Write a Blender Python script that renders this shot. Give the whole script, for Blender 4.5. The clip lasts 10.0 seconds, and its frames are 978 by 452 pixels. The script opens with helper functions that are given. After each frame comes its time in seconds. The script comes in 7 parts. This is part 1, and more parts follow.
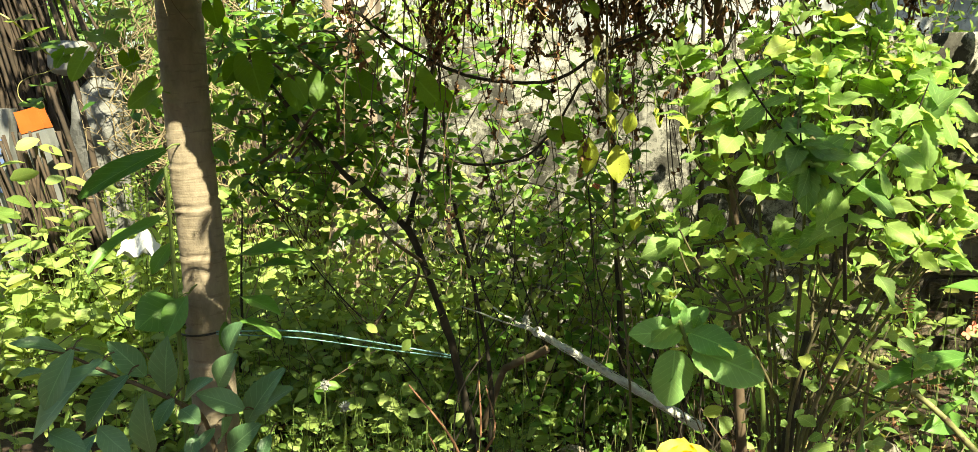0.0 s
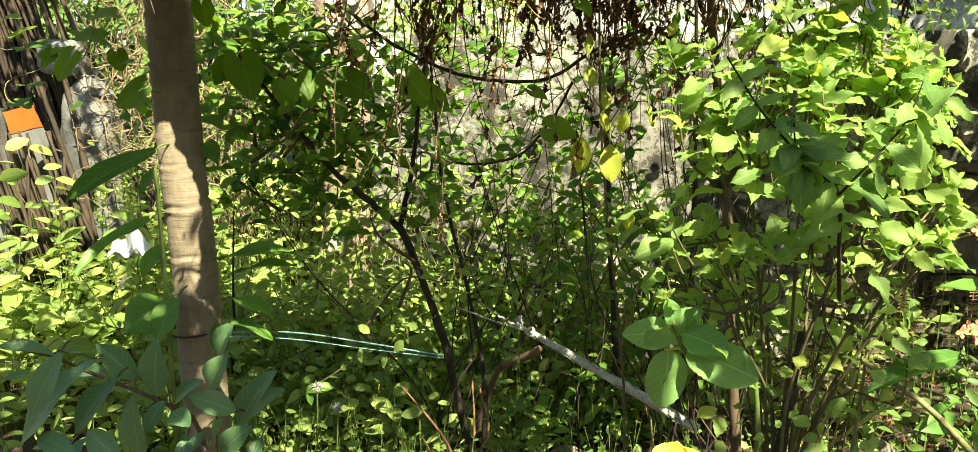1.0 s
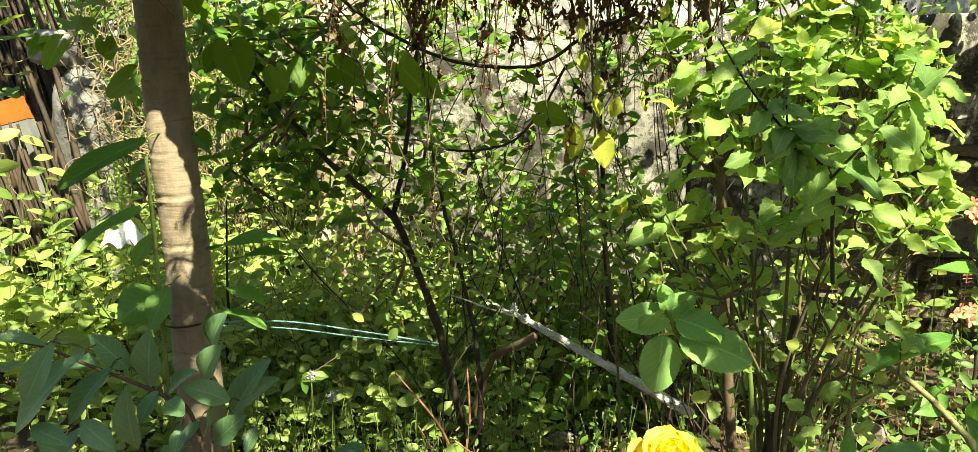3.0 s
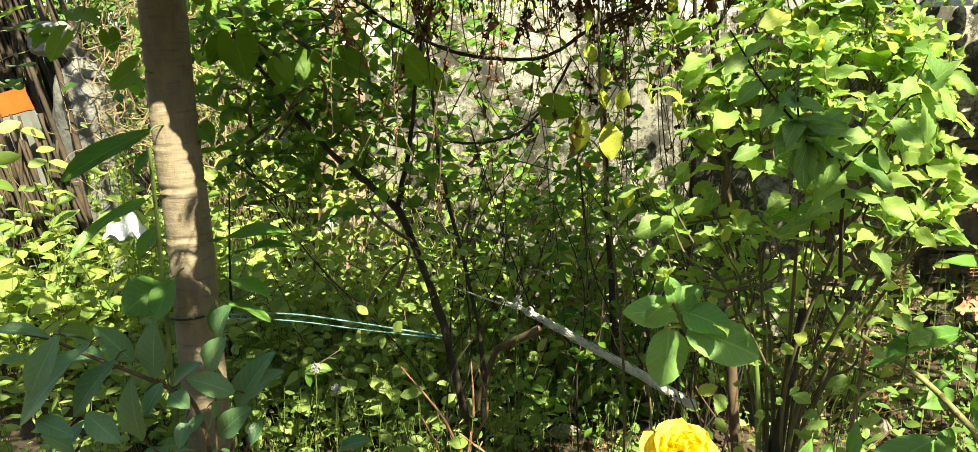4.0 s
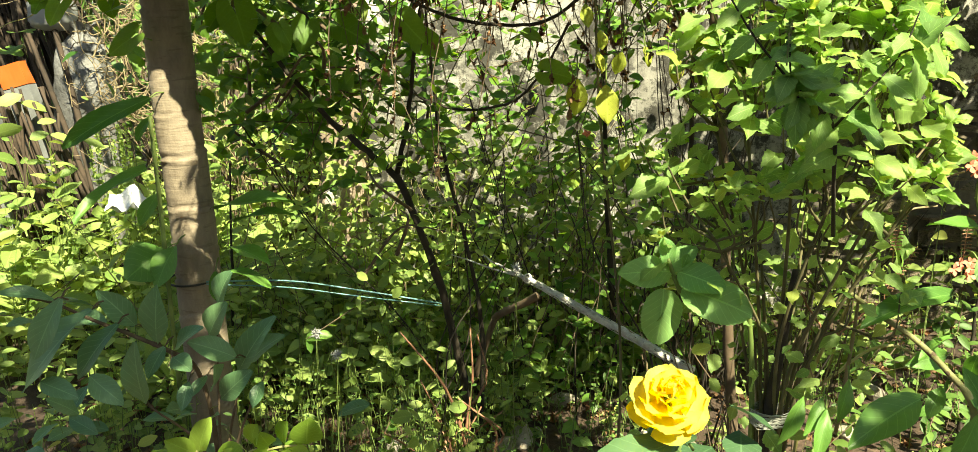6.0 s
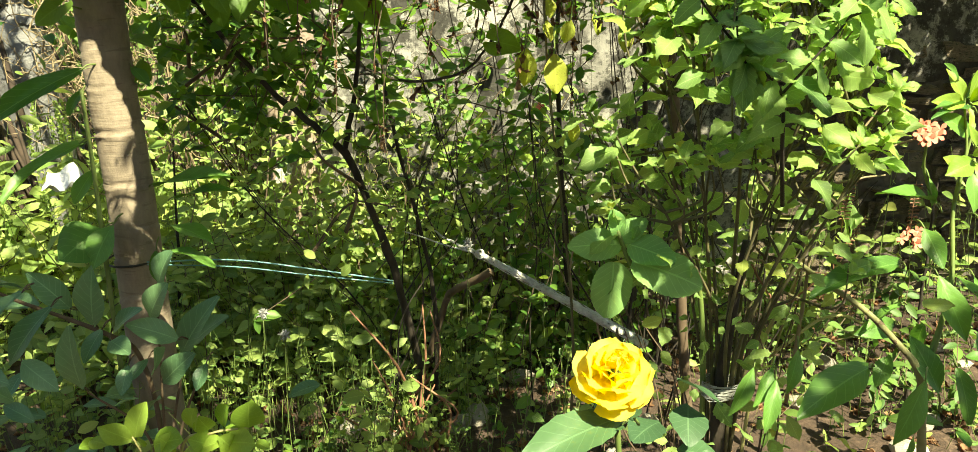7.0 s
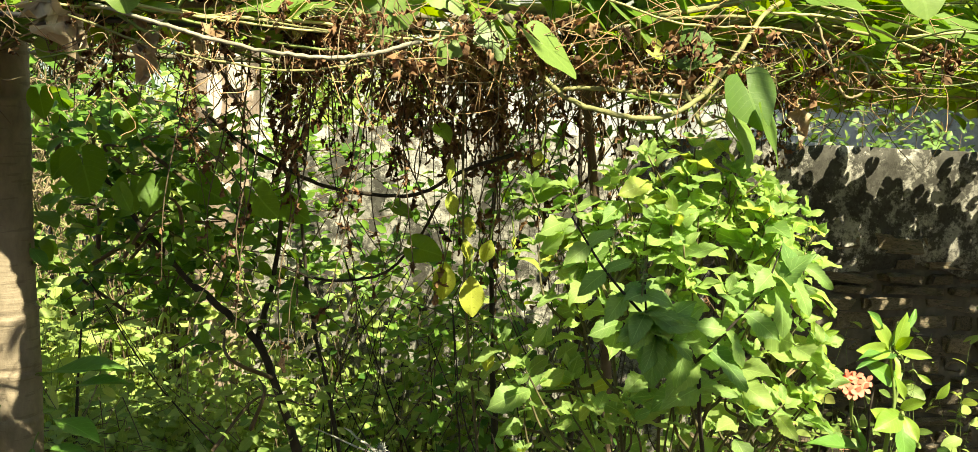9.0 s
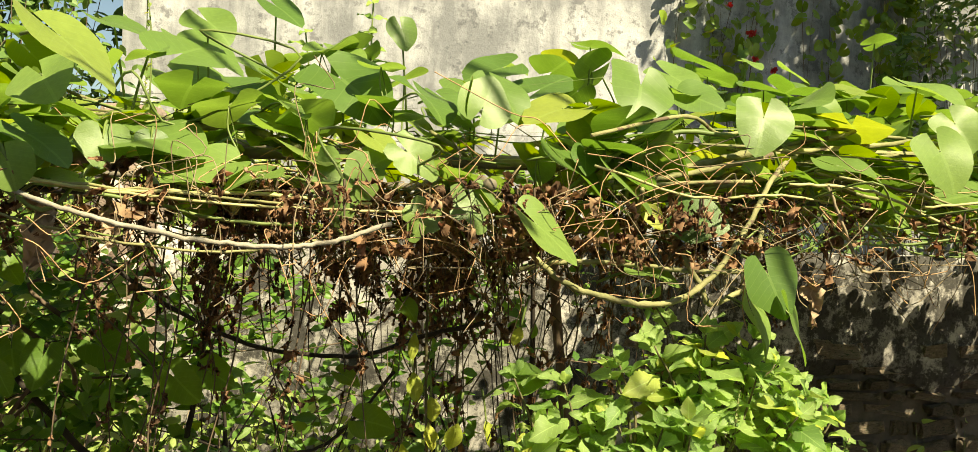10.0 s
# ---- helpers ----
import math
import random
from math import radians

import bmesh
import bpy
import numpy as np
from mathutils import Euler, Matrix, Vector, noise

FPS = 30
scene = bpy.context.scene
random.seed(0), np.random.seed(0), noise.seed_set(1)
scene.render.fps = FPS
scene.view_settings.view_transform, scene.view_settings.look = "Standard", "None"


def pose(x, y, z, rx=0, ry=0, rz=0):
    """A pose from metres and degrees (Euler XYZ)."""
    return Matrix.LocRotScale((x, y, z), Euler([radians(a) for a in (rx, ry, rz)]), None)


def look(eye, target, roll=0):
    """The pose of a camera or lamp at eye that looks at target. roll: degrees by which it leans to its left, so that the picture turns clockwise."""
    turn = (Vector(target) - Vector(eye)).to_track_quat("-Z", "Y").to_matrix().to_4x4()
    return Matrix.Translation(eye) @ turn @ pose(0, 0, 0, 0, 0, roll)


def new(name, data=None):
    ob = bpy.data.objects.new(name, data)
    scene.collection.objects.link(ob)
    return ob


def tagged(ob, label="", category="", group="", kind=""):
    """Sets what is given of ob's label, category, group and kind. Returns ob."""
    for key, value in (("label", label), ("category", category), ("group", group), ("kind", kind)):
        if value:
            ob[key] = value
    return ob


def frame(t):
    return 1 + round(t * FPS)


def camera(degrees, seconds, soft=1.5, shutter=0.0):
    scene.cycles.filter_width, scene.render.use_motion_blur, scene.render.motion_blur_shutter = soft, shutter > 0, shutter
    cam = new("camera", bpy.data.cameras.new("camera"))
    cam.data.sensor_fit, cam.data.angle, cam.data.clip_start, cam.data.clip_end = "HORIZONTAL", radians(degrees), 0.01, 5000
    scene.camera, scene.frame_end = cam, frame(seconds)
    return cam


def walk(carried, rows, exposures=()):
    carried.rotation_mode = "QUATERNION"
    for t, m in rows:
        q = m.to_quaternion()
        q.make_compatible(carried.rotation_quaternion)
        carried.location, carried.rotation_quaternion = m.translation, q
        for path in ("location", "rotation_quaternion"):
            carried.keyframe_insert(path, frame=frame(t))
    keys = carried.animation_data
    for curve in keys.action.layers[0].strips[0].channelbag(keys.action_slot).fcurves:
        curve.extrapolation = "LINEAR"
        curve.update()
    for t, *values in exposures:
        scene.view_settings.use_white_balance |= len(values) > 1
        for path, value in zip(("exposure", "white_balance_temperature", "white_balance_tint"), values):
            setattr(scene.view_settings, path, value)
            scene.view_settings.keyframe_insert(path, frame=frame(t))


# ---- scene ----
cam = camera(63.4, 10.0, soft=0.5)
PATH = [
    (0, (0.031, -0.016, 1.371), (-0.015, 1.947, 0.989), -0.4),
    (0.5, (0.031, -0.01, 1.371), (-0.008, 1.952, 0.987), -0.4),
    (1, (0.035, -0.003, 1.372), (0.003, 1.959, 0.986), -0.5),
    (1.5, (0.039, 0.001, 1.373), (0.014, 1.962, 0.983), -0.7),
    (2, (0.041, -0.001, 1.371), (0.02, 1.96, 0.977), -0.8),
    (2.5, (0.043, 0.0, 1.367), (0.021, 1.959, 0.966), -0.9),
    (4, (0.027, 0.006, 1.365), (0.007, 1.958, 0.934), -0.8),
    (4.5, (0.021, 0.001, 1.364), (0.001, 1.955, 0.937), -0.7),
    (5, (0.027, -0.01, 1.367), (0.0, 1.943, 0.939), -0.7),
    (5.5, (0.035, -0.018, 1.366), (-0.004, 1.929, 0.911), -0.9),
    (5.7, (0.034, -0.021, 1.355), (-0.003, 1.923, 0.888), -0.9),
    (6.8, (0.06, 0.016, 1.306), (0.104, 1.947, 0.787), -0.8),
    (7, (0.064, 0.02, 1.316), (0.133, 1.947, 0.782), -0.8),
    (7.5, (0.056, 0.012, 1.327), (0.157, 1.94, 0.802), -0.5),
    (8, (0.064, 0.028, 1.352), (0.174, 1.973, 0.898), 0.6),
    (8.5, (0.098, 0.072, 1.397), (0.228, 2.037, 1.052), 1.8),
    (8.7, (0.128, 0.081, 1.427), (0.256, 2.054, 1.128), 2.3),
    (8.8, (0.123, 0.103, 1.437), (0.284, 2.079, 1.173), 2.1),
    (9, (0.148, 0.137, 1.47), (0.328, 2.118, 1.26), 2.4),
    (9.5, (0.124, 0.266, 1.538), (0.408, 2.244, 1.457), 2.4),
    (10, (0.068, 0.361, 1.627), (0.47, 2.32, 1.593), 2.5),
]
walk(cam, [(t, look(eye, target, roll)) for t, eye, target, roll in PATH], ((0, 1.93, 7500, -8), (8, 1.93, 7500, -8), (9, 1.80, 7600, -6), (9.5, 1.56, 7800, -2), (10, 1.40, 7900, 0)))

# ---- light ----
SUN_AZ, SUN_EL = 152.0, 50.0  # compass turn of the sun from +y towards +x, and its height, in degrees
world = bpy.data.worlds.new("sky")
scene.world = world
world.use_nodes = True
wn = world.node_tree
sky = wn.nodes.new("ShaderNodeTexSky")
sky.sky_type, sky.sun_disc = "NISHITA", False
sky.sun_elevation, sky.sun_rotation = radians(SUN_EL), radians(SUN_AZ)
wn.nodes["Background"].inputs["Strength"].default_value = 0.05
wn.links.new(sky.outputs[0], wn.nodes["Background"].inputs["Color"])
to_sun = Vector((math.sin(radians(SUN_AZ)) * math.cos(radians(SUN_EL)), math.cos(radians(SUN_AZ)) * math.cos(radians(SUN_EL)), math.sin(radians(SUN_EL))))
sun = new("sun", bpy.data.lights.new("sun", "SUN"))
sun.data.energy, sun.data.angle, sun.data.color = 5.0, radians(0.53), (1.0, 0.91, 0.74)
sun.matrix_world = look(to_sun * 30, (0, 0, 0))

rng = random.Random(11)
nrg = np.random.default_rng(5)


# ---- materials ----
def nodes(name):
    m = bpy.data.materials.new(name)
    m.use_nodes = True
    t = m.node_tree
    return m, t, t.nodes["Principled BSDF"]


def add(t, kind, **values):
    n = t.nodes.new(kind)
    for key, v in values.items():
        if key.startswith("i_"):
            n.inputs[key[2:].replace("_", " ")].default_value = v
    return n


def ramp(t, stops):
    r = t.nodes.new("ShaderNodeValToRGB")
    e = r.color_ramp.elements
    while len(e) < len(stops):
        e.new(0.5)
    for el, (p, c) in zip(e, stops):
        el.position, el.color = p, (*c, 1)
    return r


def mix(t, fac, a, b, how="MIX"):
    m = t.nodes.new("ShaderNodeMix")
    m.data_type, m.blend_type = "RGBA", how
    for k, v in ((0, fac), (6, a), (7, b)):
        if hasattr(v, "is_output") or hasattr(v, "links"):
            t.links.new(v, m.inputs[k])
        else:
            m.inputs[k].default_value = v if k == 0 else (*v, 1)
    return m.outputs[2]


def math_node(t, op, a, b=0.0, clamp=False):
    m = t.nodes.new("ShaderNodeMath")
    m.operation, m.use_clamp = op, clamp
    for k, v in ((0, a), (1, b)):
        if hasattr(v, "links"):
            t.links.new(v, m.inputs[k])
        else:
            m.inputs[k].default_value = v
    return m.outputs[0]


def noise_node(t, scale, detail=4.0, rough=0.55, coords="Object", stretch=None):
    tc = t.nodes.new("ShaderNodeTexCoord")
    n = t.nodes.new("ShaderNodeTexNoise")
    n.inputs["Scale"].default_value, n.inputs["Detail"].default_value, n.inputs["Roughness"].default_value = scale, detail, rough
    if stretch:
        mp = t.nodes.new("ShaderNodeMapping")
        mp.inputs["Scale"].default_value = stretch
        t.links.new(tc.outputs[coords], mp.inputs[0])
        t.links.new(mp.outputs[0], n.inputs["Vector"])
    else:
        t.links.new(tc.outputs[coords], n.inputs["Vector"])
    return n.outputs["Fac"]


def bump(t, p, height, strength, dist):
    b = t.nodes.new("ShaderNodeBump")
    b.inputs["Strength"].default_value, b.inputs["Distance"].default_value = strength, dist
    t.links.new(height, b.inputs["Height"])
    t.links.new(b.outputs[0], p.inputs["Normal"])


def leaf_material(name, dark, light, old=None, glow=0.35, gloss=0.45, vein=0.25, island=False, spots=0.0, warm=0.475, shine=0.36):
    """A leaf: colour varies from leaf to leaf and over the blade, veins from the blade's own coordinates, light shines through."""
    m, t, p = nodes(name)
    if island:
        rnd = t.nodes.new("ShaderNodeNewGeometry").outputs["Random Per Island"]
    else:
        rnd = t.nodes.new("ShaderNodeObjectInfo").outputs["Random"]
    stops = [(0.0, dark), (0.75, light)]
    if old:
        stops += [(0.9, light), (1.0, old)]
    col = ramp(t, stops)
    t.links.new(rnd, col.inputs[0])
    c = col.outputs[0]
    blot = noise_node(t, 9.0, 5.0)
    c = mix(t, math_node(t, "MULTIPLY", blot, 0.45), c, tuple(0.6 * v for v in dark))
    uv = t.nodes.new("ShaderNodeUVMap")
    sep = t.nodes.new("ShaderNodeSeparateXYZ")
    t.links.new(uv.outputs[0], sep.inputs[0])
    across = math_node(t, "ABSOLUTE", math_node(t, "SUBTRACT", sep.outputs[0], 0.5))
    rib = math_node(t, "LESS_THAN", across, 0.022)
    side = math_node(t, "FRACT", math_node(t, "MULTIPLY", math_node(t, "SUBTRACT", sep.outputs[1], math_node(t, "MULTIPLY", across, 0.55)), 8.0))
    side = math_node(t, "LESS_THAN", side, 0.09)
    veins = math_node(t, "MULTIPLY", math_node(t, "MAXIMUM", rib, math_node(t, "MULTIPLY", side, 0.55)), vein)
    c = mix(t, veins, c, tuple(min(1.0, 1.6 * v + 0.05) for v in light))
    if spots:
        sp = noise_node(t, 26.0, 2.0)
        k = math_node(t, "MULTIPLY", math_node(t, "GREATER_THAN", sp, 0.68), spots)
        c = mix(t, k, c, (0.16, 0.10, 0.03))
    t.links.new(c, p.inputs["Base Color"])
    p.inputs["Roughness"].default_value = gloss
    p.inputs["Specular IOR Level"].default_value = shine
    bump(t, p, math_node(t, "ADD", math_node(t, "MULTIPLY", veins, -1.0), math_node(t, "MULTIPLY", noise_node(t, 22.0), 0.5)), 0.22, 0.004)
    tr = t.nodes.new("ShaderNodeBsdfTranslucent")
    hot = t.nodes.new("ShaderNodeHueSaturation")
    hot.inputs["Hue"].default_value, hot.inputs["Saturation"].default_value, hot.inputs["Value"].default_value = warm, 1.15, 1.5
    t.links.new(c, hot.inputs["Color"])
    t.links.new(hot.outputs[0], tr.inputs["Color"])
    ms = t.nodes.new("ShaderNodeMixShader")
    ms.inputs[0].default_value = glow
    t.links.new(p.outputs[0], ms.inputs[1])
    t.links.new(tr.outputs[0], ms.inputs[2])
    t.links.new(ms.outputs[0], t.nodes["Material Output"].inputs[0])
    return m


def plain_material(name, a, b, scale=12.0, rough=0.7, relief=0.3, dist=0.004, stretch=None, c=None, metal=0.0, vary=0.0):
    """Two or three colours mixed by noise at two scales, with relief from the fine one."""
    m, t, p = nodes(name)
    big, fine = noise_node(t, scale * 0.25, 3.0, stretch=stretch), noise_node(t, scale, 6.0, 0.65, stretch=stretch)
    r = ramp(t, [(0.32, a), (0.68, b)])
    t.links.new(math_node(t, "ADD", math_node(t, "MULTIPLY", big, 0.5), math_node(t, "MULTIPLY", fine, 0.5)), r.inputs[0])
    out = r.outputs[0]
    if c:
        out = mix(t, math_node(t, "GREATER_THAN", noise_node(t, scale * 0.6, 4.0), 0.62), out, c)
    if vary:
        hs = t.nodes.new("ShaderNodeHueSaturation")
        t.links.new(out, hs.inputs["Color"])
        oi = t.nodes.new("ShaderNodeObjectInfo").outputs["Random"]
        t.links.new(math_node(t, "ADD", math_node(t, "MULTIPLY", oi, vary), 1.0 - vary / 2), hs.inputs["Value"])
        out = hs.outputs[0]
    t.links.new(out, p.inputs["Base Color"])
    p.inputs["Roughness"].default_value, p.inputs["Metallic"].default_value = rough, metal
    bump(t, p, fine, relief, dist)
    return m


M = {}
M["vine_leaf"] = leaf_material("vine_leaf", (0.10, 0.19, 0.038), (0.235, 0.35, 0.088), (0.37, 0.42, 0.075), 0.42, 0.42, 0.12, shine=0.5, warm=0.49)
M["vine_small"] = leaf_material("vine_small", (0.10, 0.20, 0.022), (0.24, 0.35, 0.05), (0.30, 0.34, 0.07), 0.38, 0.42, 0.1, island=True)
M["bush_leaf"] = leaf_material("bush_leaf", (0.205, 0.34, 0.105), (0.385, 0.51, 0.175), (0.48, 0.52, 0.12), 0.54, 0.5, 0.28, warm=0.493)
M["bush_small"] = leaf_material("bush_small", (0.205, 0.34, 0.105), (0.385, 0.51, 0.175), (0.48, 0.52, 0.12), 0.56, 0.5, 0.28, island=True, warm=0.493)
# shaded copy of bush_leaf: the spray's shade is put into its colour
M["shaded_spray_leaf"] = leaf_material("shaded_spray_leaf", (0.155, 0.285, 0.085), (0.27, 0.41, 0.125), (0.32, 0.42, 0.11), 0.45, 0.5, 0.35, warm=0.49)
# vine leaf for under the canopy, its shade mixed into a deeper green
M["shaded_vine_leaf"] = leaf_material("shaded_vine_leaf", (0.10, 0.20, 0.03), (0.18, 0.31, 0.05), None, 0.52, 0.42, 0.15)
M["laurel_leaf"] = leaf_material("laurel_leaf", (0.105, 0.215, 0.10), (0.19, 0.325, 0.155), None, 0.22, 0.38, 0.35, shine=0.5)
M["rose_leaf"] = leaf_material("rose_leaf", (0.05, 0.105, 0.05), (0.085, 0.165, 0.07), None, 0.2, 0.5, 0.3, shine=0.3)
M["coleus_leaf"] = leaf_material("coleus_leaf", (0.19, 0.37, 0.12), (0.26, 0.45, 0.15), None, 0.38, 0.6, 0.35)
M["jatropha_leaf"] = leaf_material("jatropha_leaf", (0.08, 0.19, 0.04), (0.17, 0.33, 0.07), None, 0.35, 0.4, 0.25, warm=0.49)
M["lime_leaf"] = leaf_material("lime_leaf", (0.20, 0.34, 0.05), (0.30, 0.43, 0.08), None, 0.42, 0.4, 0.2)
M["yellow_leaf"] = leaf_material("yellow_leaf", (0.38, 0.45, 0.075), (0.50, 0.53, 0.10), None, 0.42, 0.5, 0.2, spots=0.6)
M["privet_leaf"] = leaf_material("privet_leaf", (0.06, 0.15, 0.03), (0.19, 0.34, 0.06), (0.32, 0.44, 0.07), 0.44, 0.4, 0.12, island=True)
M["weed_leaf"] = leaf_material("weed_leaf", (0.165, 0.27, 0.065), (0.37, 0.465, 0.145), (0.45, 0.48, 0.15), 0.42, 0.5, 0.15, island=True)
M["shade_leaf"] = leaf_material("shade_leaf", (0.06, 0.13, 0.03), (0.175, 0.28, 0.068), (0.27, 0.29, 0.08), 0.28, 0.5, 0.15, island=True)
M["crown_leaf"] = leaf_material("crown_leaf", (0.04, 0.1, 0.02), (0.09, 0.18, 0.04), None, 0.3, 0.45, 0.1, island=True)
M["dry_leaf"] = leaf_material("dry_leaf", (0.10, 0.055, 0.03), (0.38, 0.22, 0.12), (0.58, 0.41, 0.25), 0.3, 0.8, 0.1, island=True)
M["dry_big"] = leaf_material("dry_big", (0.40, 0.29, 0.19), (0.58, 0.46, 0.33), None, 0.22, 0.75, 0.2)
M["yellow_petal"] = leaf_material("yellow_petal", (0.80, 0.65, 0.09), (0.87, 0.75, 0.17), None, 0.45, 0.6, 0.0, warm=0.5)
M["coral_petal"] = leaf_material("coral_petal", (0.74, 0.20, 0.13), (0.80, 0.30, 0.22), None, 0.12, 0.6, 0.0, warm=0.5)
M["red_petal"] = leaf_material("red_petal", (0.45, 0.02, 0.03), (0.55, 0.04, 0.03), None, 0.15, 0.6, 0.0, warm=0.5)
M["white_petal"] = leaf_material("white_petal", (0.34, 0.35, 0.35), (0.46, 0.46, 0.46), None, 0.15, 0.6, 0.0, warm=0.5)
M["paper"] = plain_material("paper", (0.62, 0.62, 0.64), (0.74, 0.74, 0.75), 8, 0.7, 0.3)
M["twig"] = plain_material("twig", (0.07, 0.045, 0.028), (0.16, 0.115, 0.075), 30, 0.85, 0.4)
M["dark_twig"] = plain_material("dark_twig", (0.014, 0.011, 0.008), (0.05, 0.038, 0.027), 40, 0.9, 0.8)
M["dry_fibre"] = plain_material("dry_fibre", (0.28, 0.15, 0.075), (0.56, 0.35, 0.19), 40, 0.85, 0.4)
M["red_twig"] = plain_material("red_twig", (0.16, 0.07, 0.04), (0.36, 0.19, 0.12), 40, 0.8, 0.4)
M["bush_wood"] = plain_material("bush_wood", (0.05, 0.045, 0.022), (0.15, 0.13, 0.06), 40, 0.8, 0.5)
M["pale_twig"] = plain_material("pale_twig", (0.14, 0.105, 0.065), (0.33, 0.26, 0.155), 30, 0.8, 0.4)
M["tan_stem"] = plain_material("tan_stem", (0.28, 0.26, 0.10), (0.52, 0.48, 0.22), 50, 0.75, 0.5)
M["grey_twig"] = plain_material("grey_twig", (0.17, 0.15, 0.115), (0.40, 0.37, 0.30), 50, 0.85, 0.8)
M["green_stem"] = plain_material("green_stem", (0.08, 0.13, 0.03), (0.18, 0.23, 0.06), 25, 0.6, 0.2)
M["vine_stem"] = plain_material("vine_stem", (0.13, 0.135, 0.05), (0.32, 0.30, 0.14), 40, 0.8, 0.9, 0.004, c=(0.12, 0.085, 0.05))
M["pole"] = plain_material("pole", (0.10, 0.085, 0.06), (0.22, 0.19, 0.14), 18, 0.8, 0.4)
M["pipe"] = plain_material("pipe", (0.012, 0.012, 0.013), (0.03, 0.03, 0.032), 20, 0.45, 0.1)
M["rope"] = plain_material("rope", (0.10, 0.26, 0.28), (0.22, 0.42, 0.44), 60, 0.4, 0.3)
M["driftwood"] = plain_material("driftwood", (0.30, 0.285, 0.26), (0.72, 0.70, 0.66), 90, 0.9, 1.0, 0.006, c=(0.09, 0.08, 0.07))
M["net"] = plain_material("net", (0.42, 0.42, 0.40), (0.68, 0.68, 0.64), 60, 0.7, 0.2)
M["wire"] = plain_material("wire", (0.20, 0.20, 0.19), (0.38, 0.38, 0.36), 60, 0.6, 0.3)
M["terracotta"] = plain_material("terracotta", (0.20, 0.09, 0.055), (0.32, 0.16, 0.10), 14, 0.85, 0.3)
M["tarp"] = plain_material("tarp", (0.08, 0.08, 0.085), (0.185, 0.18, 0.18), 9, 0.55, 0.9, 0.03)
M["white_bag"] = plain_material("white_bag", (0.13, 0.135, 0.145), (0.25, 0.25, 0.26), 10, 0.55, 0.6, 0.01)
M["orange_print"] = plain_material("orange_print", (0.42, 0.085, 0.015), (0.52, 0.12, 0.022), 10, 0.5, 0.3)
M["blue_print"] = plain_material("blue_print", (0.10, 0.15, 0.35), (0.16, 0.22, 0.45), 10, 0.5, 0.2)
M["frond"] = plain_material("frond", (0.02, 0.014, 0.010), (0.075, 0.05, 0.036), 20, 0.9, 0.6)
M["stone"] = plain_material("stone", (0.28, 0.24, 0.20), (0.46, 0.42, 0.36), 16, 0.9, 0.6, 0.006, vary=0.5)
M["brick"] = plain_material("brick", (0.06, 0.05, 0.036), (0.22, 0.17, 0.12), 22, 0.95, 1.0, 0.015, vary=0.8, c=(0.05, 0.055, 0.03))


def soil_material():
    m, t, p = nodes("soil")
    f, b = noise_node(t, 30, 8, 0.7), noise_node(t, 2.2, 4)
    r = ramp(t, [(0.3, (0.022, 0.014, 0.010)), (0.55, (0.075, 0.047, 0.033)), (0.8, (0.30, 0.20, 0.145))])
    t.links.new(math_node(t, "ADD", math_node(t, "MULTIPLY", f, 0.6), math_node(t, "MULTIPLY", b, 0.4)), r.inputs[0])
    t.links.new(r.outputs[0], p.inputs["Base Color"])
    p.inputs["Roughness"].default_value = 0.95
    bump(t, p, f, 0.9, 0.02)
    return m


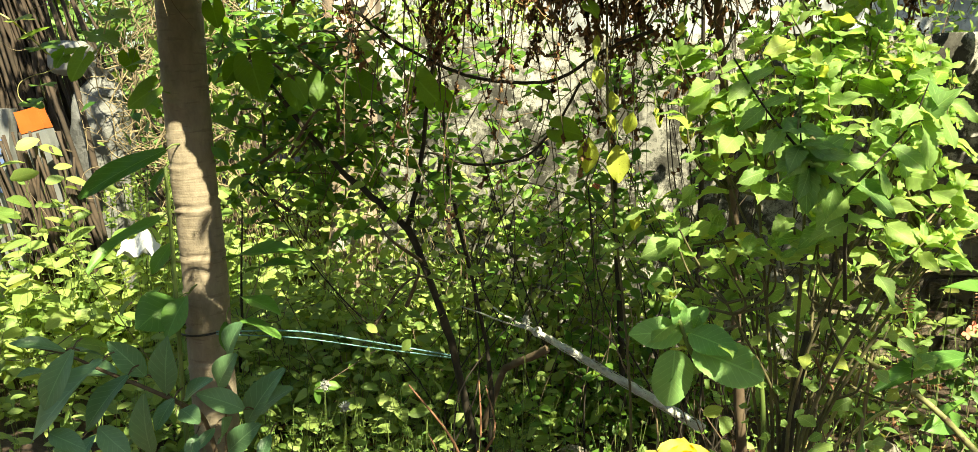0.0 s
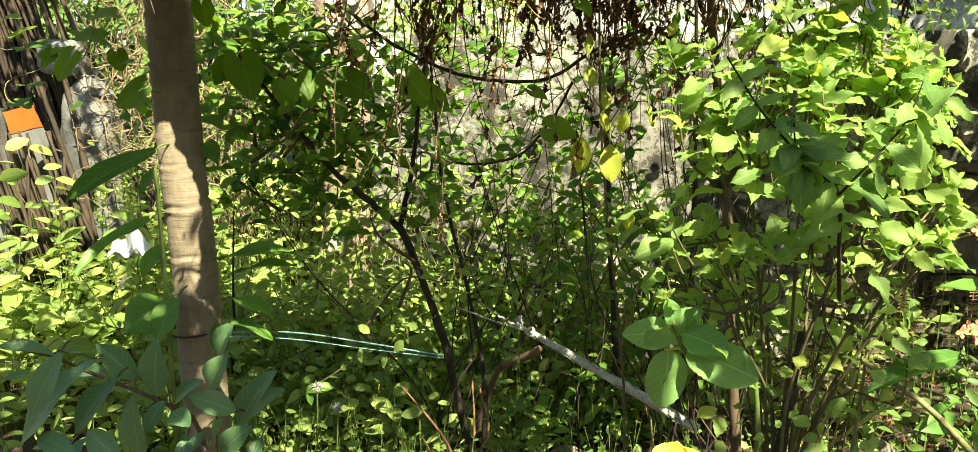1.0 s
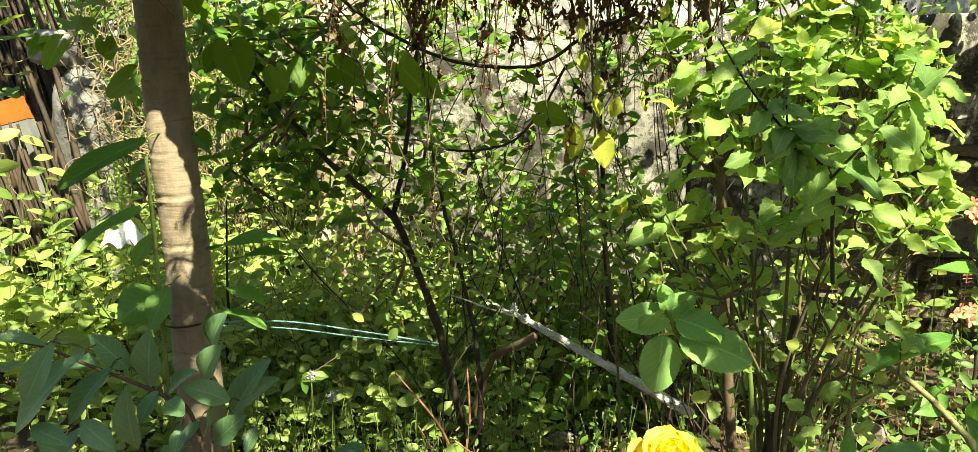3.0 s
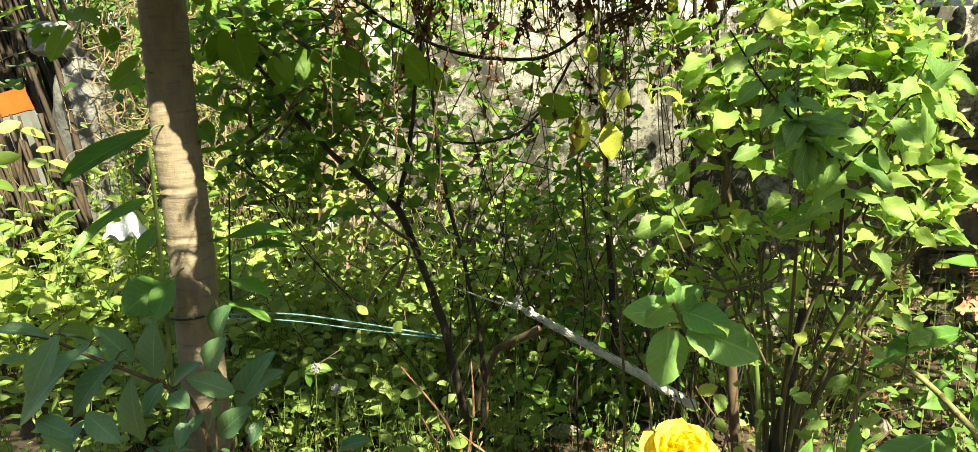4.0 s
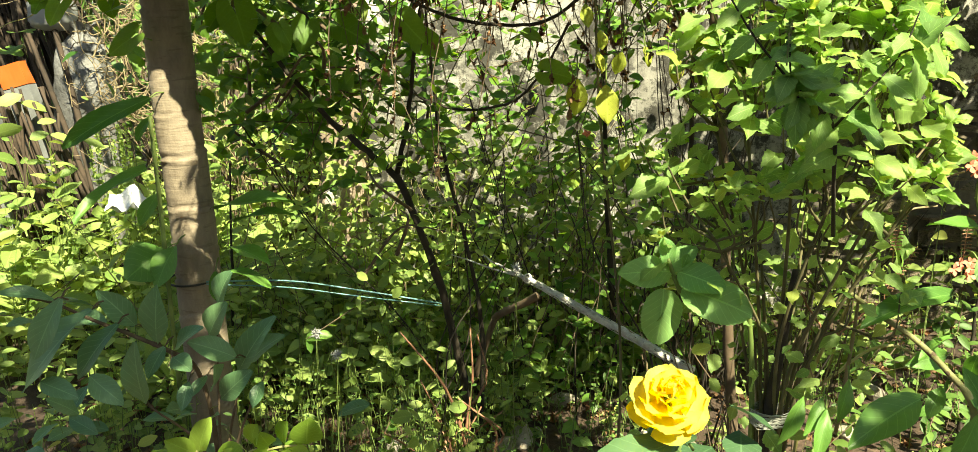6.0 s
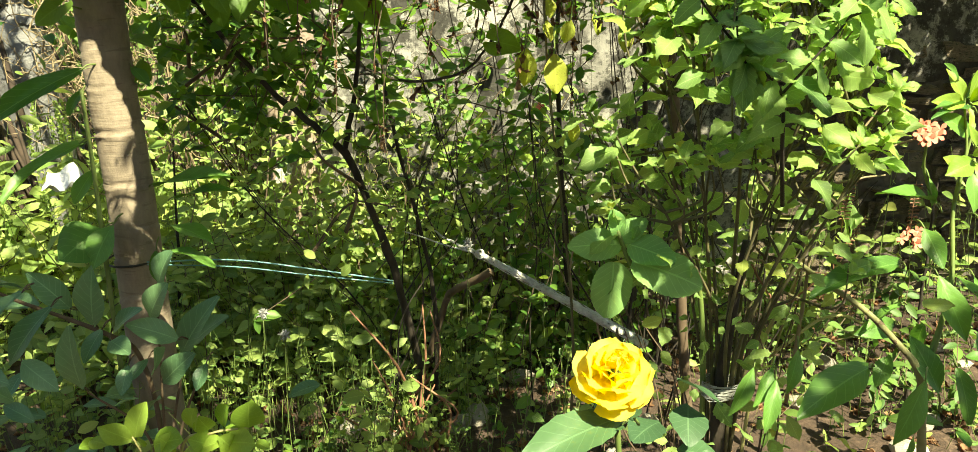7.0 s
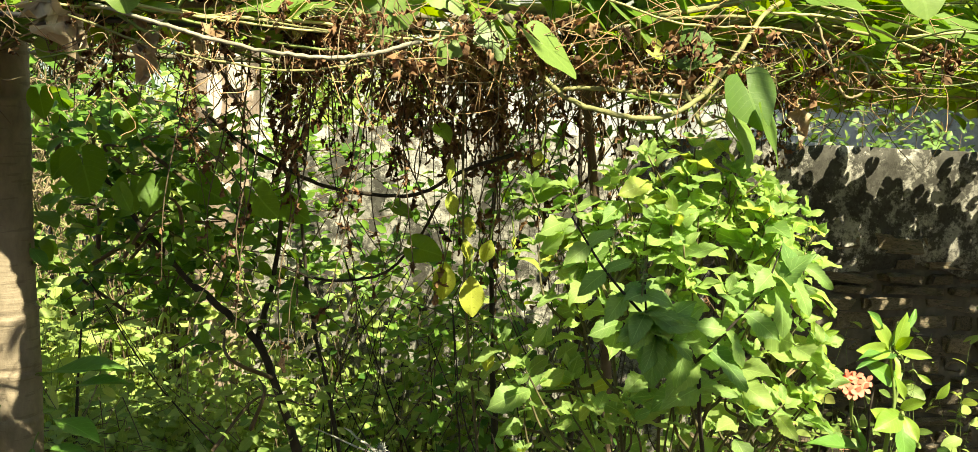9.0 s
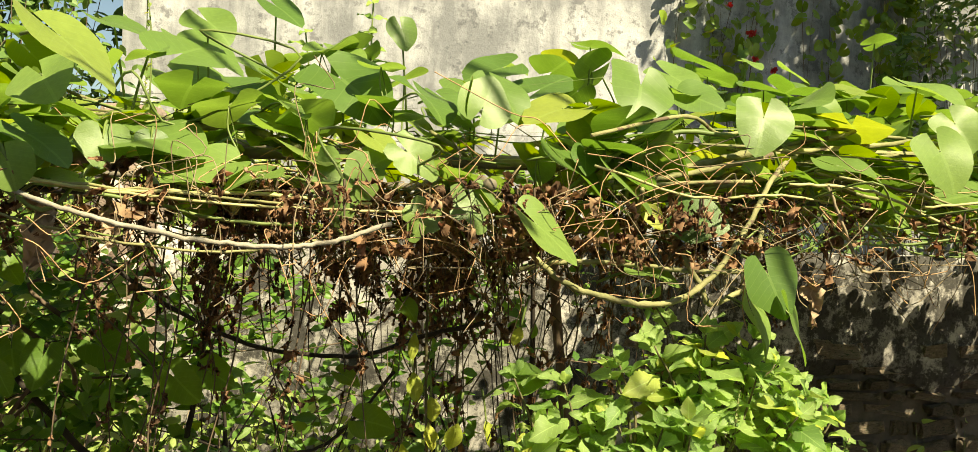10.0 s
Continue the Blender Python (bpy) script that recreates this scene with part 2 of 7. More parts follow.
def plaster_material(name, pale, grey, black, amount, mould, rise=0.0, mottle=0.2):
    """Old lime plaster: streaks run down it, mould sits in blots with ragged edges."""
    m, t, p = nodes(name)
    wash = noise_node(t, 1.6, 5, 0.6)
    streak = noise_node(t, 2.2, 6, 0.7, stretch=(3.0, 3.0, 0.5))
    fine = noise_node(t, 38, 6, 0.7)
    blot = noise_node(t, 9.0, 12, 0.76)
    r = ramp(t, [(0.42, grey), (0.58, pale)])
    t.links.new(math_node(t, "ADD", math_node(t, "MULTIPLY", wash, 0.6), math_node(t, "MULTIPLY", streak, 0.4)), r.inputs[0])
    k = ramp(t, [(amount - 0.02, (0, 0, 0)), (amount + 0.03, (1, 1, 1))])
    total = math_node(t, "ADD", math_node(t, "MULTIPLY", blot, 0.65), math_node(t, "MULTIPLY", streak, 0.35))
    if rise:  # the damp end of the wall
        sx = t.nodes.new("ShaderNodeSeparateXYZ")
        t.links.new(t.nodes.new("ShaderNodeTexCoord").outputs["Object"], sx.inputs[0])
        mr = t.nodes.new("ShaderNodeMapRange")
        mr.inputs["From Min"].default_value, mr.inputs["From Max"].default_value, mr.inputs["To Max"].default_value = 1.1, 1.9, rise
        t.links.new(sx.outputs[0], mr.inputs["Value"])
        total = math_node(t, "ADD", total, mr.outputs[0])
    t.links.new(total, k.inputs[0])
    c = mix(t, math_node(t, "MULTIPLY", k.outputs[0], mould), r.outputs[0], black)
    mott = ramp(t, [(0.47, (0, 0, 0)), (0.60, (1, 1, 1))])
    t.links.new(noise_node(t, 17, 8, 0.72), mott.inputs[0])
    c = mix(t, math_node(t, "MULTIPLY", mott.outputs[0], mottle), c, black)
    c = mix(t, math_node(t, "MULTIPLY", math_node(t, "GREATER_THAN", fine, 0.565), mottle), c, black)
    t.links.new(c, p.inputs["Base Color"])
    p.inputs["Roughness"].default_value = 0.92
    p.inputs["Specular IOR Level"].default_value = 0.12
    bump(t, p, math_node(t, "ADD", fine, blot), 0.5, 0.01)
    return m


def bark_material():
    m, t, p = nodes("bark")
    f = noise_node(t, 45, 6, 0.65, stretch=(1, 1, 0.45))
    b = noise_node(t, 7, 4)
    lines = noise_node(t, 26, 5, 0.6, stretch=(0.35, 0.35, 3.0))
    r = ramp(t, [(0.3, (0.15, 0.118, 0.088)), (0.7, (0.34, 0.275, 0.21))])
    t.links.new(math_node(t, "ADD", math_node(t, "MULTIPLY", f, 0.5), math_node(t, "MULTIPLY", b, 0.5)), r.inputs[0])
    c = mix(t, math_node(t, "MULTIPLY", math_node(t, "GREATER_THAN", lines, 0.6), 0.35), r.outputs[0], (0.12, 0.085, 0.06))
    t.links.new(c, p.inputs["Base Color"])
    p.inputs["Roughness"].default_value = 0.82
    bump(t, p, math_node(t, "ADD", f, lines), 0.5, 0.005)
    return m


M["soil"] = soil_material()
M["old_wall"] = plaster_material("old_wall", (0.46, 0.44, 0.41), (0.21, 0.20, 0.185), (0.03, 0.028, 0.025), 0.495, 0.9, 0.02, 0.6)
M["house_wall"] = plaster_material("house_wall", (0.47, 0.475, 0.485), (0.20, 0.205, 0.215), (0.10, 0.10, 0.11), 0.55, 0.7, 0.0, 0.12)
M["bark"] = bark_material()


# ---- building blocks ----
BASE = {}


def thing(name, at, label, category, group="", kind=""):
    ob = new(name)
    ob.location = at
    ob.empty_display_size = 0.1
    BASE[ob.name] = Vector(at)
    return tagged(ob, label, category, group, kind)


def under(ob, parent):
    if parent is not None:
        ob.parent = parent
        if parent.parent is None:
            ob.matrix_parent_inverse = Matrix.Translation(-BASE.get(parent.name, Vector((0, 0, 0))))
    return ob


def make_mesh(name, verts, faces, mat, uvs=None, smooth=True):
    """A mesh from arrays; faces are rows of four corners."""
    me = bpy.data.meshes.new(name)
    verts, faces = np.asarray(verts, np.float32), np.asarray(faces, np.int32)
    me.vertices.add(len(verts))
    me.vertices.foreach_set("co", verts.ravel())
    me.loops.add(faces.size)
    me.loops.foreach_set("vertex_index", faces.ravel())
    me.polygons.add(len(faces))
    me.polygons.foreach_set("loop_start", np.arange(0, faces.size, faces.shape[1], dtype=np.int32))
    me.polygons.foreach_set("loop_total", np.full(len(faces), faces.shape[1], np.int32))
    me.polygons.foreach_set("use_smooth", np.full(len(faces), smooth))
    if uvs is not None:
        layer = me.uv_layers.new(name="UVMap")
        layer.data.foreach_set("uv", np.asarray(uvs, np.float32)[faces.ravel()].ravel())
    me.materials.append(M[mat])
    me.update(calc_edges=True)
    me.validate()
    return me


def part(name, bm, mat, parent=None, label=""):
    """One bmesh as one mesh object under a thing or a part."""
    me = bpy.data.meshes.new(name)
    bm.to_mesh(me)
    bm.free()
    me.materials.append(M[mat])
    ob = under(new(name, me), parent)
    return tagged(ob, label) if label else ob


def tube_arrays(points, radii, sides=8, close=True):
    pts = np.array([list(p) for p in points], float)
    rad = np.interp(np.linspace(0, 1, len(pts)), np.linspace(0, 1, len(radii)), radii) if len(radii) != len(pts) else np.array(radii)
    if sides >= 7:
        rad = rad * (1 + 0.05 * np.sin(np.arange(len(pts)) * 2.1 + pts[:, 0] * 90) + 0.16 * (np.sin(np.arange(len(pts)) * 1.3 + pts[:, 2] * 50) > 0.86))
    tang = np.gradient(pts, axis=0)
    tang /= np.linalg.norm(tang, axis=1)[:, None] + 1e-9
    ref = np.array([0.0, 0.0, 1.0]) if abs(tang[0][2]) < 0.8 else np.array([1.0, 0.0, 0.0])
    verts, uvs, faces = [], [], []
    a = np.linspace(0, 2 * np.pi, sides, endpoint=False)
    for n, (p, d, r) in enumerate(zip(pts, tang, rad)):
        x = np.cross(d, ref)
        x /= np.linalg.norm(x) + 1e-9
        ref = np.cross(x, d)
        verts.append(p + r * (np.cos(a)[:, None] * x + np.sin(a)[:, None] * ref))
        uvs.append(np.stack([a / 6.283, np.full(sides, n / len(pts))], 1))
    for n in range(len(pts) - 1):
        for k in range(sides):
            faces.append((n * sides + k, n * sides + (k + 1) % sides, (n + 1) * sides + (k + 1) % sides, (n + 1) * sides + k))
    verts, uvs = np.concatenate(verts), np.concatenate(uvs)
    if close:
        e, last = len(verts), (len(pts) - 1) * sides
        verts = np.concatenate([verts, [pts[0], pts[-1]]])
        uvs = np.concatenate([uvs, [[0, 0], [0, 1]]])
        for k in range(0, sides, 2):
            faces.append((k, e, (k + 2) % sides, k + 1))
            faces.append((last + k, last + k + 1, last + (k + 2) % sides, e + 1))
    return verts, np.array(faces), uvs


def spline(points, per=6):
    """A smooth line through points (Catmull-Rom)."""
    p = [np.array(q, float) for q in points]
    p = [2 * p[0] - p[1], *p, 2 * p[-1] - p[-2]]
    out = []
    for i in range(1, len(p) - 2):
        for k in range(per):
            s = k / per
            out.append(0.5 * (2 * p[i] + (p[i + 1] - p[i - 1]) * s + (2 * p[i - 1] - 5 * p[i] + 4 * p[i + 1] - p[i + 2]) * s * s + (3 * p[i] - p[i - 1] - 3 * p[i + 1] + p[i + 2]) * s**3))
    out.append(p[-2])
    return np.array(out)


def tube(name, points, radii, mat, parent=None, sides=8, per=6, wobble=0.0, label=""):
    pts = spline(points, per) if per else np.array(points, float)
    if wobble:
        pts = pts + nrg.normal(0, wobble, pts.shape)
    v, f, u = tube_arrays(pts, radii, sides)
    ob = under(new(name, make_mesh(name, v, f, mat, u)), parent)
    return tagged(ob, label) if label else ob


def tubes(name, lines, mat, parent=None, sides=5):
    """Many thin stems as one mesh: lines of (points, radii)."""
    vs, fs, us, at = [], [], [], 0
    for pts, radii in lines:
        v, f, u = tube_arrays(pts, radii, sides, False)
        vs.append(v), fs.append(f + at), us.append(u)
        at += len(v)
    return under(new(name, make_mesh(name, np.concatenate(vs), np.concatenate(fs), mat, np.concatenate(us))), parent)


def each_tube(name, lines, mat, parent, sides=6):
    """Stems as parts of their own."""
    for pts, radii in lines:
        v, f, u = tube_arrays(pts, radii, sides)
        under(new(name, make_mesh(name, v, f, mat, u)), parent)


def leaf_arrays(shape, width, rows=6, cols=2, fold=0.18, droop=0.15, wave=0.03, lobe=0.0, tooth=0.0, seed=0, crumple=0.0):
    """A leaf blade of length 1 along +y, facing +z: its outline by kind, folded on the midrib, drooping, with a wavy rim."""
    r = random.Random(seed)
    ph, skew = r.uniform(0, 6), r.uniform(-0.06, 0.06)
    v, u = [], []
    for i in range(rows + 1):
        s = i / rows
        if shape == "ellipse":
            w = math.sin(math.pi * min(max(s, 0.02), 0.985)) ** 0.75
        elif shape == "lance":
            w = (math.sin(math.pi * min(max(s, 0.02), 0.99) ** 0.85)) ** 1.15
        elif shape == "basil":
            w = math.sin(math.pi * min(max(s, 0.02), 0.988) ** 0.78) ** 0.9
        elif shape == "ovate":
            w = 1.45 * (max(s, 0.01) ** 0.5) * ((1.0 - min(s, 0.985)) ** 0.62)
        elif shape == "petal":
            w = min(1.0, 1.3 * max(s, 0.03) ** 0.7) * (1 - 0.72 * max(0.0, (s - 0.62) / 0.38) ** 2.2)
        else:
            w = 1.0
        for j in range(-cols, cols + 1):
            q = j / cols
            ww = w * width * (1 + (tooth if (i % 2 and abs(q) == 1) else 0))
            x = q * ww * (1 - 1.5 * lobe * (1 - s) ** 6 * q * q)
            y = s - lobe * (abs(q) ** 1.4) * (1 - s) ** 3
            z = fold * abs(x) - droop * s * s + wave * math.sin(ph + 7 * s + 2.2 * q) * abs(q)
            x, y, z = x + r.gauss(0, crumple), y + r.gauss(0, crumple), z + r.gauss(0, crumple)
            v.append((x + skew * s * s, y, z))
            u.append((0.5 + 0.5 * q, s))
    n = 2 * cols + 1
    f = [(i * n + j, i * n + j + 1, (i + 1) * n + j + 1, (i + 1) * n + j) for i in range(rows) for j in range(2 * cols)]
    return np.array(v), np.array(f), np.array(u)


def heart_arrays(width=1.0, wave=0.04, droop=0.2, cup=0.1, seed=0, steps=28, lobes=0, tip=0.16):
    """A heart-shaped blade: rings about the stalk's joint, a notch behind it, rounded lobes, a short tip."""
    r = random.Random(seed)
    ph, skew, tip = r.uniform(0, 6), r.uniform(-0.09, 0.09), tip * r.uniform(0.6, 1.4)
    v, u = [(0.0, 0.0, 0.0)], [(0.5, 0.25)]
    for ring in (0.33, 0.68, 1.0):
        for i in range(steps + 1):
            a = radians(-168 + 336 * i / steps)
            k = abs(a)
            rad = (0.66 + 0.03 * math.cos(2 * k) - 0.24 * max(0.0, (k - 2.0)) ** 1.3 + tip * math.exp(-((k / 0.36) ** 1.7))) / (0.69 + tip)
            rad *= 1 + 0.03 * math.sin(5 * a + ph)
            if lobes:
                rad *= 0.68 + 0.32 * abs(math.cos(a * lobes / 2)) + 0.05 * (i % 2)
            x, y = ring * rad * math.sin(a) * width, ring * rad * math.cos(a)
            z = cup * abs(x) - droop * y * abs(y) + wave * ring * ring * math.sin(3 * a + ph)
            v.append((x + skew * y * y, y, z))
            u.append((0.5 + 0.7 * x, 0.3 + 0.65 * y))
    n = steps + 1
    f = [(0, 1 + i, 2 + i, 3 + i) for i in range(0, steps, 2)]
    for ring in range(2):
        f += [(1 + ring * n + i, 1 + (ring + 1) * n + i, 2 + (ring + 1) * n + i, 2 + ring * n + i) for i in range(steps)]
    return np.array(v), np.array(f), np.array(u)


LEAF = {}


def leaf_kind(kind, mat, count, **how):
    """Some variants of a kind of leaf: arrays for joined foliage, meshes for single leaves."""
    make = heart_arrays if "shape" not in how else leaf_arrays
    arrays = [make(seed=100 * len(LEAF) + n, **how) for n in range(count)]
    LEAF[kind] = (arrays, [make_mesh(kind, a[0], a[1], mat, a[2]) for a in arrays], mat)


leaf_kind("vine_leaf", "vine_leaf", 8, width=0.95, wave=0.06, droop=0.18, cup=0.10)
leaf_kind("shaded_vine_leaf", "shaded_vine_leaf", 6, width=0.95, wave=0.06, droop=0.18, cup=0.10)
leaf_kind("gourd_leaf", "vine_leaf", 3, width=0.95, wave=0.05, droop=0.15, cup=0.1, lobes=5, steps=32)
leaf_kind("vine_small", "vine_small", 3, width=1.0, wave=0.04, droop=0.2, cup=0.12, steps=14)
leaf_kind("bush_leaf", "bush_leaf", 8, shape="basil", width=0.275, rows=13, cols=2, fold=0.13, droop=0.22, wave=0.09, tooth=0.17)
leaf_kind("shaded_spray_leaf", "shaded_spray_leaf", 5, shape="basil", width=0.26, rows=13, cols=2, fold=0.2, droop=0.3, wave=0.08, tooth=0.17)
leaf_kind("laurel_leaf", "laurel_leaf", 4, shape="ellipse", width=0.22, rows=7, cols=2, fold=0.35, droop=0.2, wave=0.03)
leaf_kind("rose_leaf", "rose_leaf", 4, shape="ellipse", width=0.30, rows=12, cols=2, fold=0.2, droop=0.2, wave=0.04, tooth=0.07)
leaf_kind("coleus_leaf", "coleus_leaf", 3, shape="ovate", width=0.42, rows=26, cols=3, fold=0.08, droop=0.2, wave=0.05, tooth=0.045)
leaf_kind("jatropha_leaf", "jatropha_leaf", 4, shape="ellipse", width=0.24, rows=7, cols=2, fold=0.3, droop=0.25, wave=0.04)
leaf_kind("lime_leaf", "lime_leaf", 4, shape="ellipse", width=0.29, rows=7, cols=2, fold=0.3, droop=0.2, wave=0.04)
leaf_kind("creeper_leaf", "lime_leaf", 4, shape="ellipse", width=0.36, rows=7, cols=2, fold=0.2, droop=0.2, wave=0.05)
leaf_kind("yellow_leaf", "yellow_leaf", 3, shape="ellipse", width=0.30, rows=7, cols=2, fold=0.15, droop=0.1, wave=0.05)
leaf_kind("privet_leaf", "privet_leaf", 3, shape="ellipse", width=0.27, rows=3, cols=1, fold=0.35, droop=0.15, wave=0.0)
leaf_kind("weed_leaf", "weed_leaf", 4, shape="ovate", width=0.38, rows=4, cols=1, fold=0.3, droop=0.25, wave=0.0)
leaf_kind("shade_leaf", "shade_leaf", 3, shape="ellipse", width=0.23, rows=4, cols=1, fold=0.3, droop=0.25, wave=0.0)
leaf_kind("crown_leaf", "crown_leaf", 2, shape="ellipse", width=0.24, rows=3, cols=1, fold=0.2, droop=0.2, wave=0.0)
leaf_kind("dry_leaf", "dry_leaf", 12, shape="ovate", width=0.30, rows=5, cols=2, fold=0.5, droop=0.3, wave=0.1, crumple=0.13)
leaf_kind("dry_big", "dry_big", 3, shape="ovate", width=0.34, rows=9, cols=3, fold=0.4, droop=0.3, wave=0.15, crumple=0.07)


def leaf_pose(base, tip, facing, wide=1.0):
    """The pose that lays a blade from base to tip, its face turned to the given side."""
    base, tip = Vector(base), Vector(tip)
    y = tip - base
    size = y.length
    y.normalize()
    x = y.cross(Vector(facing))
    if x.length < 1e-4:
        x = y.orthogonal()
    x.normalize()
    z = x.cross(y)
    m = Matrix((x * size * wide, y * size, z * size)).transposed().to_4x4()
    m.translation = base
    return m


def leaf(kind, base, tip, facing, parent, wide=1.0, name="leaf", label=""):
    ob = under(new(name, rng.choice(LEAF[kind][1])), parent)
    ob.matrix_basis = leaf_pose(base, tip, facing, wide)
    return tagged(ob, label) if label else ob


def foliage(name, kind, poses, parent=None, label=""):
    """Many small leaves as one mesh, each its own island."""
    arrays, _, mat = LEAF[kind]
    vs, fs, us, at = [], [], [], 0
    groups = [[] for _ in arrays]
    for n, m in enumerate(poses):
        groups[n % len(arrays)].append(np.array(m))
    for (v, f, u), ms in zip(arrays, groups):
        if not ms:
            continue
        ms = np.array(ms)
        w = np.einsum("nij,vj->nvi", ms[:, :3, :3], v) + ms[:, None, :3, 3]
        vs.append(w.reshape(-1, 3))
        fs.append((f[None] + at + (np.arange(len(ms)) * len(v))[:, None, None]).reshape(-1, 4))
        us.append(np.tile(u, (len(ms), 1)))
        at += len(ms) * len(v)
    ob = under(new(name, make_mesh(name, np.concatenate(vs), np.concatenate(fs), mat, np.concatenate(us))), parent)
    if label:
        tagged(ob, label)
    return ob


def rand_dir(up=0.3, out=None):
    v = Vector((rng.gauss(0, 1), rng.gauss(0, 1), rng.gauss(0, 1)))
    v.normalize()
    v.z += up
    if out is not None:
        v += Vector(out)
    return v.normalized()


def up_face(tilt=0.45):
    """A blade's face: mostly up to the light, leaning any way."""
    return Vector((rng.gauss(0, tilt) + 0.2 * to_sun.x, rng.gauss(0, tilt) + 0.3 * to_sun.y, 1.0)).normalized()


def slab(bm, x0, x1, y0, y1, z0, z1):
    vs = [bm.verts.new(p) for p in ((x0, y0, z0), (x1, y0, z0), (x1, y1, z0), (x0, y1, z0), (x0, y0, z1), (x1, y0, z1), (x1, y1, z1), (x0, y1, z1))]
    for f in ((3, 2, 1, 0), (4, 5, 6, 7), (0, 1, 5, 4), (1, 2, 6, 5), (2, 3, 7, 6), (3, 0, 4, 7)):
        bm.faces.new([vs[i] for i in f])


# ---- places of single leaves: foot, tip, side shown, breadth ----
VINE_a = [
    ((-0.228, 1.25, 1.804), (-0.142, 1.23, 1.741), 'front', 1.0),
    ((-0.259, 1.35, 1.767), (-0.228, 1.3, 1.735), 'front', 1.7),
    ((-0.197, 1.38, 1.707), (-0.191, 1.36, 1.66), 'front', 1.45),
    ((-0.147, 1.4, 1.705), (-0.141, 1.38, 1.668), 'front', 1.0),
    ((-0.049, 1.4, 1.677), (-0.129, 1.36, 1.655), 'up', 0.9),
    ((-0.206, 1.9, 1.92), (-0.084, 1.85, 1.866), 'front', 0.8),
    ((-0.235, 1.95, 1.865), (-0.109, 1.85, 1.803), 'up', 0.9),
    ((-0.091, 1.55, 1.793), (-0.001, 1.5, 1.77), 'up', 0.8),
    ((0.06, 1.6, 1.835), (0.148, 1.5, 1.763), 'up', 0.7),
    ((0.053, 1.7, 1.884), (0.112, 1.62, 1.851), 'up', 0.8),
    ((-0.039, 1.7, 1.955), (0.016, 1.65, 1.913), 'front', 0.7),
]
VINE_b = [
    ((-0.006, 1.45, 1.764), (0.042, 1.4, 1.745), 'front', 0.8),
    ((0.18, 1.5, 1.801), (0.228, 1.42, 1.755), 'front', 1.0),
    ((-0.275, 1.3, 1.671), (-0.258, 1.3, 1.629), 'front', 1.2),
    ((-0.288, 1.36, 1.703), (-0.217, 1.34, 1.667), 'front', 0.7),
    ((0.002, 1.38, 1.666), (-0.058, 1.36, 1.647), 'up', 0.9),
    ((0.302, 1.3, 1.629), (0.371, 1.28, 1.572), 'front', 0.95),
    ((0.558, 1.41, 1.635), (0.614, 1.37, 1.619), 'front', 1.2),
    ((0.626, 1.3, 1.579), (0.654, 1.28, 1.506), 'front', 1.25),
    ((0.652, 1.29, 1.531), (0.686, 1.27, 1.452), 'front', 0.95),
    ((0.628, 1.34, 1.524), (0.667, 1.32, 1.443), 'front', 0.9),
    ((0.689, 1.42, 1.8), (0.663, 1.38, 1.727), 'front', 1.15),
]
VINE_c = [
    ((0.872, 1.3, 1.754), (0.898, 1.27, 1.682), 'front', 1.35),
    ((0.46, 1.5, 1.775), (0.438, 1.46, 1.717), 'front', 1.3),
    ((0.417, 1.42, 1.72), (0.414, 1.4, 1.686), 'front', 1.5),
    ((0.548, 1.55, 1.856), (0.52, 1.48, 1.777), 'front', 1.2),
    ((0.619, 1.65, 1.886), (0.671, 1.58, 1.844), 'up', 1.0),
    ((0.518, 1.8, 1.946), (0.602, 1.75, 1.94), 'under', 0.9),
    ((0.733, 1.8, 1.94), (0.788, 1.72, 1.915), 'under', 0.9),
    ((0.886, 1.85, 1.958), (0.906, 1.8, 1.941), 'under', 1.0),
    ((0.769, 1.5, 1.796), (0.851, 1.45, 1.803), 'up', 0.8),
    ((0.992, 1.7, 1.885), (1.044, 1.62, 1.872), 'up', 0.8),
    ((1.013, 1.55, 1.876), (1.073, 1.45, 1.84), 'up', 0.8),
]
VINE_d = [
    ((1.06, 1.7, 1.973), (1.092, 1.66, 1.991), 'under', 0.8),
    ((0.79, 1.42, 1.722), (0.849, 1.36, 1.706), 'up', 0.9),
    ((0.982, 1.4, 1.804), (1.001, 1.36, 1.75), 'front', 1.2),
    ((0.293, 1.5, 1.819), (0.337, 1.44, 1.761), 'front', 0.6),
    ((0.417, 1.48, 1.788), (0.332, 1.42, 1.76), 'front', 0.6),
    ((0.755, 1.42, 1.698), (0.816, 1.38, 1.664), 'up', 0.6),
    ((0.9, 1.45, 1.663), (0.956, 1.42, 1.627), 'front', 0.9),
    ((1.047, 1.45, 1.66), (1.065, 1.42, 1.641), 'front', 1.0),
    ((0.229, 1.6, 1.81), (0.267, 1.55, 1.777), 'under', 0.9),
    ((0.118, 1.45, 1.726), (0.148, 1.4, 1.699), 'front', 1.0),
    ((0.369, 1.8, 1.899), (0.416, 1.75, 1.887), 'under', 0.9),
]
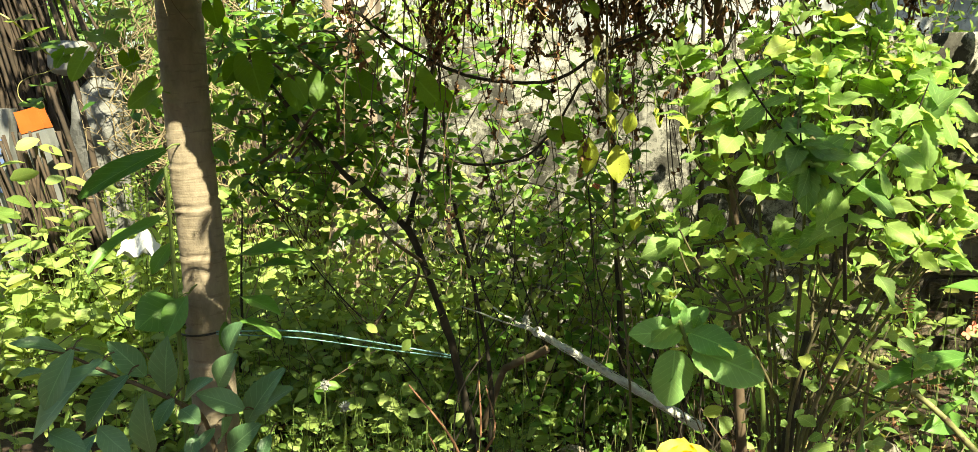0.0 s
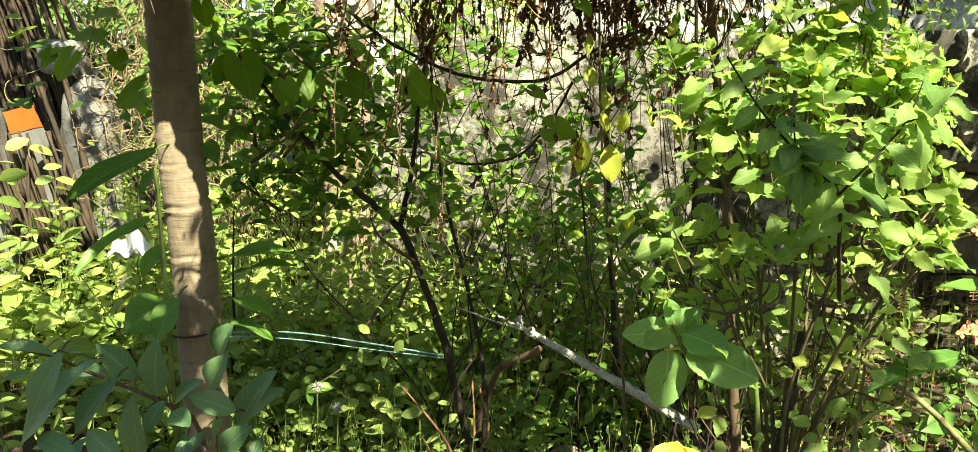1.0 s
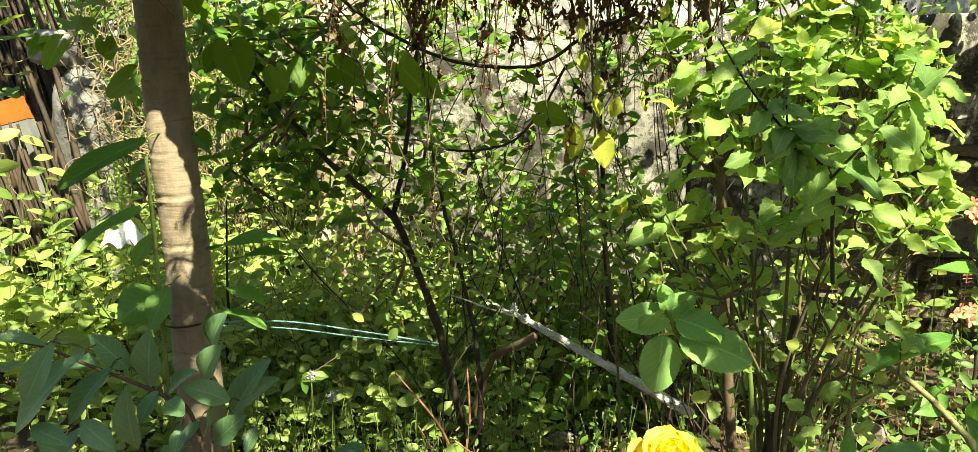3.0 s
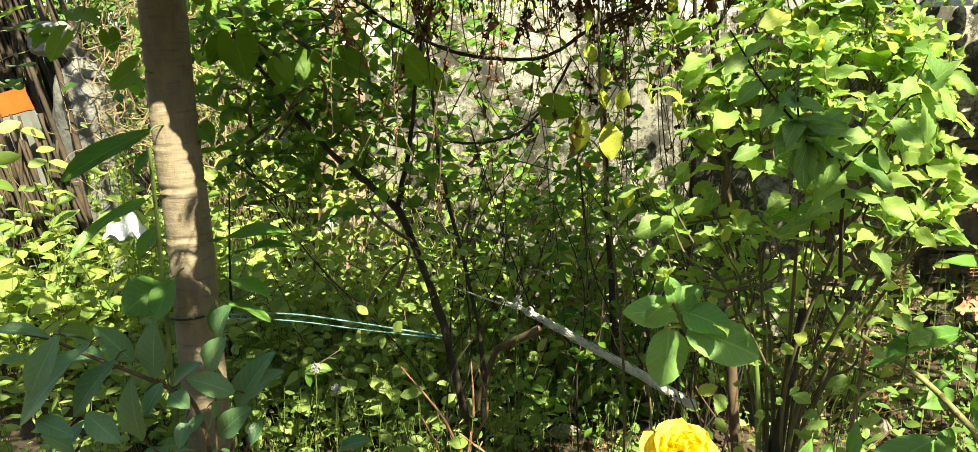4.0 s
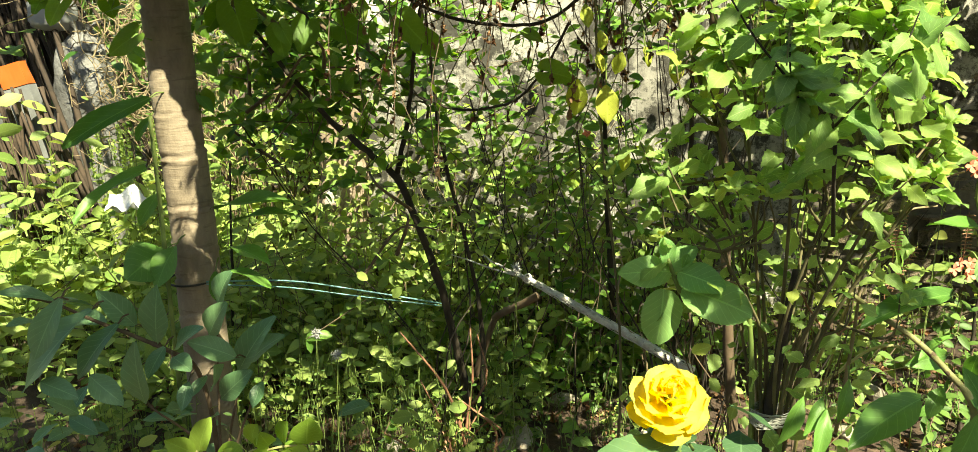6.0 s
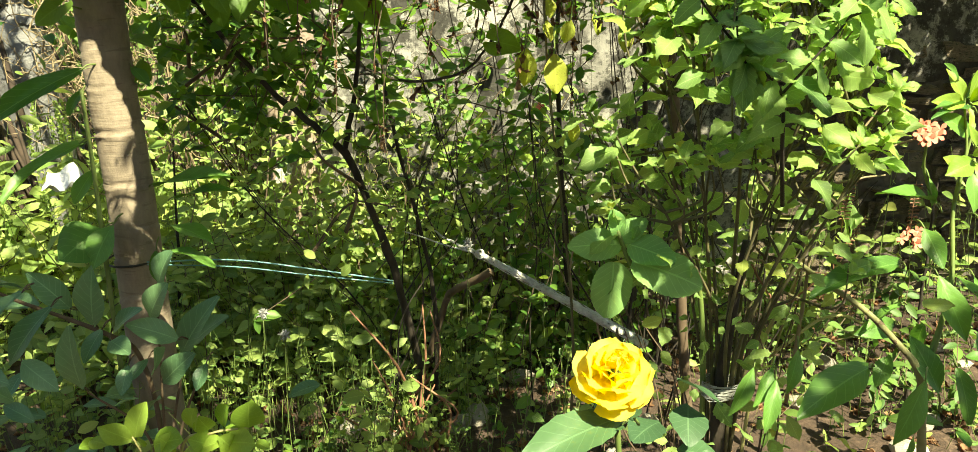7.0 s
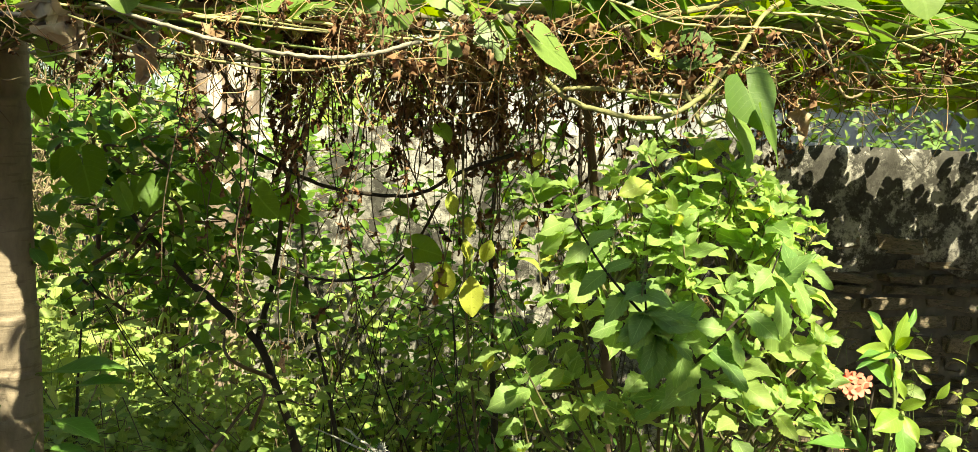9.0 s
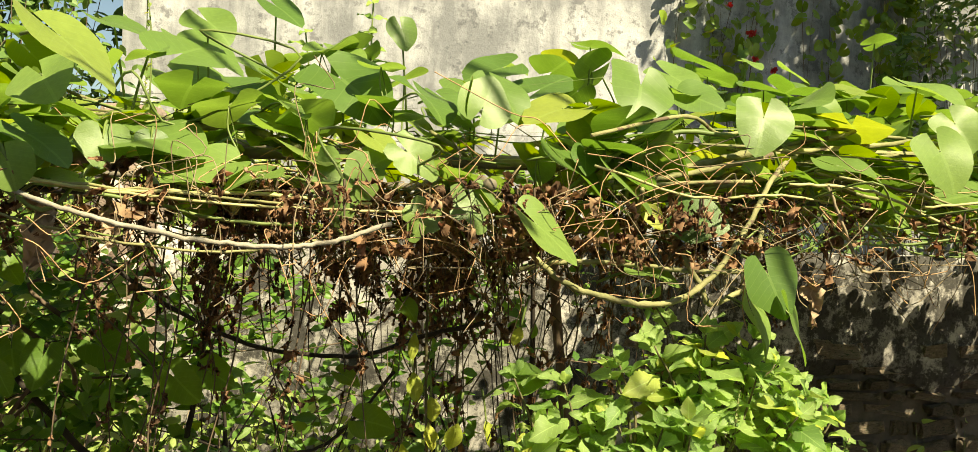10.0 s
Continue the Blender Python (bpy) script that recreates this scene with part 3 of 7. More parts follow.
VINE_e = [
    ((0.284, 1.7, 1.854), (0.329, 1.6, 1.817), 'up', 0.9),
    ((0.478, 1.85, 1.923), (0.531, 1.8, 1.924), 'under', 0.9),
    ((0.917, 1.75, 1.928), (0.946, 1.7, 1.899), 'under', 1.0),
    ((0.174, 1.7, 1.939), (0.19, 1.68, 1.892), 'front', 0.7),
    ((-0.26, 1.36, 1.644), (-0.201, 1.34, 1.643), 'up', 0.7),
    ((0.365, 1.42, 1.717), (0.461, 1.4, 1.652), 'up', 0.5),
    ((0.492, 1.42, 1.556), (0.564, 1.4, 1.544), 'front', 0.6),
    ((0.709, 1.42, 1.691), (0.746, 1.4, 1.711), 'up', 0.8),
    ((0.685, 1.6, 1.811), (0.737, 1.55, 1.814), 'under', 0.8),
    ((0.434, 1.4, 1.651), (0.477, 1.38, 1.636), 'up', 0.7),
    ((-0.128, 1.6, 1.899), (-0.076, 1.55, 1.861), 'front', 0.9),
]
VINE_f = [
    ((-0.181, 1.5, 1.812), (-0.148, 1.45, 1.826), 'front', 0.9),
    ((-0.32, 1.55, 1.865), (-0.25, 1.52, 1.85), 'up', 0.8),
    ((-0.26, 1.60, 1.88), (-0.19, 1.55, 1.86), 'up', 0.8),
]
HANG_a = [
    ((-0.614, 2.0, 1.406), (-0.576, 1.98, 1.298), 'front', 1.0),
    ((-0.699, 2.0, 1.543), (-0.681, 1.98, 1.474), 'front', 1.0),
    ((-0.898, 1.95, 1.422), (-0.877, 1.93, 1.372), 'front', 1.0),
    ((-0.507, 2.0, 1.351), (-0.491, 1.98, 1.267), 'front', 0.9),
    ((-0.672, 2.1, 1.4), (-0.727, 2.08, 1.336), 'front', 1.0),
    ((-0.355, 1.95, 1.358), (-0.262, 1.93, 1.306), 'front', 0.7),
    ((-0.152, 1.9, 1.321), (-0.077, 1.88, 1.277), 'front', 0.8),
    ((-0.835, 1.95, 1.339), (-0.916, 1.93, 1.287), 'front', 0.8),
    ((-0.523, 2.0, 1.496), (-0.481, 1.98, 1.45), 'front', 0.9),
    ((-0.766, 2.1, 1.253), (-0.674, 2.05, 1.24), 'up', 0.9),
    ((-0.754, 2.1, 1.178), (-0.7, 2.05, 1.15), 'front', 0.8),
]
HANG_b = [
    ((0.178, 1.5, 1.494), (0.205, 1.48, 1.465), 'front', 0.9),
    ((0.332, 1.45, 1.391), (0.391, 1.42, 1.401), 'front', 0.6),
    ((0.402, 1.5, 1.334), (0.406, 1.48, 1.277), 'front', 0.7),
    ((0.406, 1.42, 1.308), (0.455, 1.4, 1.319), 'front', 0.6),
    ((0.098, 1.8, 1.329), (0.146, 1.78, 1.308), 'up', 0.7),
    ((0.134, 1.8, 1.244), (0.217, 1.78, 1.231), 'front', 0.4),
]
YELLOW_a = [
    ((0.241, 1.6, 1.331), (0.245, 1.59, 1.295), 'front', 1.2),
    ((0.238, 1.6, 1.291), (0.246, 1.58, 1.25), 'slant', 1.1),
    ((0.389, 1.58, 1.278), (0.386, 1.56, 1.23), 'front', 1.0),
    ((0.448, 1.56, 1.27), (0.45, 1.55, 1.213), 'slant', 0.95),
    ((0.325, 1.57, 1.30), (0.335, 1.56, 1.262), 'slant', 1.0),
    ((0.202, 1.55, 1.399), (0.205, 1.55, 1.44), 'front', 0.7),
    ((0.205, 1.55, 1.381), (0.211, 1.54, 1.338), 'front', 0.95),
    ((0.204, 1.68, 1.233), (0.204, 1.68, 1.155), 'front', 1.0),
    ((0.248, 1.55, 1.228), (0.251, 1.54, 1.154), 'front', 1.05),
    ((0.285, 1.6, 1.289), (0.274, 1.6, 1.245), 'front', 1.1),
    ((0.423, 1.48, 1.277), (0.412, 1.47, 1.225), 'front', 0.9),
    ((0.357, 1.5, 1.459), (0.346, 1.5, 1.431), 'front', 1.0),
    ((0.281, 1.5, 1.108), (0.279, 1.5, 1.065), 'front', 0.9),
]
CLIMB_a = [
    ((-0.824, 1.95, 1.185), (-1.018, 1.85, 1.098), 'front', 0.52),
    ((-0.852, 1.95, 1.01), (-0.987, 1.8, 0.95), 'up', 0.55),
    ((-0.826, 1.95, 0.795), (-0.889, 1.85, 0.769), 'front', 2.0),
    ((-0.788, 1.92, 0.813), (-0.832, 1.85, 0.736), 'front', 1.3),
    ((-0.704, 1.95, 0.736), (-0.706, 1.93, 0.658), 'front', 1.0),
    ((-0.673, 1.98, 0.795), (-0.554, 1.95, 0.779), 'up', 1.1),
    ((-0.677, 1.98, 0.727), (-0.561, 1.95, 0.719), 'up', 1.0),
    ((-0.706, 2.0, 0.892), (-0.507, 1.95, 0.96), 'up', 0.5),
    ((-0.658, 2.0, 0.858), (-0.509, 1.98, 0.913), 'up', 0.5),
    ((-0.851, 2.0, 1.132), (-0.873, 1.95, 1.09), 'front', 1.0),
    ((-0.852, 2.0, 0.934), (-0.893, 1.95, 0.871), 'front', 1.0),
]
CLIMB_b = [
    ((-0.733, 2.02, 1.186), (-0.68, 1.98, 1.157), 'up', 0.9),
]
LAUREL_a = [
    ((-0.942, 1.62, 0.775), (-1.022, 1.57, 0.824), 'up', 0.8),
    ((-0.902, 1.58, 0.792), (-0.963, 1.53, 0.673), 'lift', 0.95),
    ((-0.861, 1.62, 0.751), (-1.051, 1.57, 0.598), 'lift', 0.75),
    ((-0.828, 1.66, 0.703), (-0.93, 1.61, 0.6), 'lift', 0.95),
    ((-0.819, 1.72, 0.676), (-0.859, 1.67, 0.776), 'lift', 1.15),
    ((-0.773, 1.72, 0.633), (-0.749, 1.67, 0.772), 'lift', 1.1),
    ((-0.737, 1.68, 0.638), (-0.769, 1.63, 0.59), 'lift', 1.3),
    ((-0.722, 1.68, 0.612), (-0.667, 1.63, 0.612), 'lift', 1.5),
    ((-0.731, 1.72, 0.617), (-0.661, 1.67, 0.696), 'lift', 0.9),
    ((-0.598, 1.74, 0.585), (-0.675, 1.69, 0.653), 'lift', 1.2),
    ((-0.679, 1.8, 0.619), (-0.631, 1.75, 0.713), 'lift', 1.3),
    ((-0.673, 1.86, 0.677), (-0.636, 1.81, 0.774), 'lift', 1.4),
    ((-0.61, 1.78, 0.526), (-0.524, 1.73, 0.687), 'lift', 0.85),
]
LAUREL_b = [
    ((-0.585, 1.8, 0.549), (-0.503, 1.75, 0.643), 'lift', 1.0),
    ((-0.655, 1.72, 0.518), (-0.603, 1.67, 0.589), 'lift', 1.5),
    ((-0.627, 1.7, 0.497), (-0.552, 1.65, 0.583), 'lift', 1.1),
    ((-0.887, 1.62, 0.595), (-0.804, 1.57, 0.554), 'lift', 1.2),
    ((-0.79, 1.66, 0.507), (-0.795, 1.61, 0.658), 'lift', 1.0),
    ((-1.033, 1.7, 0.695), (-1.072, 1.65, 0.716), 'up', 1.2),
    ((-0.984, 1.74, 0.679), (-0.882, 1.69, 0.714), 'up', 1.1),
    ((-0.932, 1.76, 0.71), (-0.988, 1.71, 0.759), 'up', 1.0),
    ((-0.655, 1.7, 0.556), (-0.681, 1.65, 0.532), 'lift', 1.0),
    ((-0.525, 1.7, 0.541), (-0.541, 1.65, 0.504), 'lift', 1.2),
    ((-0.691, 1.68, 0.551), (-0.696, 1.63, 0.507), 'lift', 1.2),
    ((-0.988, 1.6, 0.59), (-0.892, 1.55, 0.586), 'lift', 1.0),
]
RIGHT_a = [
    ((0.893, 1.42, 0.835), (0.7, 1.32, 0.856), 'up', 0.62),
    ((1.029, 1.4, 0.813), (1.01, 1.3, 0.771), 'up', 0.56),
    ((0.928, 1.35, 0.833), (0.957, 1.28, 0.738), 'front', 1.0),
    ((0.971, 1.38, 0.827), (1.005, 1.3, 0.801), 'up', 0.62),
    ((0.921, 1.4, 0.909), (0.93, 1.34, 0.86), 'front', 1.3),
    ((0.948, 1.42, 0.952), (0.828, 1.38, 1.011), 'up', 0.56),
    ((1.006, 1.42, 1.011), (1.008, 1.38, 0.948), 'front', 1.2),
    ((1.038, 1.42, 0.919), (1.042, 1.38, 0.905), 'up', 0.56),
    ((0.928, 1.3, 0.624), (0.896, 1.33, 0.724), 'front', 1.1),
    ((0.791, 1.3, 0.679), (0.637, 1.2, 0.675), 'front', 1.0),
    ((0.867, 1.25, 0.677), (0.807, 1.2, 0.58), 'front', 0.9),
]
RIGHT_b = [
    ((0.921, 1.25, 0.699), (0.936, 1.2, 0.616), 'front', 1.0),
    ((0.925, 1.45, 0.739), (0.835, 1.4, 0.735), 'up', 0.62),
    ((0.917, 1.45, 0.699), (0.832, 1.4, 0.709), 'front', 1.2),
    ((0.682, 1.35, 0.697), (0.655, 1.3, 0.634), 'front', 0.9),
    ((0.616, 1.3, 0.685), (0.577, 1.25, 0.639), 'front', 0.9),
    ((0.615, 1.28, 0.671), (0.585, 1.22, 0.606), 'front', 0.8),
    ((0.581, 1.3, 0.687), (0.538, 1.26, 0.61), 'front', 0.8),
    ((0.957, 1.42, 1.18), (0.929, 1.4, 1.21), 'front', 0.8),
    ((1.008, 1.45, 1.165), (0.982, 1.43, 1.133), 'front', 0.8),
    ((0.976, 1.42, 1.134), (0.896, 1.38, 1.151), 'up', 0.43),
    ((0.988, 1.42, 1.128), (0.904, 1.38, 1.135), 'up', 0.43),
]
RIGHT_c = [
    ((0.999, 1.42, 1.173), (1.02, 1.42, 1.212), 'front', 0.8),
    ((0.996, 1.42, 1.076), (0.936, 1.4, 1.12), 'front', 1.2),
    ((0.985, 1.3, 0.795), (0.984, 1.25, 0.721), 'front', 1.0),
    ((0.97, 1.28, 0.768), (0.952, 1.2, 0.71), 'front', 1.0),
    ((0.993, 1.3, 0.89), (1.005, 1.28, 0.873), 'up', 0.56),
    ((0.929, 1.42, 1.0), (0.936, 1.4, 0.951), 'front', 0.9),
]
LIME_a = [
    ((0.972, 1.42, 1.14), (0.939, 1.42, 1.21), 'front', 0.9),
    ((0.98, 1.42, 1.145), (1.007, 1.41, 1.216), 'front', 0.9),
    ((0.973, 1.42, 1.138), (0.897, 1.38, 1.148), 'front', 0.9),
    ((0.99, 1.42, 1.135), (1.035, 1.38, 1.139), 'front', 0.8),
    ((0.985, 1.42, 1.141), (0.986, 1.38, 1.173), 'front', 1.0),
    ((0.982, 1.42, 1.129), (0.978, 1.38, 1.095), 'front', 0.9),
    ((0.979, 1.38, 1.048), (0.993, 1.34, 1.078), 'front', 1.1),
    ((0.981, 1.38, 1.037), (0.913, 1.34, 1.024), 'front', 1.3),
    ((0.986, 1.38, 1.034), (0.995, 1.34, 1.001), 'front', 1.1),
    ((0.983, 1.38, 1.064), (0.961, 1.37, 1.111), 'front', 0.8),
    ((0.972, 1.38, 1.02), (0.917, 1.36, 1.054), 'front', 1.2),
]
LIME_b = [
    ((0.843, 1.42, 1.16), (0.873, 1.4, 1.179), 'front', 0.8),
    ((0.838, 1.42, 1.158), (0.857, 1.4, 1.131), 'front', 0.8),
    ((0.835, 1.42, 1.165), (0.818, 1.4, 1.199), 'front', 0.8),
    ((0.83, 1.42, 1.154), (0.82, 1.4, 1.127), 'front', 0.8),
    ((0.846, 1.42, 1.169), (0.869, 1.42, 1.191), 'front', 0.8),
    ((1.068, 1.42, 1.052), (1.085, 1.4, 1.09), 'front', 0.9),
    ((1.029, 1.42, 1.097), (1.051, 1.4, 1.081), 'front', 0.8),
]
ROSELEAF_a = [
    ((0.184, 0.85, 0.824), (0.218, 0.78, 0.891), 'up', 1.1),
    ((0.239, 0.8, 0.879), (0.12, 0.72, 0.89), 'up', 0.9),
]
FRONTWEED = [
    ((-0.317, 1.28, 0.611), (-0.31, 1.25, 0.666), "lift", 1.3),
    ((-0.386, 1.28, 0.609), (-0.391, 1.25, 0.642), "lift", 1.2),
    ((-0.361, 1.28, 0.615), (-0.354, 1.25, 0.666), "lift", 1.0),
    ((-0.515, 1.28, 0.599), (-0.491, 1.25, 0.671), "lift", 0.8),
    ((-0.522, 1.28, 0.593), (-0.557, 1.25, 0.634), "lift", 0.9),
    ((-0.416, 1.28, 0.614), (-0.408, 1.25, 0.662), "lift", 1.0),
    ((-0.485, 1.28, 0.582), (-0.433, 1.25, 0.614), "lift", 1.1),
    ((-0.384, 1.28, 0.578), (-0.407, 1.25, 0.606), "lift", 1.3),
    ((-0.359, 1.28, 0.583), (-0.308, 1.25, 0.602), "lift", 1.2),
    ((-0.448, 1.28, 0.571), (-0.455, 1.25, 0.608), "lift", 1.2),
    ((-0.349, 1.28, 0.567), (-0.353, 1.25, 0.61), "lift", 1.0),
]


# ---- the ground and the walls ----
def ground_height(x, y):
    near = math.exp(-((x * x + (y - 2) ** 2) / 40))
    return near * (0.05 * noise.noise((x * 1.3, y * 1.3, 0.3)) + 0.018 * noise.noise((x * 6, y * 6, 1.7)) + 0.05)


def build_ground():
    near = np.linspace(-5, 5, 90)
    far = np.array([8, 14, 25, 50, 110, 260, 700])
    xs = np.concatenate([-far[::-1], near, far])
    ys = np.concatenate([-far[::-1] + 1.5, near + 1.5, far + 1.5])
    n = len(xs)
    v = [(x, y, ground_height(x, y)) for y in ys for x in xs]
    f = [(j * n + i, j * n + i + 1, (j + 1) * n + i + 1, (j + 1) * n + i) for j in range(n - 1) for i in range(n - 1)]
    ob = new("ground", make_mesh("ground", v, f, "soil"))
    tagged(ob, "bare brown garden soil with crumbs and small stones", "ground", kind="structure")


build_ground()


def build_compound_wall():
    """An old garden wall: stained plaster above, the stones bare where the plaster has fallen."""
    y0, y1, top = 3.36, 3.62, 1.52
    wall = new("wall_north")
    BASE["wall_north"] = Vector((0, 0, 0))
    tagged(wall, "old garden wall of mould-stained plaster over bare stone", "wall", kind="structure")
    bm = bmesh.new()
    slab(bm, -0.525, 9, y0 + 0.035, y1, -0.2, top - 0.05)
    part("wall_core", bm, "mortar", wall)
    # plaster face with a ragged lower rim
    xs = np.linspace(-0.522, 9.01, 180)
    v, f = [], []
    for x in xs:
        low = 0.12 + 0.12 * noise.noise((x * 1.7, 0, 4)) if x < 1.35 else 0.98 + 0.12 * noise.noise((x * 2.4, 0, 2)) + 0.05 * noise.noise((x * 9, 0, 2))
        for k in range(9):
            rim = top + 0.025 * noise.noise((x * 3, 5, 0)) + 0.012 * noise.noise((x * 11, 5, 0))
            z = low + (rim - low) * k / 8
            v.append((x, y0 + 0.012 * noise.noise((x * 2, z * 2, 0)) + 0.02 * (k == 0), z))
        v.append((x, y1 + 0.005, rim - 0.01))
    n = 10
    for i in range(len(xs) - 1):
        f += [(i * n + k, (i + 1) * n + k, (i + 1) * n + k + 1, i * n + k + 1) for k in range(9)]
    under(new("plaster", make_mesh("plaster", v, f, "old_wall")), wall)
    # bare stones in rough courses
    kinds = []
    for n in range(6):
        bm = bmesh.new()
        slab(bm, -0.5, 0.5, -0.5, 0.5, -0.5, 0.5)
        bmesh.ops.bevel(bm, geom=bm.edges[:], offset=0.14, segments=2, affect="EDGES")
        for vert in bm.verts:
            vert.co += Vector((rng.uniform(-0.09, 0.09), rng.uniform(-0.16, 0.16), rng.uniform(-0.16, 0.16)))
        me = bpy.data.meshes.new("stone")
        bm.to_mesh(me)
        bm.free()
        me.materials.append(M["brick"])
        kinds.append(me)
    z = 0.02
    while z < 1.12:
        h = rng.uniform(0.035, 0.09)
        x = 1.2 + rng.uniform(-0.1, 0.1)
        while x < 4.0:
            w = rng.uniform(0.08, 0.34)
            ob = under(new("stone", rng.choice(kinds)), wall)
            ob.matrix_basis = Matrix.LocRotScale((x + w / 2, y0 + 0.055 + rng.uniform(-0.02, 0.03), z + h / 2), Euler((0, rng.uniform(-0.09, 0.09), 0)), (w * rng.uniform(0.85, 1.0), 0.1, h * rng.uniform(0.75, 1.05)))
            x += w + 0.012
        z += h + 0.012


M["mortar"] = plain_material("mortar", (0.04, 0.035, 0.03), (0.14, 0.12, 0.10), 20, 0.95, 0.7, 0.01)
build_compound_wall()


def build_pier():
    """The broken end of the garden wall: a mud pier whose plaster peels off in flakes."""
    pier = new("wall_pier")
    BASE["wall_pier"] = Vector((0, 0, 0))
    tagged(pier, "crumbling mud pier with peeling plaster at the wall's end", "pier", kind="structure")
    v, f, k, rows = [], [], 28, 30
    for i in range(rows + 1):
        z = -0.05 + 2.0 * i / rows
        for j in range(k):
            a = 6.283 * j / k
            cx, cy = math.cos(a), math.sin(a)
            x, y = math.copysign(abs(cx) ** 0.35, cx) * 0.108, math.copysign(abs(cy) ** 0.35, cy) * 0.14
            s = 1 + 0.10 * noise.noise((x * 9, y * 9, z * 4)) + 0.06 * noise.noise((x * 25, y * 25, z * 18)) - 0.12 * (i == rows)
            v.append((-0.628 + x * s, 3.46 + y * s, z))
    for i in range(rows):
        f += [(i * k + j, i * k + (j + 1) % k, (i + 1) * k + (j + 1) % k, (i + 1) * k + j) for j in range(k)]
    v.append((-0.628, 3.46, 1.97))
    f += [(rows * k + j, rows * k + j + 1, rows * k + (j + 2) % k, len(v) - 1) for j in range(0, k, 2)]
    under(new("mud_core", make_mesh("mud_core", v, f, "mud")), pier)
    for x, z, w, h in ((-0.645, 1.60, 0.030, 0.10), (-0.57, 1.52, 0.028, 0.07), (-0.60, 1.40, 0.04, 0.03), (-0.56, 1.70, 0.035, 0.07), (-0.67, 1.77, 0.04, 0.05), (-0.69, 1.45, 0.025, 0.05)):
        bm = bmesh.new()
        ring = [Vector((x + w * (1 + 0.35 * noise.noise((x * 30, z * 30, n))) * math.cos(n * 0.57), 3.295 + 0.012 * noise.noise((n, x, z)), z + h * (1 + 0.35 * noise.noise((z * 30, x * 30, n))) * math.sin(n * 0.57))) for n in range(11)]
        front = [bm.verts.new(p) for p in ring]
        back = [bm.verts.new(p + Vector((0, 0.035, 0))) for p in ring]
        bm.faces.new(front)
        for n in range(11):
            bm.faces.new((front[n], back[n], back[(n + 1) % 11], front[(n + 1) % 11]))
        part("plaster_flake", bm, "flake", pier)


M["mud"] = plain_material("mud", (0.10, 0.07, 0.055), (0.34, 0.26, 0.21), 14, 0.95, 1.0, 0.02, c=(0.42, 0.40, 0.37))
M["flake"] = plain_material("flake", (0.42, 0.34, 0.29), (0.62, 0.52, 0.46), 30, 0.9, 0.5)
build_pier()


def build_house():
    y, x0, x1, h = 6.2, -1.35, 9.0, 5.6
    house = thing("house", (3.5, y, 0), "whitewashed house with stained plaster behind the garden wall", "house")
    bm = bmesh.new()
    slab(bm, x0, x1, y, y + 0.3, 0, h)
    slab(bm, x0, x0 + 0.3, y + 0.3, y + 6, 0, h)
    slab(bm, x1 - 0.3, x1, y + 0.3, y + 6, 0, h)
    slab(bm, x0 + 0.3, x1 - 0.3, y + 5.7, y + 6, 0, h)
    bmesh.ops.remove_doubles(bm, verts=bm.verts[:], dist=0.0005)
    part("wall", bm, "house_wall", house)
    bm = bmesh.new()
    slab(bm, x0 - 0.35, x1 + 0.35, y - 0.4, y + 6.3, h + 0.004, h + 0.18)
    part("roof", bm, "house_wall", house)


build_house()


def build_unseen_wall():
    """A plain unseen wall, added behind the camera to cut sky and bounced light."""
    wall = new("unseen_wall_south")
    BASE["unseen_wall_south"] = Vector((0, 0, 0))
    tagged(wall, "plain stained plaster wall, added unseen behind the camera to block skylight", "wall", kind="structure")
    bm = bmesh.new()
    slab(bm, -7, 7, -2.9, -2.65, -0.2, 3.0)
    part("wall_core", bm, "house_wall", wall)


build_unseen_wall()


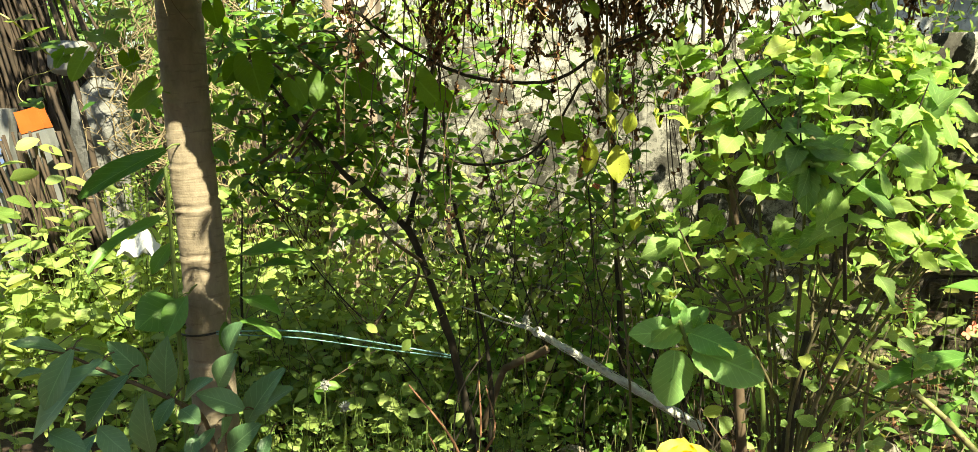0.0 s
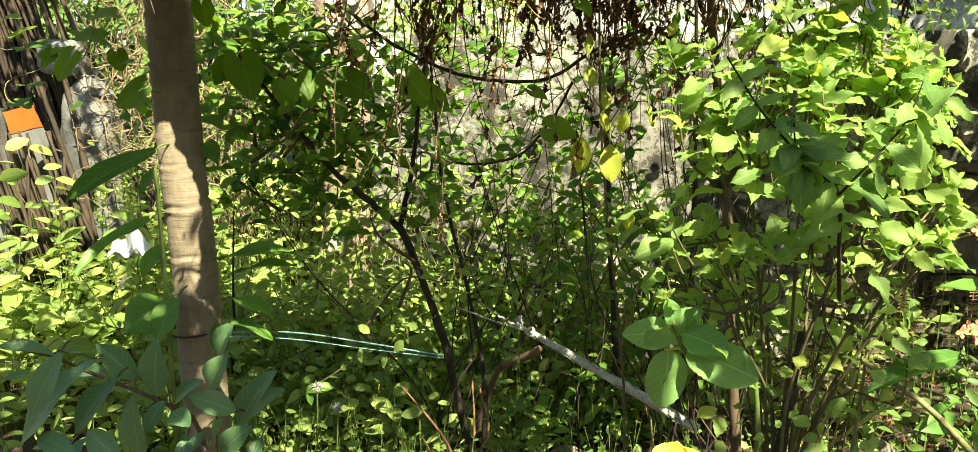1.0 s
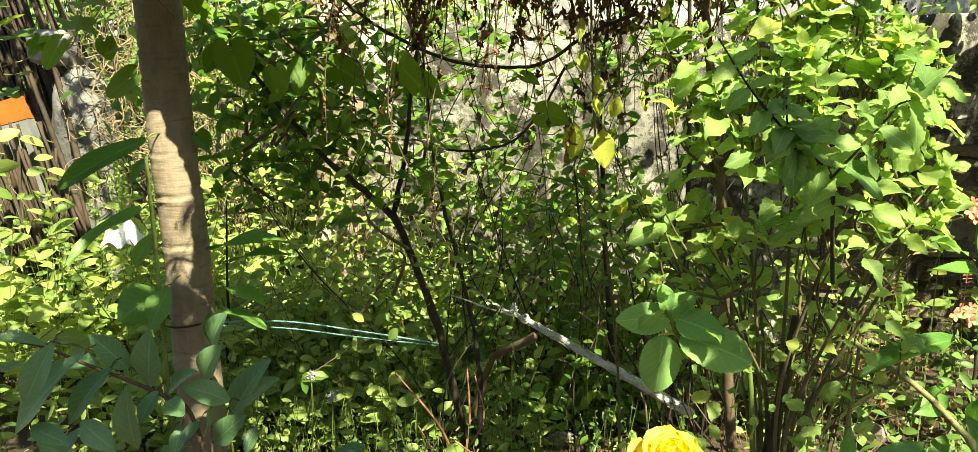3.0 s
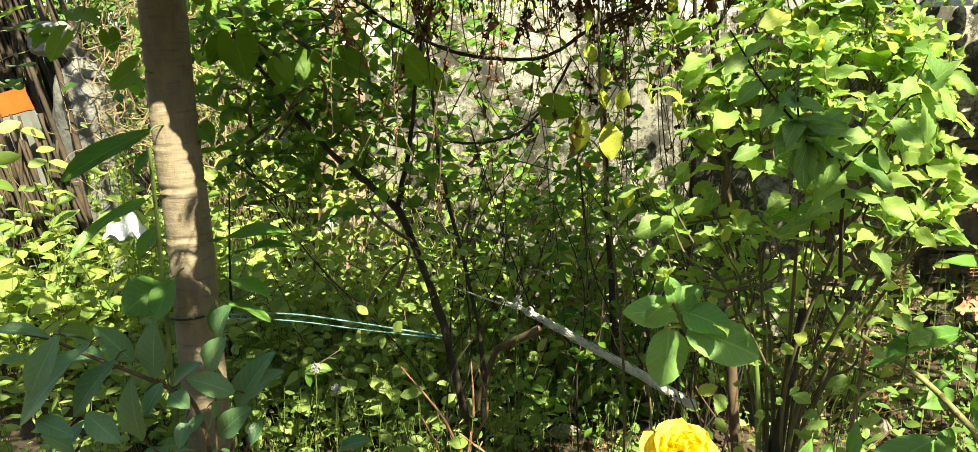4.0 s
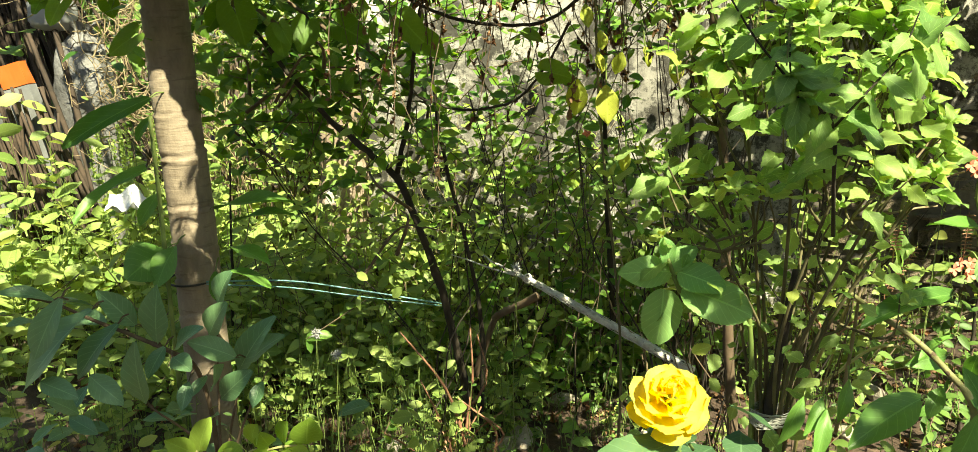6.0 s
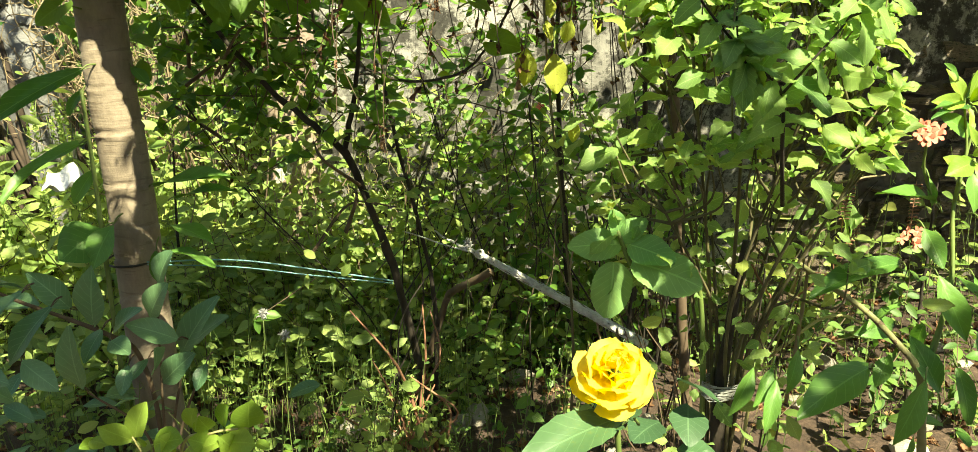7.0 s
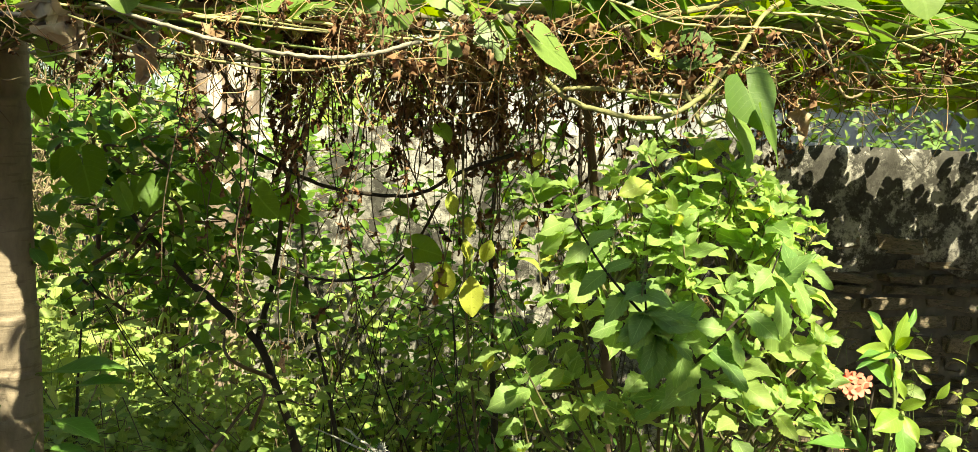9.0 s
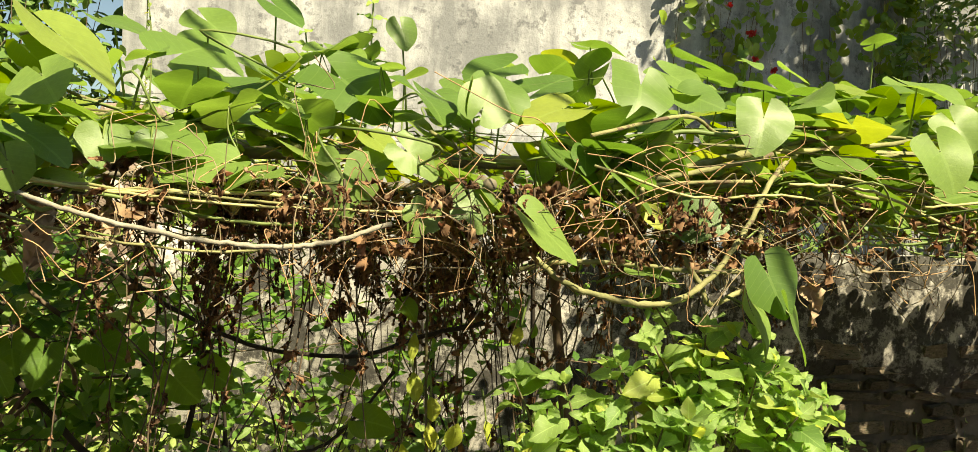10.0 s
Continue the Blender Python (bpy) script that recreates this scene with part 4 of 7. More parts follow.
# ---- the tree ----
def build_tree():
    base = (-0.78, 2.03, 0.0)
    tree = thing("tree", base, "young smooth-barked tree with ring scars and dappled shade", "tree")
    rows, sides = 420, 32
    v, f, u = [], [], []
    scars = [0.20, 0.33, 0.46, 0.585, 0.68, 0.785, 0.897, 1.027, 1.137, 1.215, 1.285, 1.38, 1.455, 1.53, 1.62, 1.75, 1.9, 2.1]
    for i in range(rows + 1):
        z = 2.7 * i / rows - 0.05
        r = 0.0608 - 0.0028 * z + 0.03 * math.exp(-max(z, 0) * 9)
        cx = np.interp(z, (0.0, 0.35, 0.6, 0.85, 1.0, 1.09, 1.3, 1.55, 2.6), (-0.778, -0.782, -0.786, -0.785, -0.789, -0.795, -0.797, -0.795, -0.80))
        cy = base[1] + 0.01 * math.sin(z * 1.9)
        for k in range(sides):
            a = 2 * math.pi * k / sides
            rr = r * (1 + 0.015 * noise.noise((math.cos(a) * 2, math.sin(a) * 2, z * 5)))
            for n, s in enumerate(scars):
                sag = s + 0.010 * math.sin(a + n) + 0.006 * math.sin(3 * a + 2 * n)
                dz = (z - sag) / 0.006
                if abs(dz) < 5:
                    rr += (1.1 if n in (6, 7) else 0.6) * (0.0062 * math.exp(-dz * dz) - 0.0075 * math.exp(-((dz - 1.5) ** 2) * 1.6)) * (0.65 + 0.35 * math.sin(a * 2 + n * 1.7))
            v.append((cx + rr * math.cos(a), cy + rr * math.sin(a), z))
            u.append((k / sides, z))
    for i in range(rows):
        for k in range(sides):
            f.append((i * sides + k, i * sides + (k + 1) % sides, (i + 1) * sides + (k + 1) % sides, (i + 1) * sides + k))
    under(new("trunk", make_mesh("trunk", v, f, "bark", u)), tree)
    # unseen limbs over the near bed carry the crown, clumps set to cast shade
    poses = []
    top = Vector((-0.79, 2.04, 2.6))
    for end, wide, count in (((-0.30, 1.14, 2.75), 0.07, 12), ((0.10, 0.20, 2.75), 0.12, 18), ((-0.12, 0.0, 2.8), 0.17, 18), ((-0.42, 0.1, 2.85), 0.16, 17), ((0.08, -0.28, 2.9), 0.16, 20), ((-0.5, -0.35, 3.0), 0.22, 20), ((-0.9, 0.0, 3.1), 0.2, 14), ((-1.85, 2.95, 3.1), 0.26, 34), ((1.62, -0.36, 2.75), 0.13, 18), ((1.03, -0.11, 2.75), 0.035, 7), ((0.02, 0.36, 2.75), 0.045, 11), ((0.64, 0.05, 2.8), 0.13, 12), ((0.42, -0.3, 2.85), 0.2, 20), ((1.98, -0.48, 2.75), 0.15, 18)):
        end = Vector(end)
        mid = top.lerp(end, 0.5) + Vector((-0.15, 0.1, 0.75))
        tube("limb", [top - Vector((0, 0, 0.1)), mid, end], [0.020, 0.009, 0.004], "bark", tree)
        for k in range(count):
            c = end + Vector((rng.gauss(0, wide), rng.gauss(0, wide), rng.gauss(0.05, 0.1)))
            for q in range(8):
                b = c + Vector((rng.gauss(0, 0.05), rng.gauss(0, 0.05), rng.gauss(0, 0.04)))
                poses.append(leaf_pose(b, b + rand_dir(-0.3) * rng.uniform(0.08, 0.13), up_face(), 1.0))
    foliage("crown", "crown_leaf", poses, tree)


build_tree()

FACE = {"front": (0.05, -1.0, 0.5), "up": (0.08, -0.28, 1.0), "under": (0.0, 0.1, 1.0), "lift": (0.05, -0.75, 0.75), "slant": (0.05, -0.32, 0.95)}


def turned(face, spread=0.25):
    f = FACE[face]
    return (f[0] + rng.gauss(0, spread), f[1] + rng.gauss(0, spread * 0.6), f[2] + rng.gauss(0, spread * 0.6))


def leaf_rows(kind, rows, parent, stalk=None, reach=0.05, drop=(0, 0.02, -0.03), root=9.0):
    """Single leaves with their stalks."""
    for b, e, face, wide in rows:
        if kind in ("vine_leaf", "shaded_vine_leaf"):  # the notch lies a little way into the blade
            wide, b = min(1.2, max(0.85, 0.9 * wide)), tuple(Vector(b).lerp(Vector(e), 0.26))
        leaf(kind, b, e, turned(face), parent, wide)
        if stalk:
            b = Vector(b)
            d = (b - Vector(e)).normalized() * reach + Vector(drop)
            if b.z > root + 0.08:
                d = Vector((rng.gauss(0, 0.02), 0.03, root - b.z))
            tube("stalk", [b + d, b + d * 0.45 + Vector((0, 0, 0.006)), b], [0.0022, 0.0014], stalk, parent, 5, 3)


# ---- the vine on its trellis ----
def build_trellis():
    tr = thing("trellis", (0.4, 1.5, 0.0), "low garden trellis of bamboo poles and black pipe", "trellis")
    tube("pipe", [(-1.7, 1.42, 1.635), (-0.32, 1.42, 1.632), (0.0, 1.44, 1.638), (0.25, 1.5, 1.652), (2.6, 1.62, 1.70)], [0.0045], "pipe", tr, 8, 5, label="thin black plastic pipe")
    for x, y, z in ((-0.34, 1.52, 1.69), (-2.2, 1.85, 1.72), (-2.2, 2.6, 1.68)):
        tube("crosspole", [(x, y, z - 0.02), (0.2, y + 0.02, z + 0.012), (2.6, y, z)], [0.009, 0.008], "pole", tr, 10, 8, 0.0012)
    for x in (-1.5, -0.92, 0.28, 1.2, 2.1):
        tube("pole", [(x, 1.40, 1.665), (x + 0.03, 2.1, 1.70), (x, 2.95, 1.67)], [0.008, 0.007], "pole", tr, 8, 6, 0.001)
    for x, y in ((-1.9, 2.2), (2.75, 2.6)):
        tube("post", [(x, y, -0.05), (x + 0.02, y, 0.9), (x, y, 1.69)], [0.014, 0.012], "pole", tr, 10, 6, 0.001)


build_trellis()


def vine_wander(a, b, sag, n=7, jitter=0.03):
    a, b = Vector(a), Vector(b)
    pts = []
    for k in range(n):
        s = k / (n - 1)
        p = a.lerp(b, s) + Vector((rng.gauss(0, jitter), rng.gauss(0, jitter), rng.gauss(0, jitter * 0.6)))
        p.z -= sag * 4 * s * (1 - s)
        pts.append(p)
    return pts


def gap_side(x, y):
    """How far a place lies inside (+) or outside (-) the gap in the mat beside the trunk."""
    ring = [Vector(q) for q in ((-0.72, 1.74), (-0.50, 1.55), (-0.425, 1.37), (-0.555, 1.43))]
    inside, near, p = False, 9.0, Vector((x, y))
    for a, b in zip(ring, ring[1:] + ring[:1]):
        if (a.y > y) != (b.y > y) and x < a.x + (b.x - a.x) * (y - a.y) / (b.y - a.y):
            inside = not inside
        s = max(0.0, min(1.0, (p - a).dot(b - a) / (b - a).length_squared))
        near = min(near, (p - a.lerp(b, s)).length)
    return near if inside else -near


def thin_spot(x, y, z=1.68, margin=0.045):
    """The mat is left open here, along the sunlight, to light a patch of the trunk."""
    k = (z - 1.68) / to_sun.z
    return gap_side(x - k * to_sun.x, y - k * to_sun.y) > -margin


def build_vine():
    vine = thing("vine", (0.72, 2.05, 0.0), "heart-leaved green climber sprawling over the trellis", "vine")
    line = lambda p, r, mat="vine_stem", lab="": tube("stem", p, r, mat, vine, 8, 9, 0.0007, lab)
    line([(-0.33, 1.35, 1.645), (-0.209, 1.278, 1.612), (-0.146, 1.278, 1.596), (-0.065, 1.278, 1.583), (0.016, 1.278, 1.578), (0.079, 1.278, 1.587), (0.142, 1.296, 1.609)], [0.0028, 0.003], "grey_twig", "bare grey-brown woody stem")
    line([(0.32, 1.4, 1.60), (0.36, 1.36, 1.55), (0.41, 1.34, 1.527), (0.5, 1.33, 1.517), (0.57, 1.34, 1.548), (0.632, 1.36, 1.615), (0.70, 1.4, 1.70), (0.80, 1.5, 1.745)], [0.0044, 0.0040, 0.0036])
    line([(0.33, 1.45, 1.545), (0.39, 1.42, 1.562), (0.48, 1.42, 1.563), (0.58, 1.4, 1.557), (0.66, 1.38, 1.56)], [0.0035])
    line([(0.565, 1.42, 1.59), (0.58, 1.38, 1.54), (0.6, 1.38, 1.512), (0.665, 1.4, 1.545), (0.69, 1.41, 1.62)], [0.004])
    line([(0.77, 1.38, 1.69), (0.79, 1.36, 1.62), (0.82, 1.36, 1.567), (0.85, 1.36, 1.577), (0.86, 1.38, 1.62), (0.81, 1.42, 1.67)], [0.0022], "pale_twig")
    line([(-0.23, 1.5, 1.725), (-0.11, 1.5, 1.727), (-0.05, 1.48, 1.728), (0.03, 1.42, 1.70)], [0.006, 0.005])
    line([(0.31, 1.5, 1.70), (0.45, 1.48, 1.705), (0.58, 1.48, 1.705), (0.7, 1.48, 1.735), (0.8, 1.5, 1.75)], [0.006])
    line([(0.38, 1.42, 1.65), (0.44, 1.42, 1.70), (0.49, 1.42, 1.733), (0.57, 1.45, 1.757), (0.66, 1.45, 1.757)], [0.0035], "green_stem")
    line([(0.46, 1.42, 1.67), (0.55, 1.42, 1.69), (0.66, 1.44, 1.715), (0.76, 1.46, 1.74), (0.95, 1.5, 1.765), (1.13, 1.5, 1.80)], [0.004])
    line([(-0.3, 1.36, 1.65), (-0.23, 1.36, 1.635), (-0.14, 1.38, 1.62), (-0.05, 1.38, 1.603), (0.03, 1.4, 1.60)], [0.0025], "green_stem")
    line([(-0.29, 1.34, 1.63), (-0.24, 1.34, 1.61), (-0.19, 1.38, 1.675), (-0.1, 1.38, 1.645), (-0.01, 1.4, 1.64), (0.1, 1.4, 1.63)], [0.0025], "green_stem")
    line([(-0.32, 1.9, 1.51), (-0.21, 1.9, 1.43), (-0.05, 1.88, 1.36), (0.13, 1.85, 1.35), (0.23, 1.7, 1.41), (0.32, 1.6, 1.45)], [0.004], "dark_twig")
    line([(-0.15, 1.9, 1.18), (-0.05, 1.9, 1.15), (0.07, 1.88, 1.17), (0.14, 1.85, 1.24), (0.19, 1.7, 1.35)], [0.003], "dark_twig")
    line([(0.72, 2.05, 0.0), (0.65, 2.02, 0.6), (0.612, 2.0, 1.02), (0.565, 2.0, 1.38), (0.50, 1.85, 1.6), (0.42, 1.6, 1.7)], [0.015, 0.013, 0.011, 0.007], "twig")
    for n in range(9):
        x = rng.uniform(-0.75, -0.15) if n < 5 else rng.uniform(0.3, 0.9)
        z = 1.676 - 0.08 * (x + 0.75) * (x < 0) + rng.gauss(0, 0.018)
        line([(x, 1.325 + rng.gauss(0, 0.012), z), (x + 0.14, 1.33 + rng.gauss(0, 0.012), z - 0.012 + rng.gauss(0, 0.016)), (x + 0.3, 1.36 + rng.gauss(0, 0.012), z - 0.03 + rng.gauss(0, 0.016)), (x + 0.46, 1.39, z - 0.03 + rng.gauss(0, 0.012))], [rng.uniform(0.0012, 0.0024)], "tan_stem" if n % 3 else "vine_stem")
    # stems that run along and across the trellis
    thin, stout = [], []
    for n in range(84):
        y = rng.uniform(1.36, 2.0)
        x = rng.uniform(-1.6, 2.0)
        w = rng.uniform(0.3, 0.9)
        z = 1.63 + 0.10 * (y - 1.36) / 0.7 + rng.uniform(-0.05, 0.10)
        p = spline(vine_wander((x, y, z), (x + w, y + rng.uniform(-0.2, 0.2), z + rng.uniform(-0.05, 0.08)), rng.uniform(-0.03, 0.06), 9, 0.045), 5)
        if any(thin_spot(w[0], w[1]) for w in p):
            continue
        (thin if n % 3 else stout).append((p, [rng.uniform(0.0010, 0.0022)] if n % 3 else [rng.uniform(0.002, 0.004)]))
    each_tube("stem", thin, "green_stem", vine, 5)
    each_tube("stem", stout, "vine_stem", vine, 7)
    for rows in (VINE_a, VINE_b, VINE_c, VINE_d, VINE_e, VINE_f):
        rows = [(b, e, "slant" if face == "front" and wide < 1.15 else face, wide) for b, e, face, wide in rows]
        leaf_rows("vine_leaf", rows, vine, "green_stem", 0.06, root=1.73)
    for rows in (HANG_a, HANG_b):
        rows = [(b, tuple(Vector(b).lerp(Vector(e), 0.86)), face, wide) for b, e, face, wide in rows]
        leaf_rows("shaded_vine_leaf", rows, vine, "green_stem", 0.05)
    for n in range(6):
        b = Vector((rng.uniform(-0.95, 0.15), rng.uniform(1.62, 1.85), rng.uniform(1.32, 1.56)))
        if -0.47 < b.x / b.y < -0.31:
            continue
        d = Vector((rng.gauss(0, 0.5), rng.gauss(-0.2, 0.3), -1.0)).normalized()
        leaf("shaded_vine_leaf", b, b + d * rng.uniform(0.035, 0.06), turned("front", 0.4), vine, rng.uniform(0.75, 0.95))
    # leaves added in the mat to shade the top of the trunk
    for n in range(75):
        b = Vector((rng.uniform(-0.86, -0.50), rng.uniform(1.76, 2.02), 1.70 + rng.gauss(0, 0.03)))
        if thin_spot(*b, 0.075):
            continue
        d = Vector((rng.gauss(0, 1), rng.gauss(-0.3, 1), rng.gauss(-0.1, 0.2))).normalized()
        leaf("vine_leaf", b, b + d * rng.uniform(0.05, 0.08), up_face(0.25), vine, rng.uniform(1.0, 1.2))
    # added to edge the sun patch that the gap lets onto the trunk
    for n in range(420):  # the leaves about the gap
        b = Vector((rng.uniform(-0.85, -0.28), rng.uniform(1.32, 1.80), 1.68 + rng.gauss(0, 0.012)))
        if b.y < 1.385 or not -0.13 < gap_side(b.x, b.y) < -0.034:
            continue
        a = rng.uniform(0, 6.283)
        size = min(0.075, -gap_side(b.x, b.y) * 1.2)
        leaf("vine_leaf", b, b + Vector((math.cos(a), math.sin(a), -0.1)) * size, up_face(0.2), vine, 1.1)
    # the rest of the mat of leaves
    for n in range(400):
        y = 1.40 + 0.52 * rng.random()
        x = rng.uniform(-1.7, 2.1)
        if thin_spot(x, y) or (x < 0.35 and y > 1.72) or (x < -0.85 and y > 1.56) or (-0.3 < x < 0.75 and y > 1.56 and rng.random() < 0.55):
            continue
        z = 1.66 + 0.17 * math.sin(min(1.0, (y - 1.36) / 0.6) * 1.57) + rng.uniform(-0.05, 0.10)
        d = Vector((rng.gauss(0, 1), rng.gauss(-0.35, 1), rng.gauss(-0.1, 0.35))).normalized()
        b = Vector((x, y, z))
        size = rng.uniform(0.04, 0.082)
        if thin_spot(*b, 0.075):
            continue
        leaf("vine_leaf", b, b + d * size, up_face(0.26), vine, rng.uniform(0.95, 1.2))
        if n % 3 == 0:
            tube("stalk", [b - Vector((rng.gauss(0, 0.015), 0.01, rng.uniform(0.05, 0.1))), b - Vector((0, 0, 0.03)), b], [0.0016, 0.0011], "green_stem", vine, 5, 3)
    poses = []
    for n in range(1900):
        x = rng.uniform(-2.0, 3.4)
        y = rng.uniform(1.42, 1.75) if n % 2 or x < 0.9 else rng.uniform(1.45, 2.1 if x < 1.5 else 3.2)
        if thin_spot(x, y) or (x < 0.9 and n % 2) or (-0.35 < x < 0.75 and y > 1.5 and rng.random() < 0.75) or (x > 1.9 + 0.9 * noise.noise((y * 2.5, 0, 7)) and rng.random() < 0.8):
            continue
        b = Vector((x, y, 1.66 + 0.13 * math.sin(min(1.0, (y - 1.36) / 0.6) * 1.57) + rng.gauss(0, 0.045)))
        poses.append(leaf_pose(b, b + Vector((rng.gauss(0, 1), rng.gauss(-0.3, 1), rng.gauss(-0.2, 0.4))).normalized() * rng.uniform(0.03, 0.06), up_face(0.4), 0.9))
    # extra mat patches, added to shade the wall, weeds and hanging leaves
    for x0, x1, y0, y1, many in ((-0.95, -0.4, 1.70, 1.98, 100), (-0.68, -0.18, 1.78, 2.2, 130), (0.30, 1.05, 1.66, 2.42, 240), (1.1, 3.5, 2.1, 3.25, 2600), (0.1, 1.3, 2.2, 2.95, 90)):
        for n in range(many):
            x, y = rng.uniform(x0, x1), rng.uniform(y0, y1)
            edge = min(x - x0, x1 - x, y - y0, y1 - y)
            if thin_spot(x, y) or edge < 0.16 + 0.3 * noise.noise((x * 2.3, y * 2.3, 3)) and rng.random() < 0.85:
                continue
            b = Vector((x, y, 1.72 + rng.gauss(0, 0.035)))
            poses.append(leaf_pose(b, b + Vector((rng.gauss(0, 1), rng.gauss(-0.3, 1), rng.gauss(-0.2, 0.3))).normalized() * (rng.uniform(0.04, 0.07) if y < 2.1 else rng.uniform(0.03, 0.055)), up_face(0.3), 1.0))
    tagged(foliage("leaf_mat", "vine_small", poses, vine), kind="stuff")
    # withered leaves and tendrils that hang under the front
    poses, strings, crumbs = [], [], []
    clumps = [(rng.gauss(0.24, 0.3), rng.uniform(1.33, 1.45), rng.uniform(0.03, 0.08)) for n in range(20)]
    clumps += [(rng.gauss(0.20, 0.2), rng.uniform(1.62, 2.0), rng.uniform(0.12, 0.28)) for n in range(36)]
    clumps += [(rng.uniform(-0.5, 0.9), rng.uniform(1.5, 1.8), rng.uniform(0.05, 0.16)) for n in range(16)]
    for cx, cy, ln in clumps:
        lean = rng.gauss(0, 0.15)
        for n in range(int(14 + 210 * ln)):
            s = rng.random()
            b = Vector((cx + lean * s * ln + rng.gauss(0, 0.014), cy + rng.gauss(0, 0.015), 1.655 - s * ln))
            poses.append(leaf_pose(b, b + rand_dir(-1.4) * rng.choice((0.008, 0.012, 0.016, 0.024)) * rng.uniform(0.7, 1.3), rand_dir(0), rng.uniform(0.4, 1.0)))
        strings.append((spline([(cx, cy, 1.66), (cx + lean * ln * 0.6, cy, 1.66 - ln * 0.7), (cx + lean * ln * 1.3, cy, 1.63 - ln * 1.3)], 5), [0.0018, 0.0008]))
    for n in range(380):
        b = Vector((rng.gauss(0.3, 0.36), rng.uniform(1.30, 1.55), rng.uniform(1.57, 1.67)))
        poses.append(leaf_pose(b, b + rand_dir(-0.5) * rng.uniform(0.01, 0.03), rand_dir(0), rng.uniform(0.5, 1.2)))
    tagged(foliage("withered_foliage", "dry_leaf", poses, vine), "crumpled brown dead leaves", kind="stuff")
    for n in range(230):
        x = rng.gauss(0.3, 0.45)
        p = Vector((x, rng.uniform(1.38, 1.9), rng.uniform(1.6, 1.68)))
        ln = rng.uniform(0.04, 0.16)
        strings.append((spline([p, p + Vector((rng.gauss(0, 0.02), rng.gauss(0, 0.02), -ln * 0.5)), p + Vector((rng.gauss(0, 0.05), rng.gauss(0, 0.02), -ln))], 4), [0.0012, 0.0007]))
    for n in range(52):
        p = Vector((rng.uniform(-0.3, 0.75), rng.uniform(1.5, 1.95), rng.uniform(1.6, 1.68)))
        q = p + Vector((rng.gauss(0, 0.07), rng.gauss(0, 0.03), -rng.uniform(0.25, 0.6)))
        w = spline([p, p.lerp(q, 0.35) + Vector((rng.gauss(0, 0.03), 0, 0)), p.lerp(q, 0.7) + Vector((rng.gauss(0, 0.03), 0, 0)), q], 6)
        strings.append((w, [0.0016, 0.0009]))
        for k in range(7):
            b = Vector(w[rng.randrange(len(w))])
            crumbs.append(leaf_pose(b, b + rand_dir(-1.2) * rng.uniform(0.010, 0.026), rand_dir(0), rng.uniform(0.5, 1.2)))
    tagged(foliage("hanging_litter", "dry_leaf", crumbs, vine), "crumpled brown scraps on strings", kind="stuff")
    tagged(tubes("tendril_tangle", strings, "twig", vine, 4), kind="stuff")
    bits = []
    for n in range(620):
        x = rng.gauss(0.25, 0.6)
        p = Vector((x, rng.uniform(1.30, 1.6), rng.uniform(1.56, 1.72)))
        if thin_spot(p.x, p.y):
            continue
        q = p + Vector((rng.gauss(0, 0.07), rng.gauss(0, 0.04), rng.gauss(-0.03, 0.05)))
        bits.append((spline([p, p.lerp(q, 0.3) + Vector((rng.gauss(0, 0.02), 0, rng.gauss(0, 0.02))), p.lerp(q, 0.7) + Vector((rng.gauss(0, 0.02), 0, rng.gauss(0, 0.02))), q], 4), [0.0007]))
    tagged(tubes("dry_tendril_tangle", bits[::2], "pale_twig", vine, 4), kind="stuff")
    tagged(tubes("red_tendril_tangle", bits[1::2], "dry_fibre", vine, 4), "thin red-brown dry tendrils", kind="stuff")
    for b, e, w in (((-0.25, 1.37, 1.615), (-0.27, 1.36, 1.54), 1.1), ((0.755, 1.394, 1.55), (0.775, 1.385, 1.485), 0.8), ((-0.405, 1.34, 1.645), (-0.345, 1.33, 1.585), 1.7), ((-0.20, 1.42, 1.62), (-0.19, 1.41, 1.57), 1.0)):
        leaf("dry_big", b, e, (0.2, -1, 0.2), vine, w, "dead_leaf", "curled papery brown leaf")
    for b, e, w in (((0.085, 1.385, 1.665), (0.085, 1.37, 1.60), 1.0), ((0.17, 1.40, 1.70), (0.21, 1.39, 1.67), 0.9), ((0.255, 1.40, 1.64), (0.27, 1.385, 1.60), 1.0), ((0.19, 1.38, 1.62), (0.175, 1.37, 1.585), 1.0), ((0.12, 1.42, 1.68), (0.15, 1.41, 1.70), 1.0)):
        leaf("gourd_leaf", b, e, (0.1, -1, 0.4), vine, w, "leaf", "deeply lobed gourd leaf")
    leaf("yellow_leaf", (0.505, 1.42, 1.65), (0.53, 1.40, 1.615), (0, -1, 0.3), vine, 1.1, "leaf", "yellowed leaf")


build_vine()


